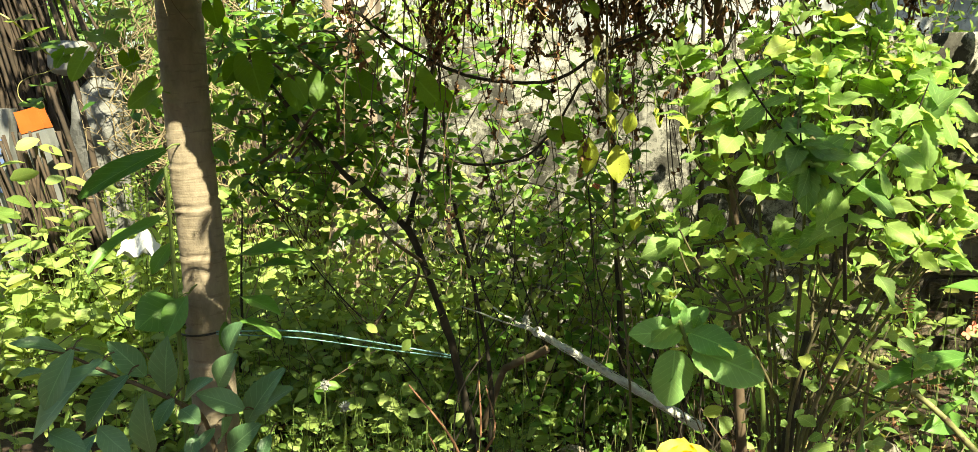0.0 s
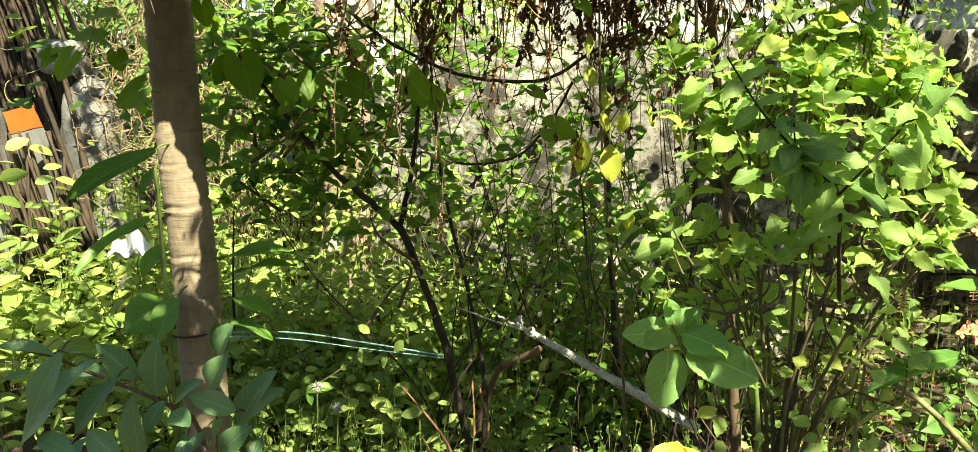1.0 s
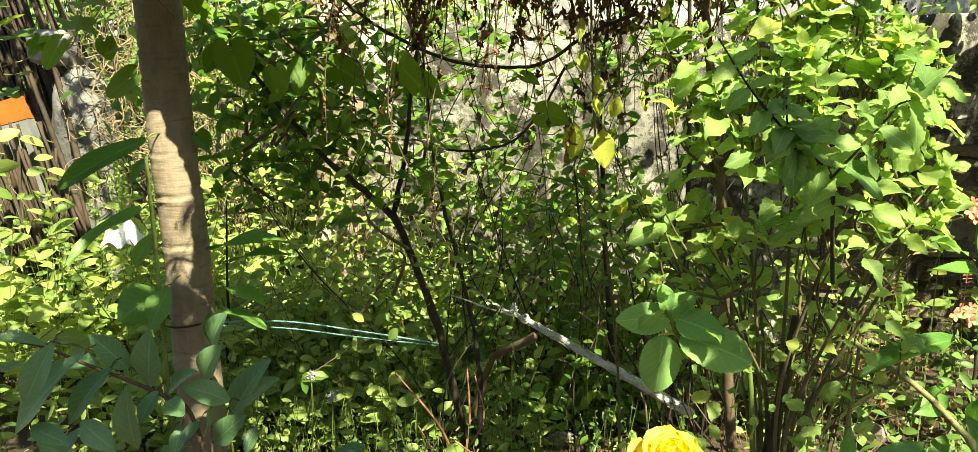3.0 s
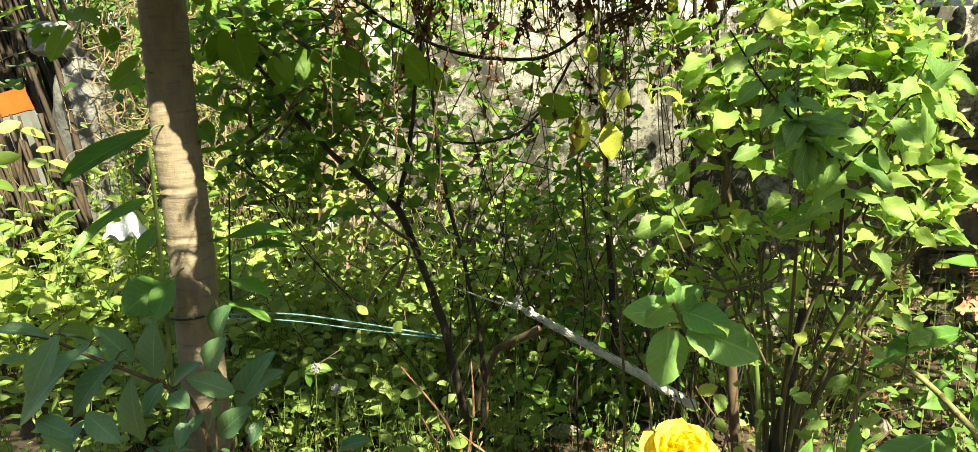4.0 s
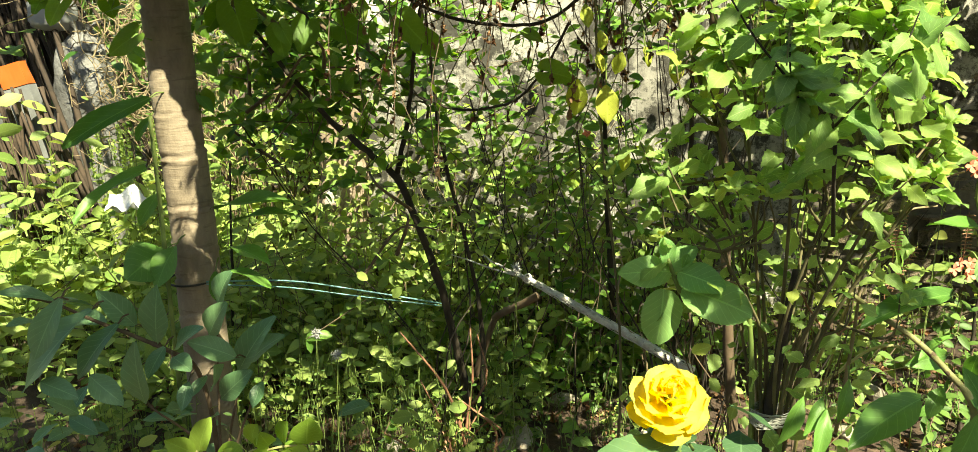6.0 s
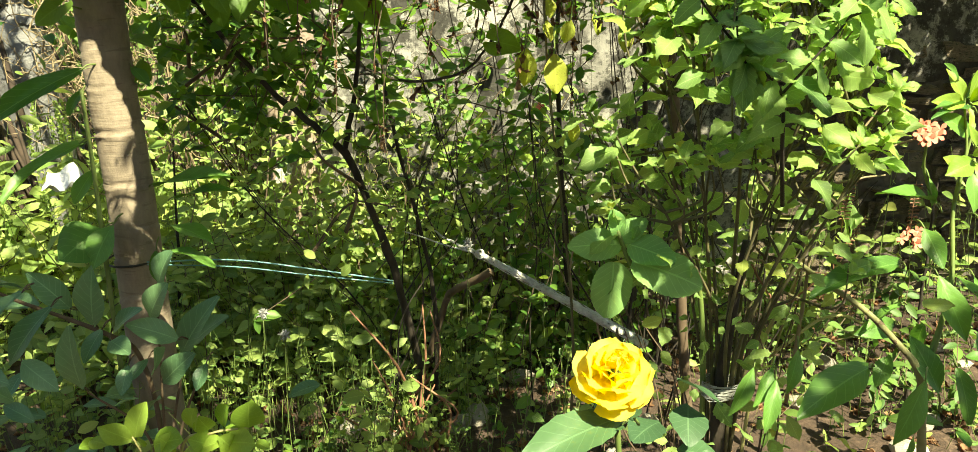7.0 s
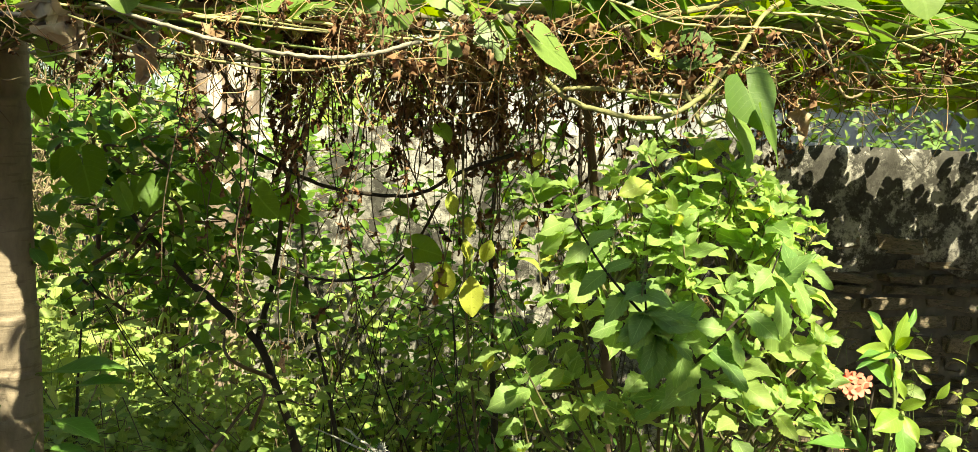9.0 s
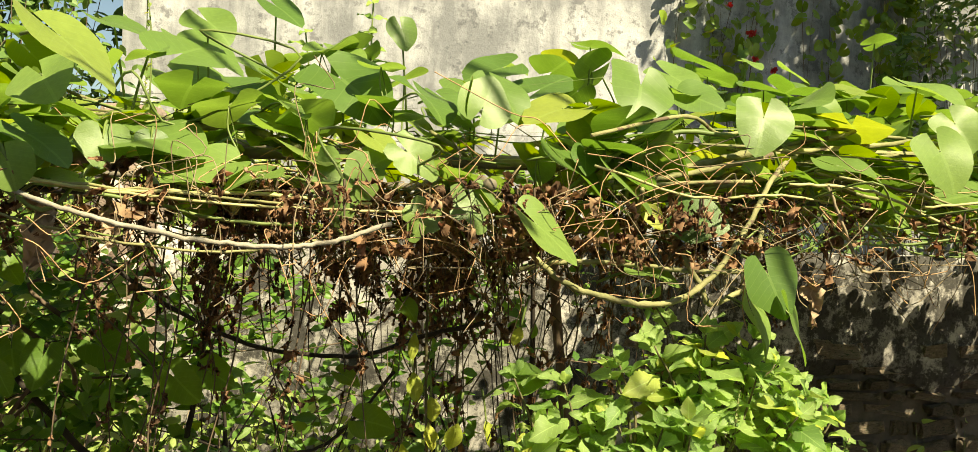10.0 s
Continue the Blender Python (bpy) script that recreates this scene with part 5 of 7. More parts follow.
def build_shoots():
    for x, y, z0, z1, seed in ((0.12, 1.75, 1.70, 1.98, 1), (0.02, 1.8, 1.70, 1.93, 2), (0.30, 1.7, 1.68, 1.83, 3), (0.85, 1.75, 1.7, 1.86, 4), (-0.02, 1.7, 1.68, 1.85, 5)):
        p = thing("tall_shoot", (x, y, z0), "upright leafy shoot rising out of the vine", "shoot", "shoots above the trellis")
        top = Vector((x + rng.gauss(0, 0.03), y, z1))
        tube("stem", [(x, y, z0 - 0.08), (x + 0.01, y, (z0 + z1) / 2), top], [0.0028, 0.0015], "green_stem", p, 6, 5)
        for k in range(9):
            b = Vector((x, y, z0)).lerp(top, 0.25 + 0.75 * k / 8)
            for s in (0, math.pi):
                a = k * 1.4 + s + rng.gauss(0, 0.2)
                d = Vector((math.cos(a), math.sin(a), 0.25))
                leaf("bush_leaf", b, b + d * (0.05 - 0.003 * k), up_face(0.3), p, 0.8)
    for x, y, z0, z1 in ((0.265, 1.75, 1.74, 1.86), (-0.24, 1.8, 1.75, 1.98)):
        p = thing("flower_spike", (x, y, z0), "thin seed spike rising above the vine leaves", "spike")
        tube("stem", [(x, y, z0 - 0.1), (x + 0.006, y, (z0 + z1) / 2), (x - 0.004, y, z1)], [0.002, 0.001], "green_stem", p, 5, 5)
        poses = []
        for k in range(40):
            b = Vector((x, y, z0 + (z1 - z0) * k / 40))
            poses.append(leaf_pose(b, b + rand_dir(0.4) * 0.008, rand_dir(0.3), 1.3))
        tagged(foliage("seed_head", "weed_leaf", poses, p), kind="stuff")


build_shoots()


def build_gourd():
    p = thing("gourd_shoot", (-1.0, 1.9, 1.4), "trailing yellow-green gourd shoot with small lobed leaves hanging from the vine", "climber")
    tube("stem", [(-0.84, 1.84, 1.64), (-0.90, 1.88, 1.52), (-0.953, 1.9, 1.41), (-1.015, 1.9, 1.411), (-1.06, 1.9, 1.417), (-1.101, 1.9, 1.455), (-1.142, 1.9, 1.495), (-1.184, 1.9, 1.521), (-1.26, 1.9, 1.56)], [0.0016, 0.0024], "tan_stem", p, 6, 6)
    tube("tendril", [(-1.06, 1.9, 1.417), (-1.050, 1.9, 1.392), (-1.075, 1.9, 1.378), (-1.112, 1.9, 1.369), (-1.145, 1.9, 1.351), (-1.15, 1.9, 1.32), (-1.12, 1.89, 1.30), (-1.085, 1.89, 1.31)], [0.0014, 0.0009], "tan_stem", p, 5, 6)
    tube("tendril", [(-0.858, 1.88, 1.395), (-0.842, 1.87, 1.43), (-0.86, 1.87, 1.48), (-0.895, 1.88, 1.51)], [0.0011, 0.0009], "green_stem", p, 5, 6)
    for b, e in (((-1.101, 1.9, 1.465), (-1.051, 1.88, 1.489)), ((-1.079, 1.9, 1.436), (-1.031, 1.88, 1.438)), ((-1.032, 1.9, 1.418), (-1.044, 1.88, 1.390)), ((-1.0, 1.9, 1.425), (-0.965, 1.88, 1.445)), ((-0.955, 1.9, 1.42), (-0.925, 1.88, 1.453)), ((-0.926, 1.88, 1.46), (-0.873, 1.86, 1.44)), ((-1.084, 1.89, 1.347), (-1.049, 1.87, 1.349)), ((-1.116, 1.89, 1.305), (-1.077, 1.87, 1.300)), ((-1.13, 1.9, 1.50), (-1.083, 1.88, 1.505)), ((-0.895, 1.88, 1.506), (-0.841, 1.86, 1.504)), ((-0.858, 1.88, 1.392), (-0.81, 1.86, 1.403))):
        leaf("gourd_leaf", b, e, turned("slant", 0.3), p, rng.uniform(0.85, 1.05))


build_gourd()


def build_bed_spikes():
    for n in range(10):
        x, y = rng.uniform(-1.75, -1.25), rng.uniform(3.0, 3.5)
        z = rng.uniform(0.85, 1.05)
        p = thing("flower_spike", (x, y, 0), "green basil seed spike in the sunny bed", "spike", "basil spikes")
        tube("stem", [(x, y, 0.0), (x + rng.gauss(0, 0.02), y, z * 0.6), (x + rng.gauss(0, 0.03), y, z)], [0.003, 0.0012], "green_stem", p, 5, 5)
        poses = []
        for k in range(60):
            b = Vector((x, y, z - 0.16 + 0.16 * k / 60))
            poses.append(leaf_pose(b, b + rand_dir(0.3) * 0.014, rand_dir(0.3), 1.3))
        for k in range(14):
            b = Vector((x, y, rng.uniform(0.3, z - 0.17)))
            poses.append(leaf_pose(b, b + rand_dir(0.2) * rng.uniform(0.03, 0.055), up_face(0.4), 1.1))
        tagged(foliage("seed_head", "weed_leaf", poses, p), kind="stuff")
    c = Vector((0.33, 2.6, 1.0))
    p = thing("red_flower", (c.x, c.y, 0), "small orange-red flower among the weeds by the wall", "flower")
    tube("stalk", [(c.x, c.y, 0.0), (c.x + 0.02, c.y, 0.5), c], [0.003, 0.0015], "green_stem", p, 5, 4)
    for k in range(7):
        leaf("coral_petal", c, c + rand_dir(0.2, (0, -0.5, 0)) * 0.018, (0, -1, 0.4), p, 1.1, "petal", "orange-red petal")


def build_stakes():
    """Yellowing leaves on a thin stem that stands before the wall."""
    plant = thing("climber", (0.27, 1.62, 0.0), "thin-stemmed climber with yellowing spotted leaves", "plant")
    tube("stem", [(0.27, 1.62, 0.0), (0.30, 1.6, 0.6), (0.24, 1.6, 1.2), (0.22, 1.56, 1.62)], [0.0034, 0.002], "bush_wood", plant)
    leaf_rows("yellow_leaf", YELLOW_a, plant, "green_stem", 0.03, (0, 0, 0.02))


build_stakes()


# ---- the bright bush ----
def build_bush():
    base = Vector((0.57, 1.42, 0.0))
    bush = thing("bush", base, "tall leafy bush with bright light-green leaves on woody stems", "bush")
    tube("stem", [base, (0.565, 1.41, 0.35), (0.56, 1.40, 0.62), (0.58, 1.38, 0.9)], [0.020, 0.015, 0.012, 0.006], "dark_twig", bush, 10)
    ends, lines, limbs = [], [], []
    for n in range(13):
        a = n * 2.4
        e = Vector((0.585 + 0.17 * math.cos(a), 1.36 + 0.13 * math.sin(a), rng.uniform(0.95, 1.25)))
        foot = base + Vector((0.02 * math.cos(a), 0.015 * math.sin(a), rng.uniform(0.3, 0.62)))
        q = spline([foot, Vector((foot.x + 0.2 * (e.x - foot.x), foot.y + 0.2 * (e.y - foot.y), foot.z + 0.45 * (e.z - foot.z))) + Vector((rng.gauss(0, 0.015), rng.gauss(0, 0.015), 0)), e], 10)
        limbs.append(q)
        lines.append((q, [0.0042, 0.0025]))
    # tips of the shoots: the sunny dome, sprays that lean out in front, and a few low ones
    tips = []
    sunny = Vector((0.15, -0.75, 0.62))
    while len(tips) < 74:
        d = rand_dir(0.0)
        if d.dot(sunny) < -0.15 or d.z < -0.45:
            continue
        rr = rng.uniform(0.72, 1.05)
        tips.append((Vector((0.595 + 0.215 * d.x * rr, 1.375 + 0.16 * d.y * rr, 1.19 + 0.275 * d.z * rr)), 3))
    for x, z in ((0.50, 1.46), (0.535, 1.51), (0.575, 1.475), (0.63, 1.44), (0.70, 1.43), (0.74, 1.40), (0.46, 1.42), (0.66, 1.465), (0.78, 1.37), (0.81, 1.34), (0.60, 1.45), (0.56, 1.43)):
        tips.append((Vector((x, 1.37 + rng.gauss(0, 0.03), z)), 3))
    for x, y, z in ((0.34, 1.38, 1.31), (0.39, 1.38, 1.40), (0.43, 1.37, 1.35), (0.37, 1.40, 1.22), (0.46, 1.36, 1.43), (0.33, 1.42, 1.40)):
        tips.append((Vector((x, y, z)), 3))
    for n in range(18):
        tips.append((Vector((0.36 + rng.gauss(0, 0.06), 1.45 + rng.gauss(0, 0.07), 1.06 + rng.gauss(0, 0.10))), 3))
    for n in range(22):
        e = Vector((rng.uniform(0.36, 0.80), 1.31 + rng.gauss(0, 0.06), rng.uniform(0.86, 1.10)))
        if e.x > 0.56 or e.z > 1.02:
            tips.append((e, 2))
    for e, nodes_ in tips:
        start = min((Vector(q[k]) for q in limbs for k in range(4, len(q))), key=lambda w: (w - e + Vector((0, 0, 0.12))).length)
        out = Vector((e.x - 0.58, e.y - 1.37, 0.0))
        out = out.normalized() * min(1.0, out.length / 0.2)
        grow = (out * 0.55 + Vector((rng.gauss(0, 0.16), rng.gauss(-0.05, 0.16), 1.0))).normalized()
        p = spline([start, e - grow * 0.09, e], 6)
        lines.append((p, [0.003, 0.0012]))
        ends.append((p, grow, nodes_))
    each_tube("branch", lines, "bush_wood", bush, 6)
    count, rest = 0, []
    for p, grow, nodes_ in ends:
        side = grow.orthogonal().normalized()
        side = Matrix.Rotation(rng.uniform(0, 3.1), 3, grow) @ side
        up = grow.cross(side)
        at = Vector(p[-1])
        for k in range(nodes_):
            pair = 4 if k == 0 else 2
            for q in range(pair):
                a = k * 1.57 + q * 6.283 / pair + rng.gauss(0, 0.2)
                radial = side * math.cos(a) + up * math.sin(a)
                lift = (1.1, 0.45, 0.15, -0.05, -0.2, -0.35)[k] + rng.gauss(0, 0.15)
                d = (radial + grow * lift).normalized()
                size = rng.uniform(0.018, 0.034) if k == 0 else rng.uniform(0.036, 0.056) if k == 1 else rng.uniform(0.046, 0.078)
                b = at + d * (0.004 + 0.003 * k)
                face = grow * 0.35 + to_sun * 0.75 + radial * -0.25 + Vector((rng.gauss(0, 0.5), rng.gauss(0, 0.45), rng.gauss(0, 0.4)))
                wide = rng.uniform(0.85, 1.2)
                if count < 300 and at.y < 1.42 and rng.random() < 0.6:
                    leaf("bush_leaf", b, b + d * size, face, bush, wide)
                    count += 1
                else:
                    rest.append(leaf_pose(b, b + d * size, face, wide))
            at -= grow * (0.012 + 0.008 * k + rng.uniform(0, 0.010))
    for n in range(190):
        b = Vector((0.57 + rng.gauss(0, 0.12), 1.38 + rng.gauss(0, 0.09), rng.uniform(0.35, 0.98)))
        d = Vector((rng.gauss(0, 1), rng.gauss(-0.3, 1), rng.gauss(-0.5, 0.6))).normalized()
        rest.append(leaf_pose(b, b + d * rng.uniform(0.018, 0.05), Vector((rng.gauss(0, 0.5), rng.gauss(-0.5, 0.5), 0.8)), 1.1))
    arrays = LEAF["bush_leaf"]
    LEAF["bush_rest"] = (arrays[0], arrays[1], "bush_small")
    tagged(foliage("inner_foliage", "bush_rest", rest, bush), kind="stuff")
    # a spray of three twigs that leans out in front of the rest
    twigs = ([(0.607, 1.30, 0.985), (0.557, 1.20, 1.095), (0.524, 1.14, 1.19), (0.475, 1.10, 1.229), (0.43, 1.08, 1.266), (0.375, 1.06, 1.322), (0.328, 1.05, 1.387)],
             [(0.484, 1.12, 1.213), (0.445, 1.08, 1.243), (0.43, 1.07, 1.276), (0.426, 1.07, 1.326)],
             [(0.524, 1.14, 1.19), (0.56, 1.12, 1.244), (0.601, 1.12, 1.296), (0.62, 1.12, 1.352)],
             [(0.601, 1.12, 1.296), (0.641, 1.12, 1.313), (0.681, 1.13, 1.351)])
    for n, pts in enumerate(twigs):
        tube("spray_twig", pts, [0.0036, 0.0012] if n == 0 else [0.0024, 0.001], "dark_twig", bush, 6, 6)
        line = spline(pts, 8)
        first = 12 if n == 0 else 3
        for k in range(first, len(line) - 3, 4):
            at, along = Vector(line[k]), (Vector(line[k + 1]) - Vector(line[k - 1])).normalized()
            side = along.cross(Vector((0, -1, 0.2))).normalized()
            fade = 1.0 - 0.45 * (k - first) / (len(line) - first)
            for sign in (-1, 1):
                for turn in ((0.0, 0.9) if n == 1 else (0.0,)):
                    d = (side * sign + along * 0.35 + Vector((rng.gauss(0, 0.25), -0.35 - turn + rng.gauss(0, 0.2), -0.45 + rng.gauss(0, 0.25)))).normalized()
                    leaf("shaded_spray_leaf", at, at + d * fade * rng.uniform(0.050, 0.070), Vector((rng.gauss(0, 0.3), -0.65, 0.75)), bush, rng.uniform(0.9, 1.15))
    # seed spikes on some of the tips
    for x, y, z, h in ((0.421, 1.06, 1.303, 0.04), (0.704, 1.22, 1.319, 0.05), (0.391, 1.10, 1.322, 0.05), (0.625, 1.2, 1.255, 0.045), (0.60, 1.30, 1.36, 0.05), (0.40, 1.42, 1.22, 0.07)):
        stalk = tube("seed_spike", [(x, y, z - 0.02), (x, y, z + h / 2), (x + 0.004, y, z + h)], [0.0012, 0.0008], "vine_stem", bush, 5, 4)
        beads = []
        for k in range(36):
            b = Vector((x, y, z + h * k / 36))
            beads.append(leaf_pose(b, b + rand_dir(0.2) * 0.006, rand_dir(0.3), 1.5))
        tagged(foliage("seed_head", "shade_leaf", beads, bush), kind="stuff")
    # thin dry stems about the foot
    lines = []
    for n in range(13):
        a = rng.uniform(0, 6.283)
        b = base + Vector((0.06 * math.cos(a), 0.07 * math.sin(a), 0.0))
        e = b + Vector((rng.gauss(0, 0.13), rng.gauss(0, 0.08), rng.uniform(0.45, 0.9)))
        lines.append((spline([b, b.lerp(e, 0.35) + Vector((rng.gauss(0, 0.035), rng.gauss(0, 0.03), 0)), b.lerp(e, 0.7) + Vector((rng.gauss(0, 0.03), rng.gauss(0, 0.03), 0)), e], 4), [rng.uniform(0.0018, 0.004), 0.0012]))
    each_tube("side_stem", lines, "twig", bush, 5)
    for pts in ([(0.69, 1.42, 1.045), (0.775, 1.41, 1.043), (0.875, 1.4, 1.075)], [(0.69, 1.42, 0.985), (0.78, 1.42, 0.998), (0.845, 1.42, 1.008)], [(0.68, 1.45, 0.95), (0.76, 1.45, 1.035), (0.86, 1.45, 1.13)], [(0.42, 1.42, 0.86), (0.47, 1.40, 0.87), (0.54, 1.42, 0.84)]):
        tube("bare_twig", pts, [0.0026, 0.0018], "pale_twig", bush, 6, 5, 0.0008)
    coil = []
    for k in range(260):
        a = k * 0.55
        coil.append((0.562 + 0.040 * math.cos(a) + rng.gauss(0, 0.0008), 1.402 + 0.028 * math.sin(a) + rng.gauss(0, 0.0008), 0.580 + 0.00012 * k + rng.gauss(0, 0.0022)))
    v, f, u = tube_arrays(coil, [0.0011], 5)
    tagged(under(new("binding", make_mesh("binding", v, f, "wire", u)), bush), "grey wire wound round the stem")


rng.seed(12)
build_bush()


def build_coleus():
    p = thing("coleus", (0.52, 1.42, 0.0), "broad-leaved herb with scalloped soft green leaves", "plant")
    tube("stem", [(0.52, 1.42, 0.0), (0.53, 1.41, 0.5), (0.50, 1.40, 0.83), (0.43, 1.37, 0.815), (0.37, 1.36, 0.86), (0.34, 1.36, 0.93)], [0.006, 0.005, 0.0035], "green_stem", p)
    for b, e, w in (((0.335, 1.36, 0.872), (0.325, 1.33, 0.775), 1.05), ((0.365, 1.35, 0.875), (0.475, 1.29, 0.865), 1.0), ((0.36, 1.36, 0.905), (0.43, 1.31, 0.895), 1.0), ((0.345, 1.36, 0.905), (0.255, 1.34, 0.915), 0.9), ((0.345, 1.365, 0.915), (0.335, 1.345, 0.968), 0.9), ((0.34, 1.37, 0.91), (0.39, 1.36, 0.95), 0.9), ((0.30, 1.39, 0.97), (0.29, 1.38, 0.99), 0.8)):
        leaf("coleus_leaf", b, e, (0.1, -0.75, 0.65), p, 1.25 * w)


build_coleus()


# ---- plants about the trunk ----
def build_trunk_climber():
    p = thing("trunk_climber", (-0.83, 1.95, 0.0), "climbing plant with long glossy leaves on the tree trunk", "plant")
    tube("stem", [(-0.82, 1.95, 0.0), (-0.835, 1.955, 0.4), (-0.835, 1.96, 0.72), (-0.835, 1.965, 0.92), (-0.84, 1.975, 1.14)], [0.007, 0.005], "green_stem", p)
    for rows in (CLIMB_a, CLIMB_b):
        leaf_rows("jatropha_leaf", rows, p, "green_stem", 0.03, (0, 0.02, 0))
    q = thing("laurel", (-0.85, 1.72, 0.0), "low laurel-like plant with dusty dark green leaves", "plant")
    tube("stem", [(-0.70, 1.80, 0.0), (-0.69, 1.80, 0.35), (-0.709, 1.78, 0.534), (-0.749, 1.74, 0.599), (-0.819, 1.72, 0.647), (-0.896, 1.68, 0.706), (-0.954, 1.64, 0.76), (-1.004, 1.60, 0.792)], [0.007, 0.005, 0.0025], "twig", q)
    for e in ((-0.60, 1.78, 0.53), (-0.66, 1.80, 0.62), (-0.78, 1.66, 0.50), (-0.54, 1.70, 0.52)):
        tube("stem", [(-0.70, 1.80, 0.0), (-0.69 + 0.3 * (e[0] + 0.7), 1.79, 0.3), e], [0.005, 0.0022], "twig", q)
    for rows in (LAUREL_a, LAUREL_b):
        leaf_rows("laurel_leaf", rows, q, "twig", 0.02, (0, 0.02, 0))
    for n in range(42):
        b = Vector((rng.gauss(-0.85, 0.22), rng.uniform(1.70, 1.95), rng.uniform(0.12, 0.5)))
        d = Vector((rng.gauss(0, 1), rng.gauss(-0.4, 0.7), rng.gauss(0, 0.5))).normalized()
        leaf("laurel_leaf", b, b + d * rng.uniform(0.06, 0.10), up_face(0.4) + Vector((0, -0.3, 0)), q, rng.uniform(0.9, 1.4))
    w = thing("creeping_weed", (-0.45, 1.30, 0.0), "creeping weed with rounded bright green leaves", "weed")
    tube("stem", [(-0.50, 1.32, 0.0), (-0.47, 1.30, 0.35), (-0.437, 1.28, 0.574), (-0.384, 1.28, 0.601), (-0.345, 1.28, 0.608), (-0.318, 1.28, 0.61)], [0.003, 0.0018], "tan_stem", w)
    tube("stem", [(-0.47, 1.30, 0.35), (-0.50, 1.29, 0.52), (-0.52, 1.28, 0.60)], [0.0025, 0.0015], "tan_stem", w)
    leaf_rows("creeper_leaf", FRONTWEED, w, "green_stem", 0.015, (0, 0.005, -0.012))
    for n in range(26):
        b = Vector((rng.uniform(-0.62, -0.28), rng.uniform(1.26, 1.36), rng.uniform(0.48, 0.60)))
        d = Vector((rng.gauss(0, 1), rng.gauss(-0.4, 0.5), rng.gauss(0.2, 0.4))).normalized()
        leaf("creeper_leaf", b, b + d * rng.uniform(0.03, 0.05), up_face(0.4), w, rng.uniform(0.9, 1.3))


build_trunk_climber()


def build_right_plant():
    p = thing("firecracker_plant", (0.93, 1.36, 0.0), "flowering plant with coral blooms and large glossy leaves", "plant")
    tube("stem", [(0.98, 1.34, 0.0), (0.93, 1.33, 0.5), (0.90, 1.32, 0.65), (0.86, 1.34, 0.71), (0.80, 1.36, 0.77), (0.74, 1.40, 0.81), (0.69, 1.42, 0.85)], [0.008, 0.006, 0.004], "vine_stem", p)
    tube("stem", [(0.90, 1.32, 0.6), (0.96, 1.36, 0.8), (0.97, 1.4, 0.95), (1.0, 1.42, 1.1)], [0.006, 0.0025], "green_stem", p)
    tube("stem", [(0.70, 1.42, 0.55), (0.715, 1.42, 0.75), (0.722, 1.42, 0.88), (0.745, 1.42, 0.91)], [0.004, 0.002], "pale_twig", p)
    for pts, rad, mat in (([(0.66, 1.54, 0.3), (0.673, 1.5, 0.63), (0.701, 1.46, 0.746), (0.71, 1.43, 0.848), (0.709, 1.4, 0.909)], 0.0042, "tan_stem"),
                          ([(0.70, 1.52, 0.60), (0.771, 1.5, 0.678), (0.811, 1.5, 0.697), (0.848, 1.5, 0.696), (0.88, 1.44, 0.69)], 0.0034, "tan_stem"),
                          ([(0.62, 1.45, 0.83), (0.655, 1.45, 0.775), (0.685, 1.45, 0.743), (0.71, 1.45, 0.756), (0.744, 1.45, 0.785), (0.772, 1.45, 0.809)], 0.0024, "red_twig"),
                          ([(0.58, 1.44, 0.84), (0.627, 1.45, 0.841), (0.669, 1.45, 0.825), (0.698, 1.45, 0.841), (0.735, 1.45, 0.891), (0.762, 1.45, 0.915)], 0.0024, "pale_twig")):
        tube("bare_stem", pts, [rad, rad * 0.75], mat, p, 7, 6, 0.0008)
    for x, y, z, lean in ((0.775, 1.42, 0.925, 0.01), (0.79, 1.46, 0.835, 0.05), (0.93, 1.46, 0.90, 0.0)):  # bristly dry seed spikes
        tip = Vector((x + lean, y, z + 0.085))
        spike = tube("seed_spike", [(x, y, z - 0.03), (x, y, z), tip], [0.0013, 0.0008], "red_twig", p, 5, 4)
        for k in range(12):
            c = Vector((x, y, z)).lerp(tip, k / 12)
            for sign in (-1, 1):
                tube("husk", [c, c + Vector((sign * 0.006, -0.003, 0.002)), c + Vector((sign * 0.010, -0.004, 0.001))], [0.0008, 0.0014], "red_twig", spike, 4, 2)
    tube("flower_stalk", [(0.945, 1.42, 0.95), (0.905, 1.40, 1.02), (0.885, 1.37, 1.075)], [0.003, 0.0022], "green_stem", p)
    for rows in (RIGHT_a, RIGHT_b, RIGHT_c):
        rows = [(b, e, face, 0.8 * wide) for b, e, face, wide in rows]
        leaf_rows("jatropha_leaf", rows, p, "green_stem", 0.03, (0, 0.01, -0.01))
    for rows in (LIME_a, LIME_b):
        rows = [(b, tuple(Vector(b).lerp(Vector(e), 0.85)), face, 0.8 * wide) for b, e, face, wide in rows]
        leaf_rows("lime_leaf", rows, p, "green_stem", 0.012, (0, 0.004, -0.006))
    tube("stem", [(0.97, 1.40, 0.95), (0.985, 1.41, 1.05), (0.975, 1.42, 1.14), (0.985, 1.42, 1.19)], [0.003, 0.0015], "green_stem", p)
    tube("stem", [(0.72, 1.42, 1.03), (0.79, 1.42, 1.09), (0.84, 1.42, 1.165)], [0.0024, 0.0015], "pale_twig", p)
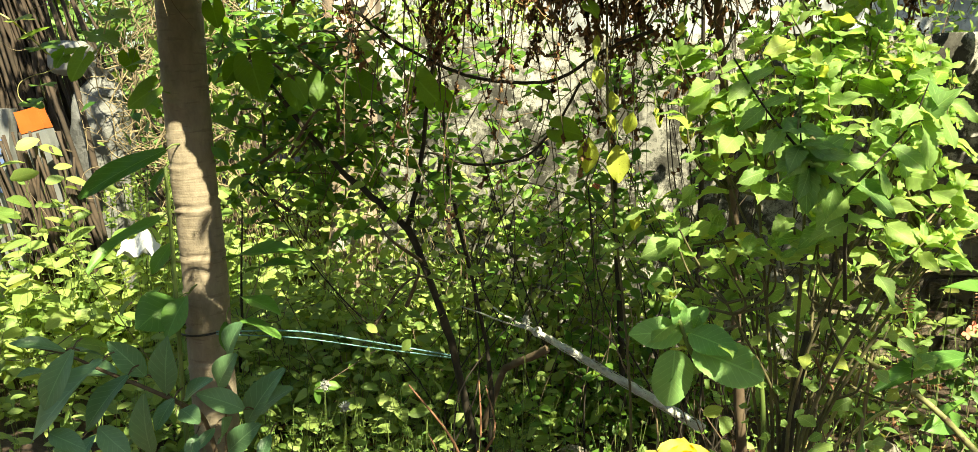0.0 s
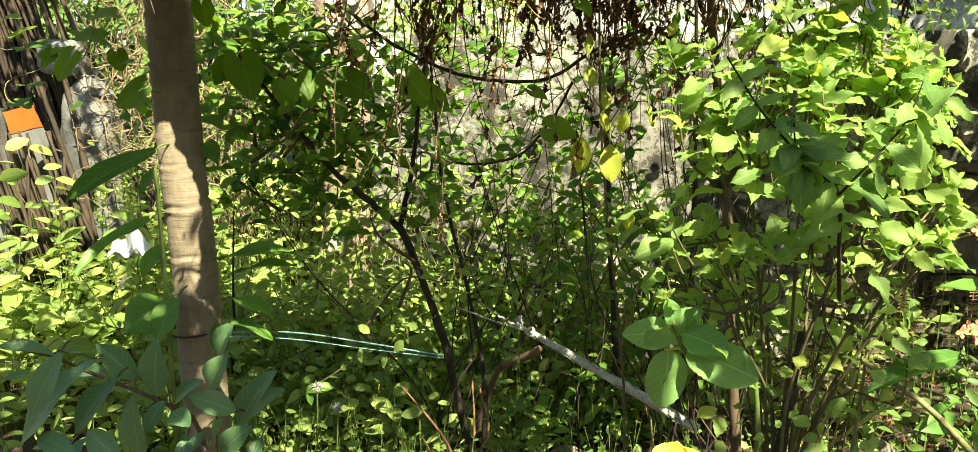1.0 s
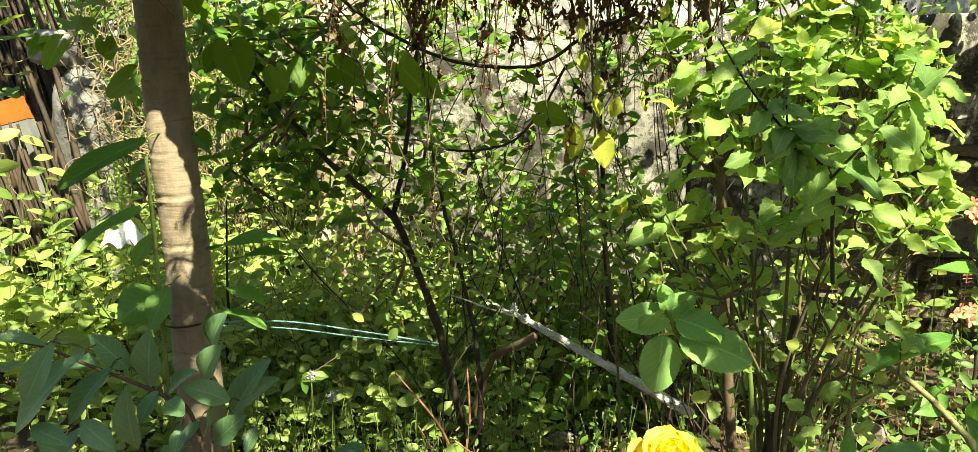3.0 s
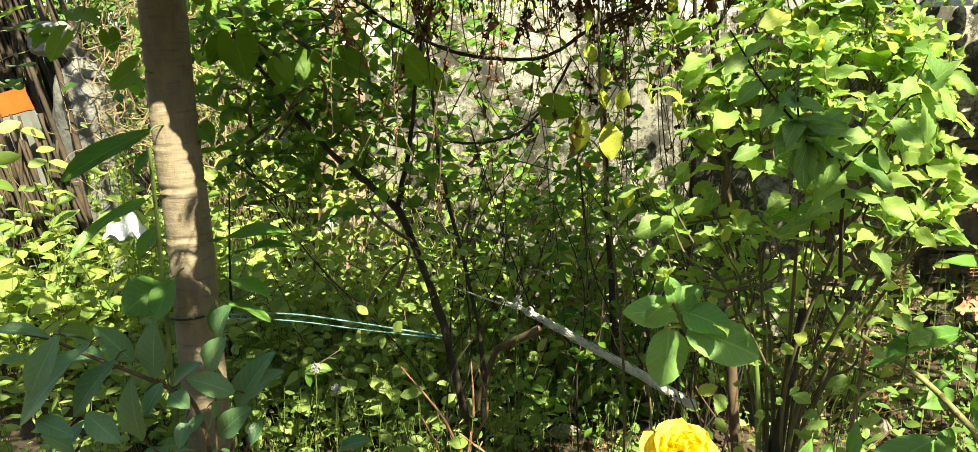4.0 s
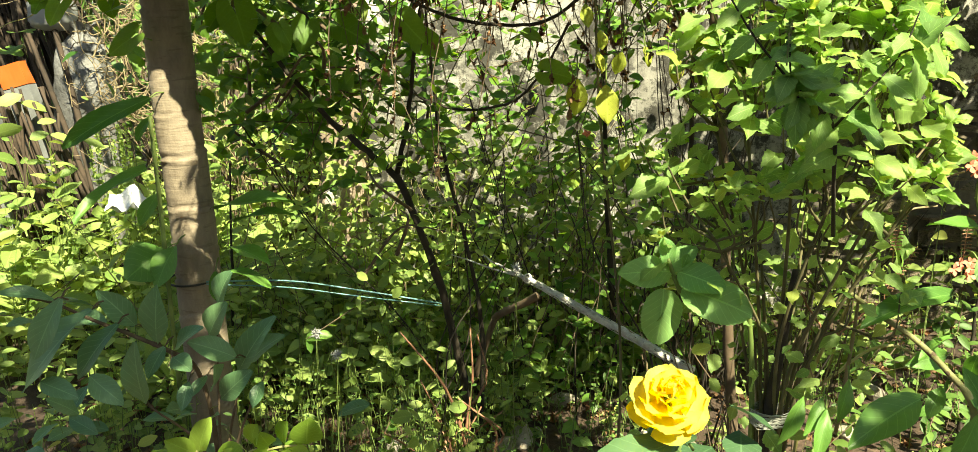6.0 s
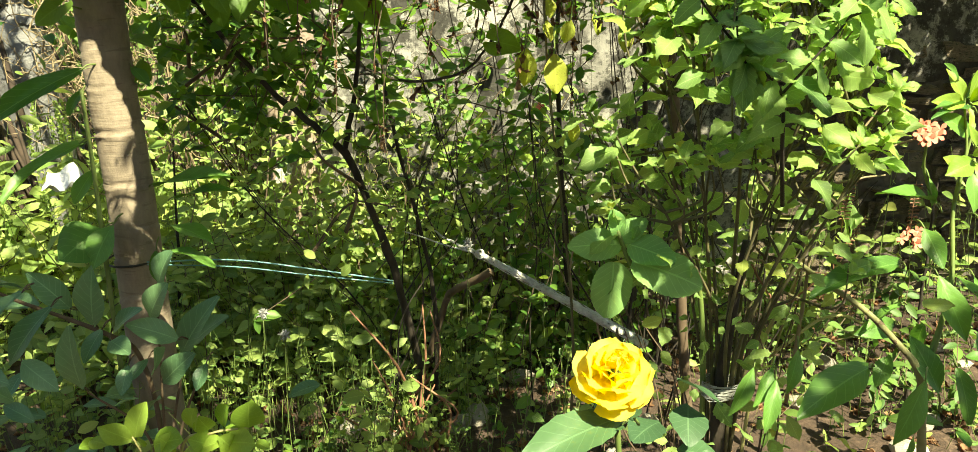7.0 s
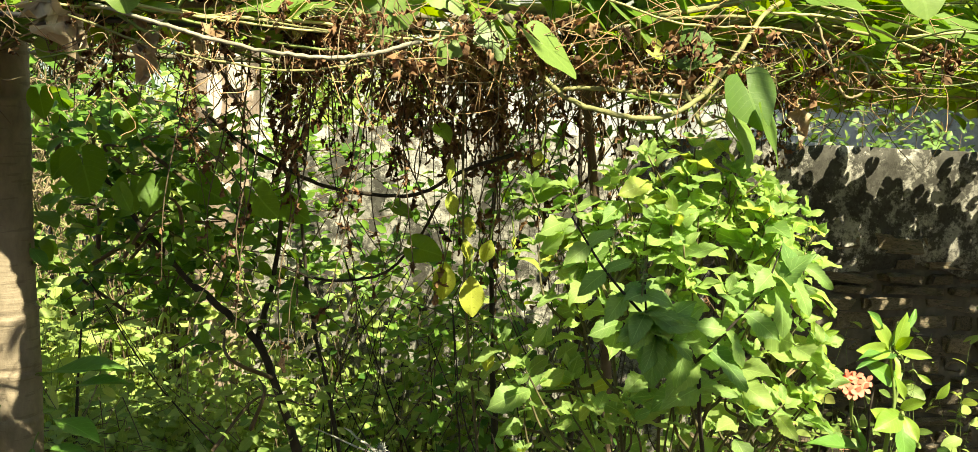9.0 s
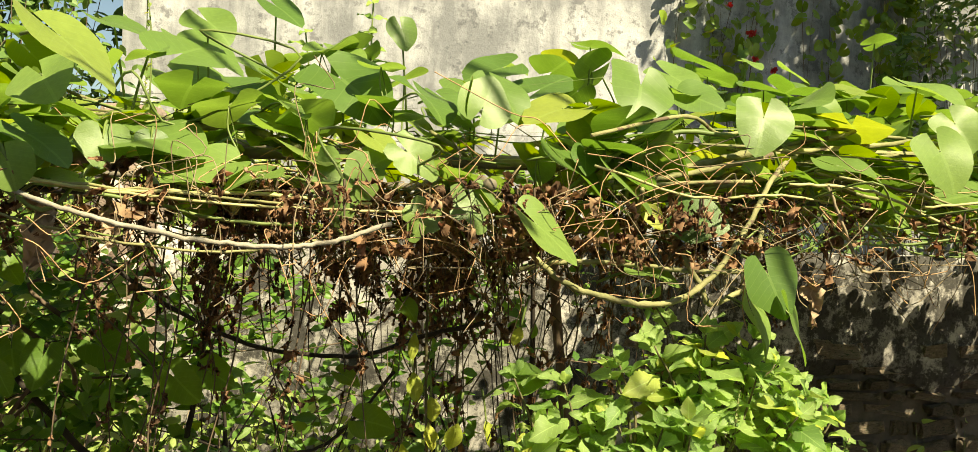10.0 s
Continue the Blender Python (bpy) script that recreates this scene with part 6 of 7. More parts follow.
    for n in range(26):
        b = Vector((rng.uniform(0.85, 1.4), rng.uniform(1.35, 1.75), rng.uniform(0.2, 0.75)))
        d = Vector((rng.gauss(0, 1), rng.gauss(-0.4, 0.7), rng.gauss(-0.2, 0.5))).normalized()
        leaf("jatropha_leaf", b, b + d * rng.uniform(0.05, 0.085), up_face(0.4) + Vector((0, -0.2, 0)), p, rng.uniform(0.9, 1.2))
    for c, count in (((0.88, 1.365, 1.095), 9), ((0.92, 1.43, 0.885), 5)):
        for n in range(count):
            a = n * 2.4
            o = Vector(c) + Vector((0.022 * math.cos(a) * (n / count + 0.3), 0.01 * math.sin(a), 0.012 * math.sin(a)))
            bloom = tube("floret", [o + Vector((0, 0.012, -0.012)), o + Vector((0, 0.005, -0.005)), o], [0.0014, 0.0018], "coral_petal", p, 6, 3, label="tubular coral floret")
            for k in range(4):
                g = 0.8 + k * 1.57 + n
                d = Vector((math.cos(g), -0.5, math.sin(g))).normalized()
                leaf("coral_petal", o, o + d * 0.013, (0, -1, 0.4), bloom, 1.0, "petal", "coral-pink petal")
    for b, e in (((0.786, 1.42, 0.885), (0.778, 1.415, 0.955)), ((0.795, 1.425, 0.89), (0.797, 1.42, 0.968))):
        leaf("bush_leaf", b, e, (0.5, -1, 0), p, 0.55, "bud", "pale green folded bud")


leaf_kind("coral_petal", "coral_petal", 2, shape="petal", width=0.36, rows=3, cols=1, fold=0.2, droop=0.2, wave=0.03)
leaf_kind("yellow_petal", "yellow_petal", 4, shape="petal", width=0.50, rows=6, cols=3, fold=-0.2, droop=-0.2, wave=0.13)
leaf_kind("red_petal", "red_petal", 2, shape="ellipse", width=0.4, rows=3, cols=1, fold=0.2, droop=0.2, wave=0.03)
leaf_kind("white_petal", "white_petal", 2, shape="lance", width=0.3, rows=4, cols=1, fold=0.2, droop=0.2, wave=0.03)
build_right_plant()
build_bed_spikes()


# ---- the rose ----
def build_rose():
    c = Vector((0.224, 0.786, 0.943))
    p = thing("rose_plant", (0.30, 0.80, 0.0), "garden rose with one full yellow bloom", "rose")
    tube("stem", [(0.30, 0.80, 0.0), (0.27, 0.81, 0.4), (0.24, 0.80, 0.75), (0.226, 0.79, 0.91)], [0.006, 0.004, 0.0028], "green_stem", p)
    ax = Vector((0.06, -0.52, 0.85)).normalized()
    bloom = tube("bloom", [c - ax * 0.016, c - ax * 0.008, c + ax * 0.004], [0.004, 0.008, 0.006], "green_stem", p, 10, 4, label="full yellow rose bloom on its green cup")
    x, y = ax.orthogonal().normalized(), None
    y = ax.cross(x)
    rings = ((4, 0.004, 0.017, 0.10), (5, 0.007, 0.020, 0.35), (6, 0.010, 0.024, 0.65), (7, 0.013, 0.029, 0.95), (7, 0.016, 0.035, 1.25), (6, 0.017, 0.040, 1.55), (5, 0.016, 0.039, 1.95))
    for r, (count, off, size, open_) in enumerate(rings):
        for k in range(count):
            a = 6.283 * (k + 0.5 * (r % 2)) / count + rng.gauss(0, 0.1)
            out = x * math.cos(a) + y * math.sin(a)
            o = open_ + rng.gauss(0, 0.1)
            d = (ax * math.cos(o) + out * math.sin(o)).normalized()
            inward = (ax * math.sin(o) - out * math.cos(o)).normalized()
            b = c + out * off * 0.35 + ax * (0.006 - 0.005 * r)
            leaf("yellow_petal", b, b + d * size, inward, bloom, rng.uniform(0.95, 1.25), "petal", "ruffled yellow petal")
    leaf_rows("rose_leaf", [(b, e, face, 0.62 * wide) for b, e, face, wide in ROSELEAF_a], p, "green_stem", 0.03)
    for n in range(13):
        b = Vector((rng.gauss(0.315, 0.03), rng.uniform(0.82, 0.92), rng.uniform(0.62, 0.90)))
        leaf("rose_leaf", b, b + Vector((rng.gauss(0, 1), rng.gauss(-0.3, 0.5), rng.gauss(0, 0.3))).normalized() * 0.06, up_face(0.3), p, 1.3)


build_rose()


# ---- the slender shrub in the middle ----
def build_shrub(name, base, forks, spread, leaves, size, kind, label, seed):
    r = random.Random(seed)
    p = thing(name, base, label, "shrub")
    lines, poses = [], []
    for pts, rad in forks:
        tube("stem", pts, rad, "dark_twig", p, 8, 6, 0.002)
    tips = [Vector(f[0][-1]) for f in forks] + [Vector(f[0][-2]) for f in forks]
    for n in range(leaves // 9):
        t = r.choice(tips)
        e = Vector((base[0] + r.gauss(0, spread[0]) + spread[3], base[1] + r.gauss(0, spread[1]), spread[4] + (spread[2] - spread[4]) * r.random()))
        if e.z > 1.6:
            continue
        s = t.lerp(e, 0.35) + Vector((0, 0, 0.05))
        q = spline([e + (s - e).normalized() * r.uniform(0.1, 0.25), e + Vector((r.gauss(0, 0.02), r.gauss(0, 0.02), 0.0)), e + Vector((r.gauss(0, 0.06), r.gauss(0, 0.06), r.gauss(0.04, 0.07)))], 5)
        lines.append((q, [0.0018, 0.0008]))
        for k in range(10):
            b = Vector(q[k % len(q)])
            d = Vector((r.gauss(0, 1), r.gauss(0, 1), r.gauss(0.15, 0.5))).normalized()
            poses.append(leaf_pose(b, b + d * r.uniform(*size), Vector((r.gauss(0.2, 0.5), r.gauss(-0.55, 0.5), 0.9)), r.uniform(0.85, 1.2)))
    tagged(tubes("twig_tangle", lines, "twig", p, 4), kind="stuff")
    foliage("crown", kind, poses, p)
    return p


build_shrub("privet", (-0.04, 2.25, 0.0),
    [([(-0.04, 2.25, 0.0), (-0.10, 2.18, 0.45), (-0.17, 2.15, 0.74), (-0.25, 2.15, 0.94), (-0.34, 2.14, 1.03), (-0.45, 2.13, 1.14), (-0.6, 2.1, 1.35)], [0.013, 0.011, 0.009, 0.005]),
     ([(-0.25, 2.15, 0.94), (-0.21, 2.15, 1.1), (-0.17, 2.1, 1.35), (-0.1, 2.1, 1.6)], [0.008, 0.003]),
     ([(-0.04, 2.25, 0.0), (-0.02, 2.2, 0.5), (-0.12, 2.2, 1.0), (-0.15, 2.1, 1.4)], [0.008, 0.003])],
    (0.23, 0.12, 1.5, -0.27, 0.92), 560, (0.030, 0.060), "privet_leaf", "slender shrub with small dark glossy leaves under the trellis", 3)
build_shrub("background_shrub", (0.45, 2.6, 0.0),
    [([(0.45, 2.6, 0.0), (0.42, 2.6, 0.5), (0.38, 2.6, 1.2), (0.4, 2.5, 1.6)], [0.012, 0.005]), ([(0.6, 2.5, 0.0), (0.65, 2.5, 0.6), (0.62, 2.4, 1.2), (0.58, 2.3, 1.6)], [0.012, 0.005])],
    (0.40, 0.22, 1.5, -0.15, 0.15), 1350, (0.03, 0.055), "privet_leaf", "shaded undergrowth shrub with dull leaves and bare stems", 4)
build_shrub("background_shrub", (-1.0, 2.75, 0.0),
    [([(-1.0, 2.75, 0.0), (-0.95, 2.75, 0.4), (-0.9, 2.7, 0.9)], [0.008, 0.003])],
    (0.42, 0.25, 0.6, 0.2, 0.1), 900, (0.025, 0.05), "weed_leaf", "soft-leaved undergrowth shrub behind the tree", 5)
build_shrub("background_shrub", (1.5, 2.3, 0.0),
    [([(1.5, 2.3, 0.0), (1.5, 2.3, 0.4), (1.5, 2.3, 0.8)], [0.008, 0.003])],
    (0.3, 0.25, 0.4, 0.0, 0.05), 420, (0.03, 0.06), "shade_leaf", "low shaded plant at the foot of the wall", 6)


def build_hedge(name, centre, radii, count, size, kind, label, seed, rooted=True):
    """A thicket: stems from the ground, leaves in ragged clumps with gaps."""
    r = random.Random(seed)
    p = thing(name, (centre[0], centre[1], 0), label, "thicket")
    lines, poses = [], []
    for n in range(count // 14):
        a, b = r.uniform(0, 6.283), r.uniform(-1, 1)
        k = math.sqrt(1 - b * b) * r.uniform(0.5, 1.0)
        c = Vector((centre[0] + radii[0] * k * math.cos(a), centre[1] + radii[1] * k * math.sin(a), max(0.1, centre[2] + radii[2] * b)))
        foot = Vector((centre[0] + 0.5 * (c.x - centre[0]) + r.gauss(0, 0.1), centre[1] + 0.4 * (c.y - centre[1]), 0 if rooted else c.z - 0.12))
        if n % 3 == 0:
            lines.append((spline([foot, foot.lerp(c, 0.5) + Vector((r.gauss(0, 0.08), r.gauss(0, 0.08), 0.05)), c], 5), [0.006, 0.002]))
        for q in range(14):
            o = c + Vector((r.gauss(0, 0.08), r.gauss(0, 0.08), r.gauss(0, 0.07)))
            d = Vector((r.gauss(0, 1), r.gauss(0, 1), r.gauss(-0.1, 0.6))).normalized()
            poses.append(leaf_pose(o, o + d * r.uniform(*size), Vector((r.gauss(0.2, 0.5), r.gauss(-0.6, 0.5), 0.9)), r.uniform(0.85, 1.2)))
    tagged(tubes("stem_tangle", lines, "twig", p, 4), kind="stuff")
    tagged(foliage("crown", kind, poses, p), kind="stuff")


build_hedge("leafy_shrub", (-0.45, 2.85, 0.2), (0.5, 0.3, 0.32), 700, (0.035, 0.065), "weed_leaf", "light green leafy shrub in dappled sun", 41)
build_hedge("leafy_shrub", (0.2, 2.8, 0.42), (0.4, 0.22, 0.45), 800, (0.03, 0.06), "weed_leaf", "low leafy shrub behind the leaning branch", 42)
build_hedge("leafy_shrub", (-1.15, 2.55, 0.2), (0.35, 0.3, 0.35), 500, (0.035, 0.065), "weed_leaf", "light green shrub beside the tree", 43)
build_hedge("leafy_shrub", (-0.60, 3.12, 0.55), (0.24, 0.08, 0.55), 420, (0.03, 0.06), "weed_leaf", "thin leafy shrub before the mud pier", 52)
build_hedge("leafy_shrub", (-0.15, 3.1, 0.5), (0.3, 0.08, 0.5), 300, (0.03, 0.06), "weed_leaf", "thin leafy shrub against the garden wall", 53)
build_hedge("leafy_shrub", (0.20, 2.98, 0.52), (0.44, 0.10, 0.46), 620, (0.03, 0.065), "weed_leaf", "thin-stemmed leafy shrub against the garden wall", 57)
build_hedge("leafy_shrub", (0.55, 2.72, 0.45), (0.34, 0.14, 0.42), 520, (0.035, 0.075), "privet_leaf", "dark leafy shrub behind the bright bush", 58)
build_hedge("privet", (-0.72, 2.4, 1.30), (0.34, 0.12, 0.25), 420, (0.04, 0.07), "privet_leaf", "dark glossy shrub top beside the tree", 46, False)
build_hedge("privet", (-0.35, 2.35, 1.25), (0.22, 0.10, 0.18), 130, (0.03, 0.055), "privet_leaf", "dark glossy shrub top under the trellis", 47, False)
build_hedge("privet", (-0.48, 2.2, 1.36), (0.30, 0.10, 0.16), 260, (0.03, 0.06), "privet_leaf", "dark glossy shrub top hanging under the trellis", 54, False)
build_hedge("young_shoots", (-0.42, 2.12, 1.18), (0.36, 0.10, 0.30), 180, (0.022, 0.042), "weed_leaf", "young light green shoots on the dark shrub", 55, False)
build_hedge("young_shoots", (-0.22, 2.05, 0.80), (0.16, 0.08, 0.12), 90, (0.022, 0.042), "weed_leaf", "young light green shoots low on the shrub", 56, False)
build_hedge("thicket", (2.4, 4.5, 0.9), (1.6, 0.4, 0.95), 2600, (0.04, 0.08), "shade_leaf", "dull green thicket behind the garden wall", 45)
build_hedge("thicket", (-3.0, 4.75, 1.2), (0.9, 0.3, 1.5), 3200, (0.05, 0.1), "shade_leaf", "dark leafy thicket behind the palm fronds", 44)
build_hedge("thicket", (-1.15, 4.3, 0.8), (0.7, 0.5, 0.9), 2600, (0.03, 0.06), "weed_leaf", "dappled thicket of thin stems and small leaves", 31)
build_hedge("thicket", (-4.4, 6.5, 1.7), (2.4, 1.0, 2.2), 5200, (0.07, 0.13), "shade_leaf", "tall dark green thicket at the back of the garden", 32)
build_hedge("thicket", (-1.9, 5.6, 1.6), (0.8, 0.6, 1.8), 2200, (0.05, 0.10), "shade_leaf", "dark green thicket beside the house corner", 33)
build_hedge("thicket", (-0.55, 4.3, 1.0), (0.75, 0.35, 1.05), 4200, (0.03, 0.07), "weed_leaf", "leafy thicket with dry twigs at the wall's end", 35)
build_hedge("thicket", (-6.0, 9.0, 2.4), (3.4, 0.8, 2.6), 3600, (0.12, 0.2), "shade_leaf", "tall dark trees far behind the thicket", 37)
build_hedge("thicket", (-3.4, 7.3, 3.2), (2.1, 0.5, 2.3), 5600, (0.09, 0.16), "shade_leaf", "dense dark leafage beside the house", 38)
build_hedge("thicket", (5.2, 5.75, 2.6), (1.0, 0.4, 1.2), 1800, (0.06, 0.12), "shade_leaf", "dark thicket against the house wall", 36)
build_hedge("thicket", (-0.2, 5.0, 1.2), (0.6, 0.5, 1.1), 2200, (0.04, 0.08), "weed_leaf", "thin leafy thicket behind the wall's end", 34)


def build_shade_tree():
    # tree out of view, added so that its crown shades the house wall
    tree = thing("tree", (5.4, 4.1, 0), "tall leafy tree, added unseen beyond the garden wall to shade the house", "tree")
    tube("trunk", [(5.4, 4.1, 0), (5.38, 4.08, 2.0), (5.3, 4.0, 4.2), (5.2, 3.95, 6.0)], [0.14, 0.11, 0.06], "bark", tree, 12)
    r = random.Random(61)
    poses = []
    for n in range(210):
        d = Vector((r.gauss(0, 1), r.gauss(0, 1), r.gauss(0, 1))).normalized() * r.uniform(0.55, 1.0)
        c = Vector((5.15 + 1.35 * d.x, 3.95 + 0.6 * d.y, 5.8 + 1.9 * d.z))
        if n % 8 == 0:
            tube("limb", [(5.25, 3.98, min(c.z - 0.3, 5.6)), Vector((5.22, 3.97, c.z - 0.1)).lerp(c, 0.5), c], [0.03, 0.012], "bark", tree, 6)
        for q in range(14):
            o = c + Vector((r.gauss(0, 0.16), r.gauss(0, 0.12), r.gauss(0, 0.14)))
            e = Vector((r.gauss(0, 1), r.gauss(0, 1), r.gauss(-0.3, 0.6))).normalized()
            poses.append(leaf_pose(o, o + e * r.uniform(0.10, 0.17), Vector((r.gauss(0, 0.5), r.gauss(-0.2, 0.5), 1.0)), 1.1))
    foliage("crown", "crown_leaf", poses, tree)


build_shade_tree()


# ---- low growth ----
def weed_patch(name, region, count, height, size, kind, label, seed, clump=7):
    r = random.Random(seed)
    x0, x1, y0, y1 = region
    poses, lines = [], []
    for n in range(count):
        x, y = r.uniform(x0, x1), r.uniform(y0, y1)
        h = r.uniform(*height)
        g = ground_height(x, y)
        top = Vector((x + r.gauss(0, 0.2 * h), y + r.gauss(0, 0.2 * h), g + h))
        lines.append((spline([(x, y, g - 0.01), Vector((x, y, g)).lerp(top, 0.5) + Vector((r.gauss(0, 0.01), r.gauss(0, 0.01), 0)), top], 3), [0.0015, 0.0008]))
        many = r.randint(3, clump + 2)
        narrow = r.choice((0.5, 0.75, 1.0, 1.1))
        for k in range(many):
            s = 1 - (k / many) * 0.8 + r.gauss(0, 0.06)
            b = Vector((x, y, g)).lerp(top, s)
            a = k * 2.2 + r.random()
            d = Vector((math.cos(a), math.sin(a), r.uniform(-0.4, 0.6))).normalized()
            poses.append(leaf_pose(b, b + d * (size[0] * 0.5 + (size[1] * 1.25 - size[0] * 0.5) * r.random() ** 1.4), Vector((r.gauss(0.2, 0.6), r.gauss(-0.7, 0.6), 0.8)), narrow * r.uniform(0.8, 1.2)))
    w = thing(name, ((x0 + x1) / 2, (y0 + y1) / 2, 0), label, "weeds", kind="stuff")
    tagged(tubes("stem_tangle", lines, "green_stem", w, 4), kind="stuff")
    tagged(foliage("leafage", kind, poses, w), kind="stuff")


weed_patch("bed_plants", (-2.7, -1.15, 2.9, 3.45), 190, (0.3, 0.95), (0.055, 0.10), "weed_leaf", "tall sunlit herbs with soft pale green leaves", 28, 9)
weed_patch("sunny_weeds", (-3.9, -0.5, 2.7, 5.2), 1250, (0.10, 0.5), (0.045, 0.10), "weed_leaf", "sunlit low leafy weeds covering the bed", 21)
weed_patch("tall_weeds", (-1.05, -0.15, 3.05, 3.28), 90, (0.3, 0.85), (0.03, 0.06), "weed_leaf", "tall thin weeds before the mud pier", 51, 12)
weed_patch("undergrowth", (0.15, 1.5, 2.55, 3.3), 120, (0.05, 0.32), (0.03, 0.06), "weed_leaf", "patchy leafy weeds on bare soil", 26)
weed_patch("undergrowth", (-1.3, 0.2, 2.3, 3.3), 360, (0.08, 0.44), (0.03, 0.07), "weed_leaf", "low leafy undergrowth on bare soil", 22)
weed_patch("soil_weeds", (0.15, 1.7, 1.7, 2.55), 34, (0.03, 0.12), (0.02, 0.045), "weed_leaf", "few small weeds on bare soil", 27, 5)
weed_patch("near_weeds", (-1.6, 0.1, 1.8, 2.3), 170, (0.08, 0.40), (0.02, 0.05), "weed_leaf", "shaded leafy weeds about the tree", 23)
weed_patch("feathery_weeds", (-1.0, 0.5, 1.75, 2.5), 240, (0.1, 0.40), (0.008, 0.02), "shade_leaf", "fine feathery weeds among the larger leaves", 29, 16)
weed_patch("feathery_weeds", (-0.2, 1.9, 2.0, 3.0), 190, (0.05, 0.3), (0.008, 0.024), "shade_leaf", "sparse fine weeds on the soil", 30, 12)
weed_patch("wall_weeds", (-0.6, 2.6, 2.8, 3.3), 220, (0.15, 0.8), (0.035, 0.07), "weed_leaf", "weeds along the foot of the wall", 24)


def build_dry_stalks():
    """Pale dead stalks that stand and lean among the weeds behind the tree."""
    w = thing("dry_stalks", (-0.6, 2.95, 0), "tangle of pale dry stalks leaning behind the tree", "stalks")
    lines = []
    for n in range(70):
        x, y = rng.uniform(-1.25, 0.35), rng.uniform(2.65, 3.3)
        b = Vector((x, y, ground_height(x, y)))
        e = Vector((x + rng.gauss(0, 0.4), y + rng.gauss(0, 0.1), rng.uniform(0.3, 1.1)))
        s = 0.0 if n % 3 else rng.uniform(0.2, 0.6)
        q = [b.lerp(e, s + (1 - s) * k / 4) + Vector((rng.gauss(0, 0.03), rng.gauss(0, 0.02), rng.gauss(0, 0.02))) for k in range(5)]
        lines.append((spline(q, 3), [rng.uniform(0.0015, 0.0032), 0.001]))
    each_tube("stalk", lines, "pale_twig", w, 4)


build_dry_stalks()


def build_stems():
    lines = []
    for n in range(34):
        x, y = rng.uniform(-0.3, 1.0), rng.uniform(1.9, 3.1)
        z = rng.uniform(0.7, 1.7)
        b = Vector((x, y, ground_height(x, y)))
        e = Vector((x + rng.gauss(0, 0.3), y + rng.gauss(0, 0.12), z))
        lines.append((spline([b, b.lerp(e, 0.35) + Vector((rng.gauss(0, 0.06), 0, 0)), b.lerp(e, 0.7) + Vector((rng.gauss(0, 0.06), 0, 0)), e], 5), [0.0035, 0.0014]))
    w = thing("bare_shrub", (0.3, 2.5, 0), "tangle of thin bare stems under the trellis", "stems")
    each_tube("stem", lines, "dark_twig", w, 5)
    lines = []
    for n in range(14):
        b = Vector((-0.02 + rng.gauss(0, 0.04), 2.02 + rng.gauss(0, 0.04), 0))
        e = b + Vector((rng.gauss(-0.1, 0.09), rng.gauss(0, 0.07), rng.uniform(0.2, 0.6)))
        lines.append((spline([b, b.lerp(e, 0.35) + Vector((rng.gauss(0, 0.04), 0, 0)), b.lerp(e, 0.7) + Vector((rng.gauss(0, 0.04), 0, 0)), e], 4), [rng.uniform(0.003, 0.008), 0.002]))
    w = thing("dry_canes", (0, 2.2, 0), "pale dry canes at the foot of the shrub", "stems")
    each_tube("cane", lines, "red_twig", w, 6)


build_stems()


# ---- loose things ----
def build_rope():
    p = thing("rope", (-0.76, 2.0, 0.70), "pale blue plastic cord tied from tree to shrub", "rope")
    tube("strand", [(-0.745, 1.985, 0.697), (-0.54, 2.03, 0.683), (-0.35, 2.07, 0.64), (-0.13, 2.11, 0.585)], [0.0022], "rope", p, 6, 6)
    tube("strand", [(-0.745, 1.985, 0.690), (-0.54, 2.03, 0.664), (-0.35, 2.07, 0.622), (-0.13, 2.11, 0.578)], [0.0017], "rope", p, 6, 6)
    loop = [(-0.80 + 0.064 * math.cos(a), 2.035 + 0.064 * math.sin(a), 0.693 + 0.004 * math.sin(a)) for a in np.linspace(0, 6.283, 24)]
    tube("loop", loop, [0.003], "pipe", p, 6, 0)


build_rope()


def build_dry_twig():
    p = thing("dry_twig", (0.42, 1.88, 0.3), "bare branched reddish-brown twig among the weeds", "twig")
    for pts in ([(0.44, 1.88, 0.0), (0.42, 1.87, 0.3), (0.40, 1.86, 0.54), (0.34, 1.9, 0.605), (0.305, 1.9, 0.69), (0.28, 1.9, 0.755)], [(0.34, 1.9, 0.605), (0.335, 1.9, 0.69), (0.345, 1.9, 0.75), (0.335, 1.9, 0.80)], [(0.305, 1.9, 0.69), (0.27, 1.91, 0.72), (0.24, 1.92, 0.735)], [(0.40, 1.86, 0.54), (0.44, 1.87, 0.62), (0.45, 1.88, 0.70)]):
        tube("sprig", pts, [0.0032, 0.0014], "pale_twig", p, 6, 5, 0.001)


build_dry_twig()


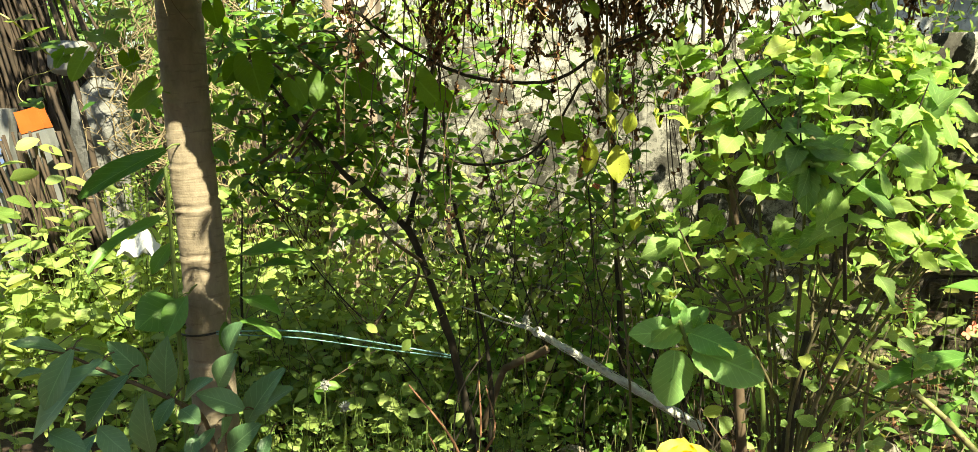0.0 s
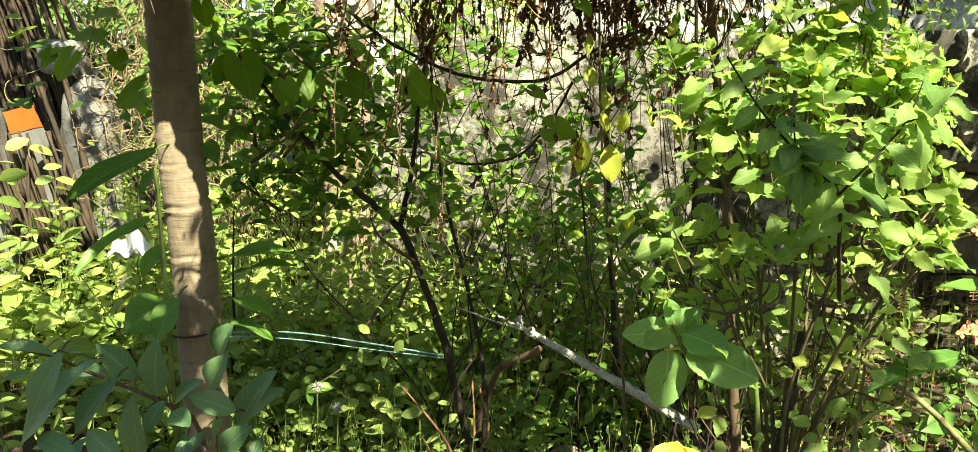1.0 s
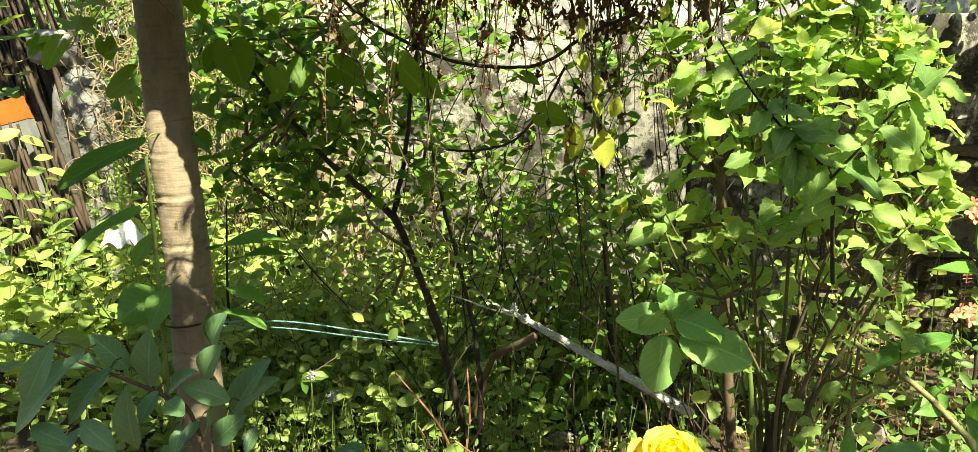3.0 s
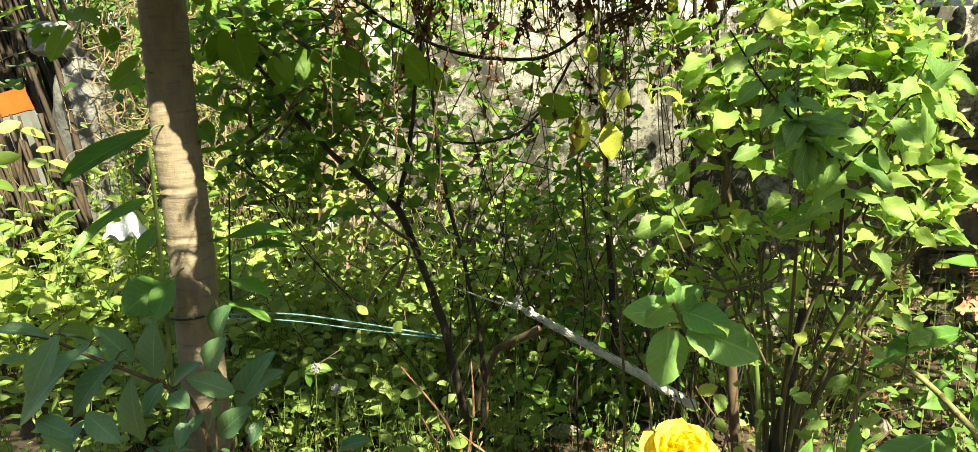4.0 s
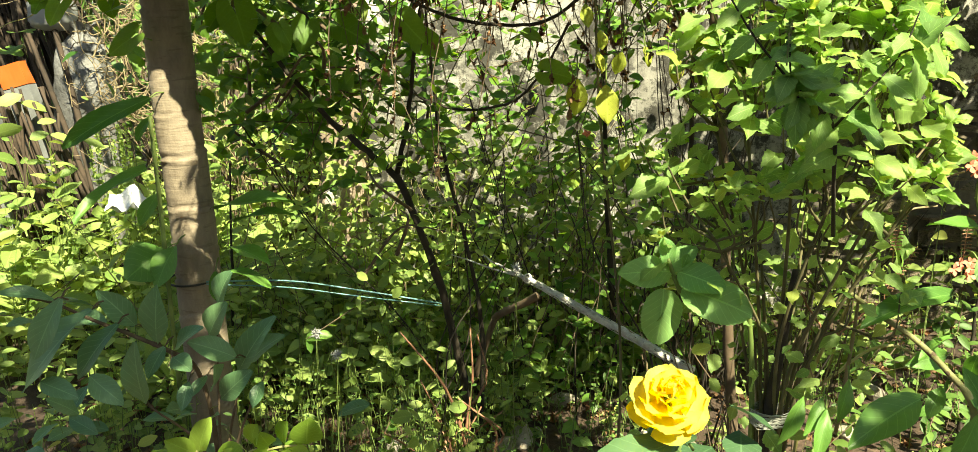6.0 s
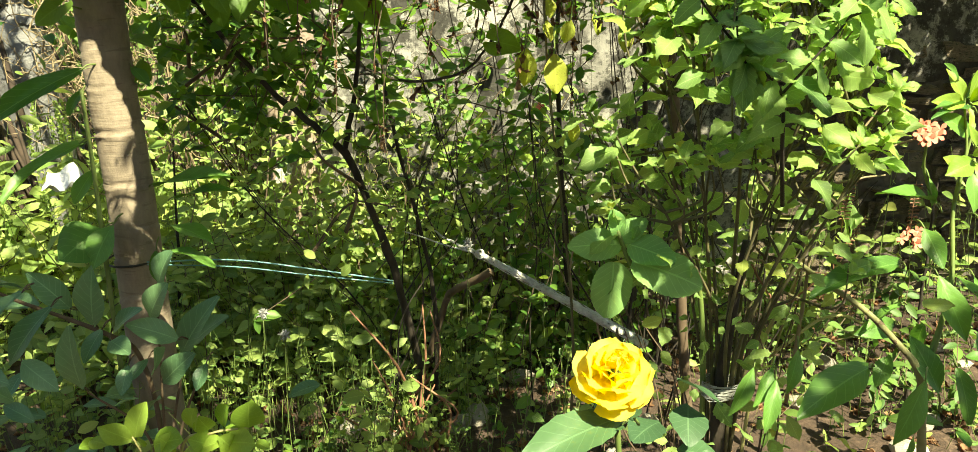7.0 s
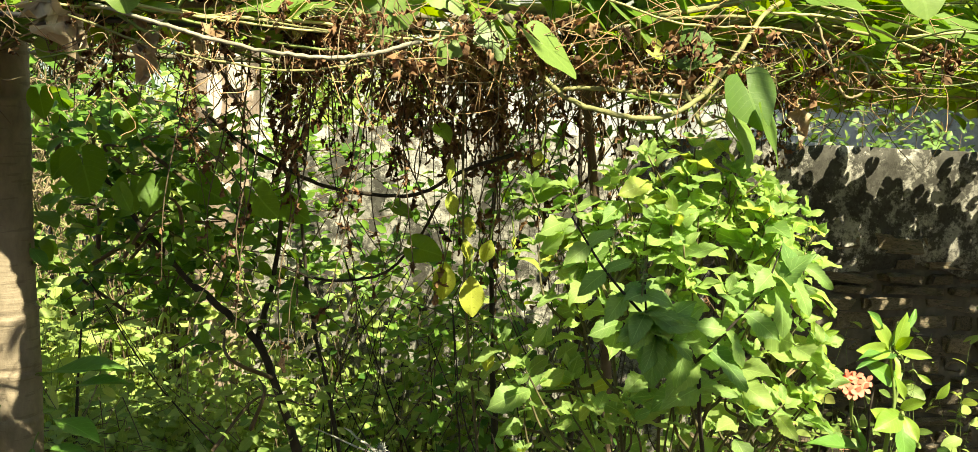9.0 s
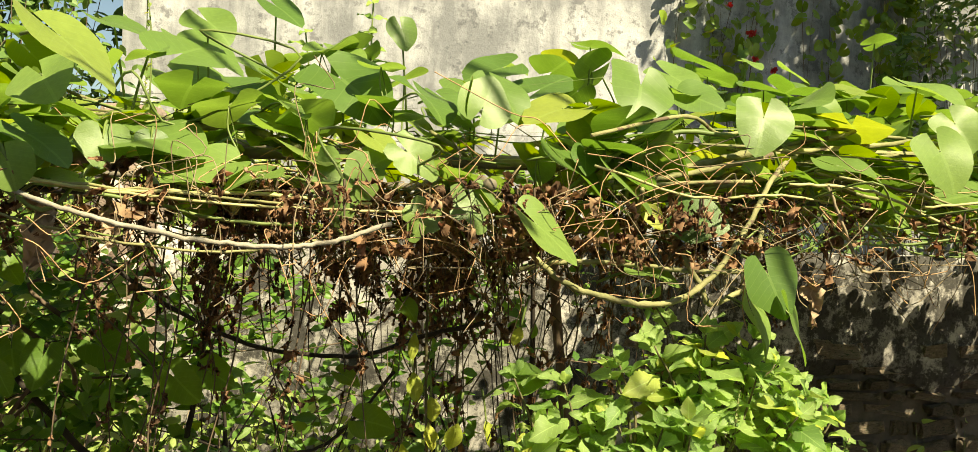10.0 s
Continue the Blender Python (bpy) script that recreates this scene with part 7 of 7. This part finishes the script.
def build_stick():
    p = thing("dead_branch", (0.6, 2.2, 0.3), "weathered pale branch in a frayed net sleeve leaning through the plants", "branch")
    pts = [(-0.02, 2.12, 0.728), (0.05, 2.05, 0.705), (0.11, 2.0, 0.69), (0.22, 1.95, 0.64), (0.33, 1.9, 0.59), (0.51, 1.8, 0.51)]
    radii = [0.002, 0.0035, 0.007, 0.009, 0.010, 0.0105]
    tube("branch", pts, radii, "driftwood", p, 9, 9, 0.0016)
    line = spline(pts[2:], 16)
    rad = np.interp(np.linspace(0, 1, len(line)), np.linspace(0, 1, 4), radii[2:]) * 1.14
    along = Vector(line[-1] - line[0]).normalized()
    x = along.orthogonal().normalized()
    y = along.cross(x)
    for k in range(10):
        way = 1 if k % 2 else -1
        strand = []
        for n, q in enumerate(line):
            g = k * 0.628 + way * n * 0.16
            strand.append(Vector(q) + (x * math.cos(g) + y * math.sin(g)) * float(rad[n]) + Vector((rng.gauss(0, 0.0004), rng.gauss(0, 0.0004), rng.gauss(0, 0.0004))))
        tube("net_strand", strand, [0.0008], "net", p, 4, 0)
    knot = [(0.108 + 0.012 * math.cos(g) * (1 - g / 30), 1.995 + 0.006 * math.sin(2 * g), 0.693 + 0.012 * math.sin(g)) for g in np.linspace(0, 12, 40)]
    tube("knot", knot, [0.0026, 0.0018], "net", p, 6, 0, label="knotted end of the white net")
    tube("side_twig", [(0.10, 2.0, 0.695), (0.02, 2.06, 0.70), (-0.05, 2.10, 0.715), (-0.10, 2.14, 0.72)], [0.003, 0.0014], "driftwood", p, 6, 5)
    stub = thing("broken_branch", (0.05, 2.15, 0.0), "short broken brown branch lying among the weeds", "branch")
    tube("branch", [(0.02, 2.22, 0.50), (0.06, 2.16, 0.545), (0.10, 2.1, 0.585), (0.14, 2.06, 0.62)], [0.010, 0.011, 0.0115], "twig", stub, 9, 6, 0.001)
    tube("branch", [(-0.10, 2.42, 0.02), (-0.05, 2.33, 0.25), (0.02, 2.22, 0.50)], [0.011, 0.010], "twig", stub, 9, 6, 0.001)


build_stick()


def build_back_left():
    p = thing("frond_bundle", (-2.3, 4.1, 0), "dry brown palm fronds stacked upright", "fronds")
    lines = []
    for n in range(150):
        x = rng.gauss(-2.45, 0.30)
        b = Vector((x, 4.1 + rng.gauss(0, 0.14), rng.choice((0.0, 0.2, 0.5, 0.8))))
        e = Vector((-2.75 + 0.45 * (x + 2.45) + rng.gauss(0, 0.06), 4.15 + rng.gauss(0, 0.08), rng.uniform(2.0, 2.7)))
        lines.append((spline([b, b.lerp(e, 0.5) + Vector((rng.gauss(0, 0.05), 0, 0)), e], 5), [rng.uniform(0.008, 0.02), 0.006]))
    for n in range(34):
        x = rng.uniform(-2.05, -1.62)
        b = Vector((x, 3.40 + rng.gauss(0, 0.03), 0.0))
        e = Vector((x - 0.24 + rng.gauss(0, 0.04), 3.48 + rng.gauss(0, 0.02), rng.uniform(0.80, 0.95) if x > -1.68 else rng.uniform(1.0, 1.13)))
        lines.append((spline([b, b.lerp(e, 0.5) + Vector((rng.gauss(0, 0.03), 0, 0)), e], 5), [rng.uniform(0.010, 0.018), 0.006]))
    each_tube("stalk", lines, "frond", p, 6)
    lines = []
    for n in range(300):
        b = Vector((rng.gauss(-1.58, 0.2), 3.85 + rng.gauss(0, 0.1), rng.uniform(0.8, 1.95)))
        e = b + Vector((rng.gauss(0, 0.16), rng.gauss(0, 0.1), rng.gauss(0, 0.2)))
        w = [b.lerp(e, s) + Vector((rng.gauss(0, 0.035), rng.gauss(0, 0.03), rng.gauss(0, 0.035))) for s in (0, 0.25, 0.5, 0.75, 1)]
        lines.append((spline(w, 4), [rng.uniform(0.002, 0.005), 0.0012]))
    q = thing("brushwood", (-1.75, 3.85, 0), "heap of pale dry twigs", "brushwood", kind="stuff")
    tagged(tubes("twig_tangle", lines, "pale_twig", q, 4), kind="stuff")

    def sack(name, c, size, mat, label, seed):
        s = thing(name, (c[0], c[1], 0), label, "sack")
        bm = bmesh.new()
        bmesh.ops.create_icosphere(bm, subdivisions=4, radius=1.0)
        for vert in bm.verts:
            q = vert.co.copy()
            sq = Vector([math.copysign(abs(k) ** 0.7, k) for k in q])
            k = 1 + 0.12 * noise.noise(q * 2 + Vector((seed, 0, 0))) + 0.07 * abs(noise.noise(q * 5 + Vector((seed, 3, 0)))) + 0.03 * noise.noise(q * 11)
            vert.co = Vector((c[0] + sq.x * size[0] * k, c[1] + sq.y * size[1] * k, c[2] + sq.z * size[2] * k))
        for face in bm.faces:
            face.smooth = True
        part("cloth", bm, mat, s)
        return s

    bag = sack("grey_sack", (-2.03, 4.0, 0.68), (0.15, 0.13, 0.66), "tarp", "full grey plastic sack tied at the neck among the fronds", 1)
    v, f, k = [], [], 40
    for z, r in ((1.27, 0.10), (1.335, 0.05), (1.36, 0.04), (1.375, 0.05), (1.40, 0.085)):
        v += [(-2.01 + (r + 0.22 * r * math.sin(9 * a)) * math.cos(a), 3.98 + 0.7 * (r + 0.22 * r * math.sin(9 * a)) * math.sin(a), z + 0.01 * math.sin(3 * a)) for a in np.linspace(0, 6.283, k, endpoint=False)]
    for n in range(4):
        f += [(n * k + i, n * k + (i + 1) % k, (n + 1) * k + (i + 1) % k, (n + 1) * k + i) for i in range(k)]
    neck = under(new("neck", make_mesh("neck", v, f, "tarp")), bag)
    tube("string", [(-2.01 + 0.046 * math.cos(a), 3.98 + 0.034 * math.sin(a), 1.352 + 0.002 * a) for a in np.linspace(0, 9, 24)], [0.003], "pale_twig", neck, 5, 0)
    sack("plastic_bag", (-2.13, 3.96, 1.45), (0.10, 0.085, 0.085), "white_bag", "crumpled whitish plastic bag on the grey sack", 4)
    bag = thing("printed_bag", (-2.1, 3.6, 0), "flat white printed bag with an orange top, leaning on the fronds", "bag")
    lean = Matrix.Translation((-1.97, 3.55, 0.60)) @ Matrix.Rotation(radians(-14), 4, "Y")
    for name, z0, z1, mat, lab in (("cloth", -0.5, 0.535, "white_bag", ""), ("band", 0.539, 0.64, "orange_print", "orange printed band")):
        bm = bmesh.new()
        slab(bm, -0.06, 0.06, -0.03, 0.03, z0, z1)
        bmesh.ops.subdivide_edges(bm, edges=bm.edges[:], cuts=5, use_grid_fill=True)
        for vert in bm.verts:
            k = min(1.0, 0.35 + 0.9 * (vert.co.z + 0.5))
            q = lean @ Vector((vert.co.x * k, vert.co.y, vert.co.z))
            vert.co = q + 0.012 * Vector((noise.noise(q * 9), noise.noise(q * 9 + Vector((5, 0, 0))), 0))
        part(name, bm, mat, bag, lab)
    bag = thing("printed_bag", (-2.32, 3.6, 0), "white bag with rows of blue print between the fronds", "bag")
    bm = bmesh.new()
    slab(bm, -2.40, -2.25, 3.58, 3.64, 0.05, 1.22)
    bmesh.ops.subdivide_edges(bm, edges=bm.edges[:], cuts=6, use_grid_fill=True)
    for vert in bm.verts:
        vert.co += 0.014 * Vector((noise.noise(vert.co * 9), 0.3 * noise.noise(vert.co * 9 + Vector((5, 0, 0))), 0))
    part("cloth", bm, "white_bag", bag)
    for n in range(8):
        bm = bmesh.new()
        slab(bm, -2.37, -2.37 + rng.uniform(0.06, 0.10), 3.568, 3.573, 1.15 - 0.045 * n, 1.175 - 0.045 * n)
        part("print_bar", bm, "blue_print", bag, "" if n else "blue printed bar")
    for n, (x, y) in enumerate(((-2.6, 3.8), (-2.35, 3.95), (-2.85, 3.9))):
        pot = thing("flower_pot", (x, y, 0.05), "weathered terracotta flower pot in the sunny bed", "pot", "pots in the bed")
        prof = [(0.0, 0.0), (0.085, 0.0), (0.12, 0.2), (0.135, 0.2), (0.135, 0.24), (0.115, 0.24), (0.105, 0.2), (0.0, 0.2)]
        v, f, k = [], [], 24
        for r, z in prof:
            v += [(x + r * math.cos(6.283 * i / k), y + r * math.sin(6.283 * i / k), 0.04 + z) for i in range(k)]
        for a in range(len(prof) - 1):
            f += [(a * k + i, a * k + (i + 1) % k, (a + 1) * k + (i + 1) % k, (a + 1) * k + i) for i in range(k)]
        under(new("body", make_mesh("body", v, f, "terracotta")), pot)
    w = thing("paper_scrap", (-1.354, 2.86, 0.683), "crumpled white paper caught on the weeds", "paper")
    bm = bmesh.new()
    bmesh.ops.create_grid(bm, x_segments=8, y_segments=8, size=0.085)
    for vert in bm.verts:
        q = vert.co.copy()
        vert.co = Vector((-1.354 + q.x * 0.75, 2.86 + q.y * 0.55, 0.735 + 0.26 * q.y + 0.06 * noise.noise(q * 16)))
    bmesh.ops.solidify(bm, geom=bm.faces[:], thickness=0.002)
    part("sheet", bm, "paper", w)


build_back_left()


def build_small():
    for c in ((-0.44, 1.9, 0.58), (-0.39, 1.9, 0.52), (0.08, 2.0, 0.72), (1.3, 2.2, 0.88)):
        p = thing("white_flower", (c[0], c[1], 0), "small fluffy white flower head on a thin stalk", "flower", "white flower heads")
        tube("stalk", [(c[0], c[1] + 0.02, 0.02), (c[0] - 0.01, c[1], c[2] * 0.5), c], [0.0016, 0.001], "green_stem", p, 5, 4)
        poses = [leaf_pose(Vector(c), Vector(c) + rand_dir(0.2) * rng.uniform(0.008, 0.02), rand_dir(0.3), 0.3) for k in range(120)]
        foliage("head", "white_petal", poses, p)
    kinds = []
    for n in range(4):
        bm = bmesh.new()
        bmesh.ops.create_icosphere(bm, subdivisions=2, radius=1.0)
        for vert in bm.verts:
            vert.co *= 1 + 0.3 * noise.noise(vert.co * 1.4 + Vector((n * 7.0, 0, 0)))
        me = bpy.data.meshes.new("stone")
        bm.to_mesh(me)
        bm.free()
        me.materials.append(M["stone"])
        kinds.append(me)
    for n in range(34):
        x, y, s = rng.uniform(-0.3, 1.9), rng.uniform(1.9, 3.0), rng.uniform(0.012, 0.045)
        ob = new("garden_stone", rng.choice(kinds))
        ob.matrix_world = Matrix.LocRotScale((x, y, ground_height(x, y) + s * 0.3), Euler((rng.random(), rng.random(), rng.random() * 6)), (s * 1.3, s, s * 0.7))
        tagged(ob, "rough pale stone lying on the soil", "stone", "stones on the soil")
    poses = []
    for n in range(700):
        x, y = rng.uniform(-1.5, 2.2), rng.uniform(1.6, 3.3)
        b = Vector((x, y, ground_height(x, y) + 0.008))
        a = rng.uniform(0, 6.283)
        poses.append(leaf_pose(b, b + Vector((math.cos(a), math.sin(a), 0.1)) * rng.uniform(0.02, 0.06), Vector((rng.gauss(0, 0.3), rng.gauss(0, 0.3), 1)), 1.2))
    litter = foliage("leaf_litter", "dry_leaf", poses)
    tagged(litter, "scattered dry brown leaves on the soil", "litter", kind="stuff")
    # climber with red flowers on the house
    p = thing("house_creeper", (2.75, 6.15, 0), "creeper with red flowers hanging on the house wall", "creeper")
    lines, poses = [], []
    for n in range(12):
        x = rng.uniform(2.6, 4.9)
        top = Vector((x, 6.1, 5.2))
        e = Vector((x + rng.gauss(0, 0.15), 6.12, rng.uniform(2.3, 2.9)))
        q = spline([top, top.lerp(e, 0.5) + Vector((rng.gauss(0, 0.1), 0, 0)), e], 10)
        lines.append((q, [0.006, 0.002]))
        for k in range(80):
            b = Vector(q[rng.randrange(len(q))]) + Vector((rng.gauss(0, 0.09), -rng.random() * 0.1, rng.gauss(0, 0.08)))
            poses.append(leaf_pose(b, b + rand_dir(-0.5) * rng.uniform(0.035, 0.075), (rng.gauss(0, 0.4), -1, rng.gauss(0.5, 0.3)), 1.0))
    each_tube("stem", lines, "twig", p, 5)
    foliage("leafage", "vine_small", poses, p)
    for n in range(5):
        c = Vector((rng.uniform(2.75, 3.5), 6.0, rng.uniform(2.75, 3.3)))
        flower = tube("flower", [c + Vector((0, 0.05, 0.06)), c + Vector((0, 0.03, 0.02)), c], [0.002, 0.004], "green_stem", p, 6, 3, label="red flower on a green stalk")
        for k in range(9):
            d = rand_dir(0, (0, -0.6, 0))
            leaf("red_petal", c, c + d * 0.035, rand_dir(0.2), flower, 1.2, "petal", "red petal")


build_small()
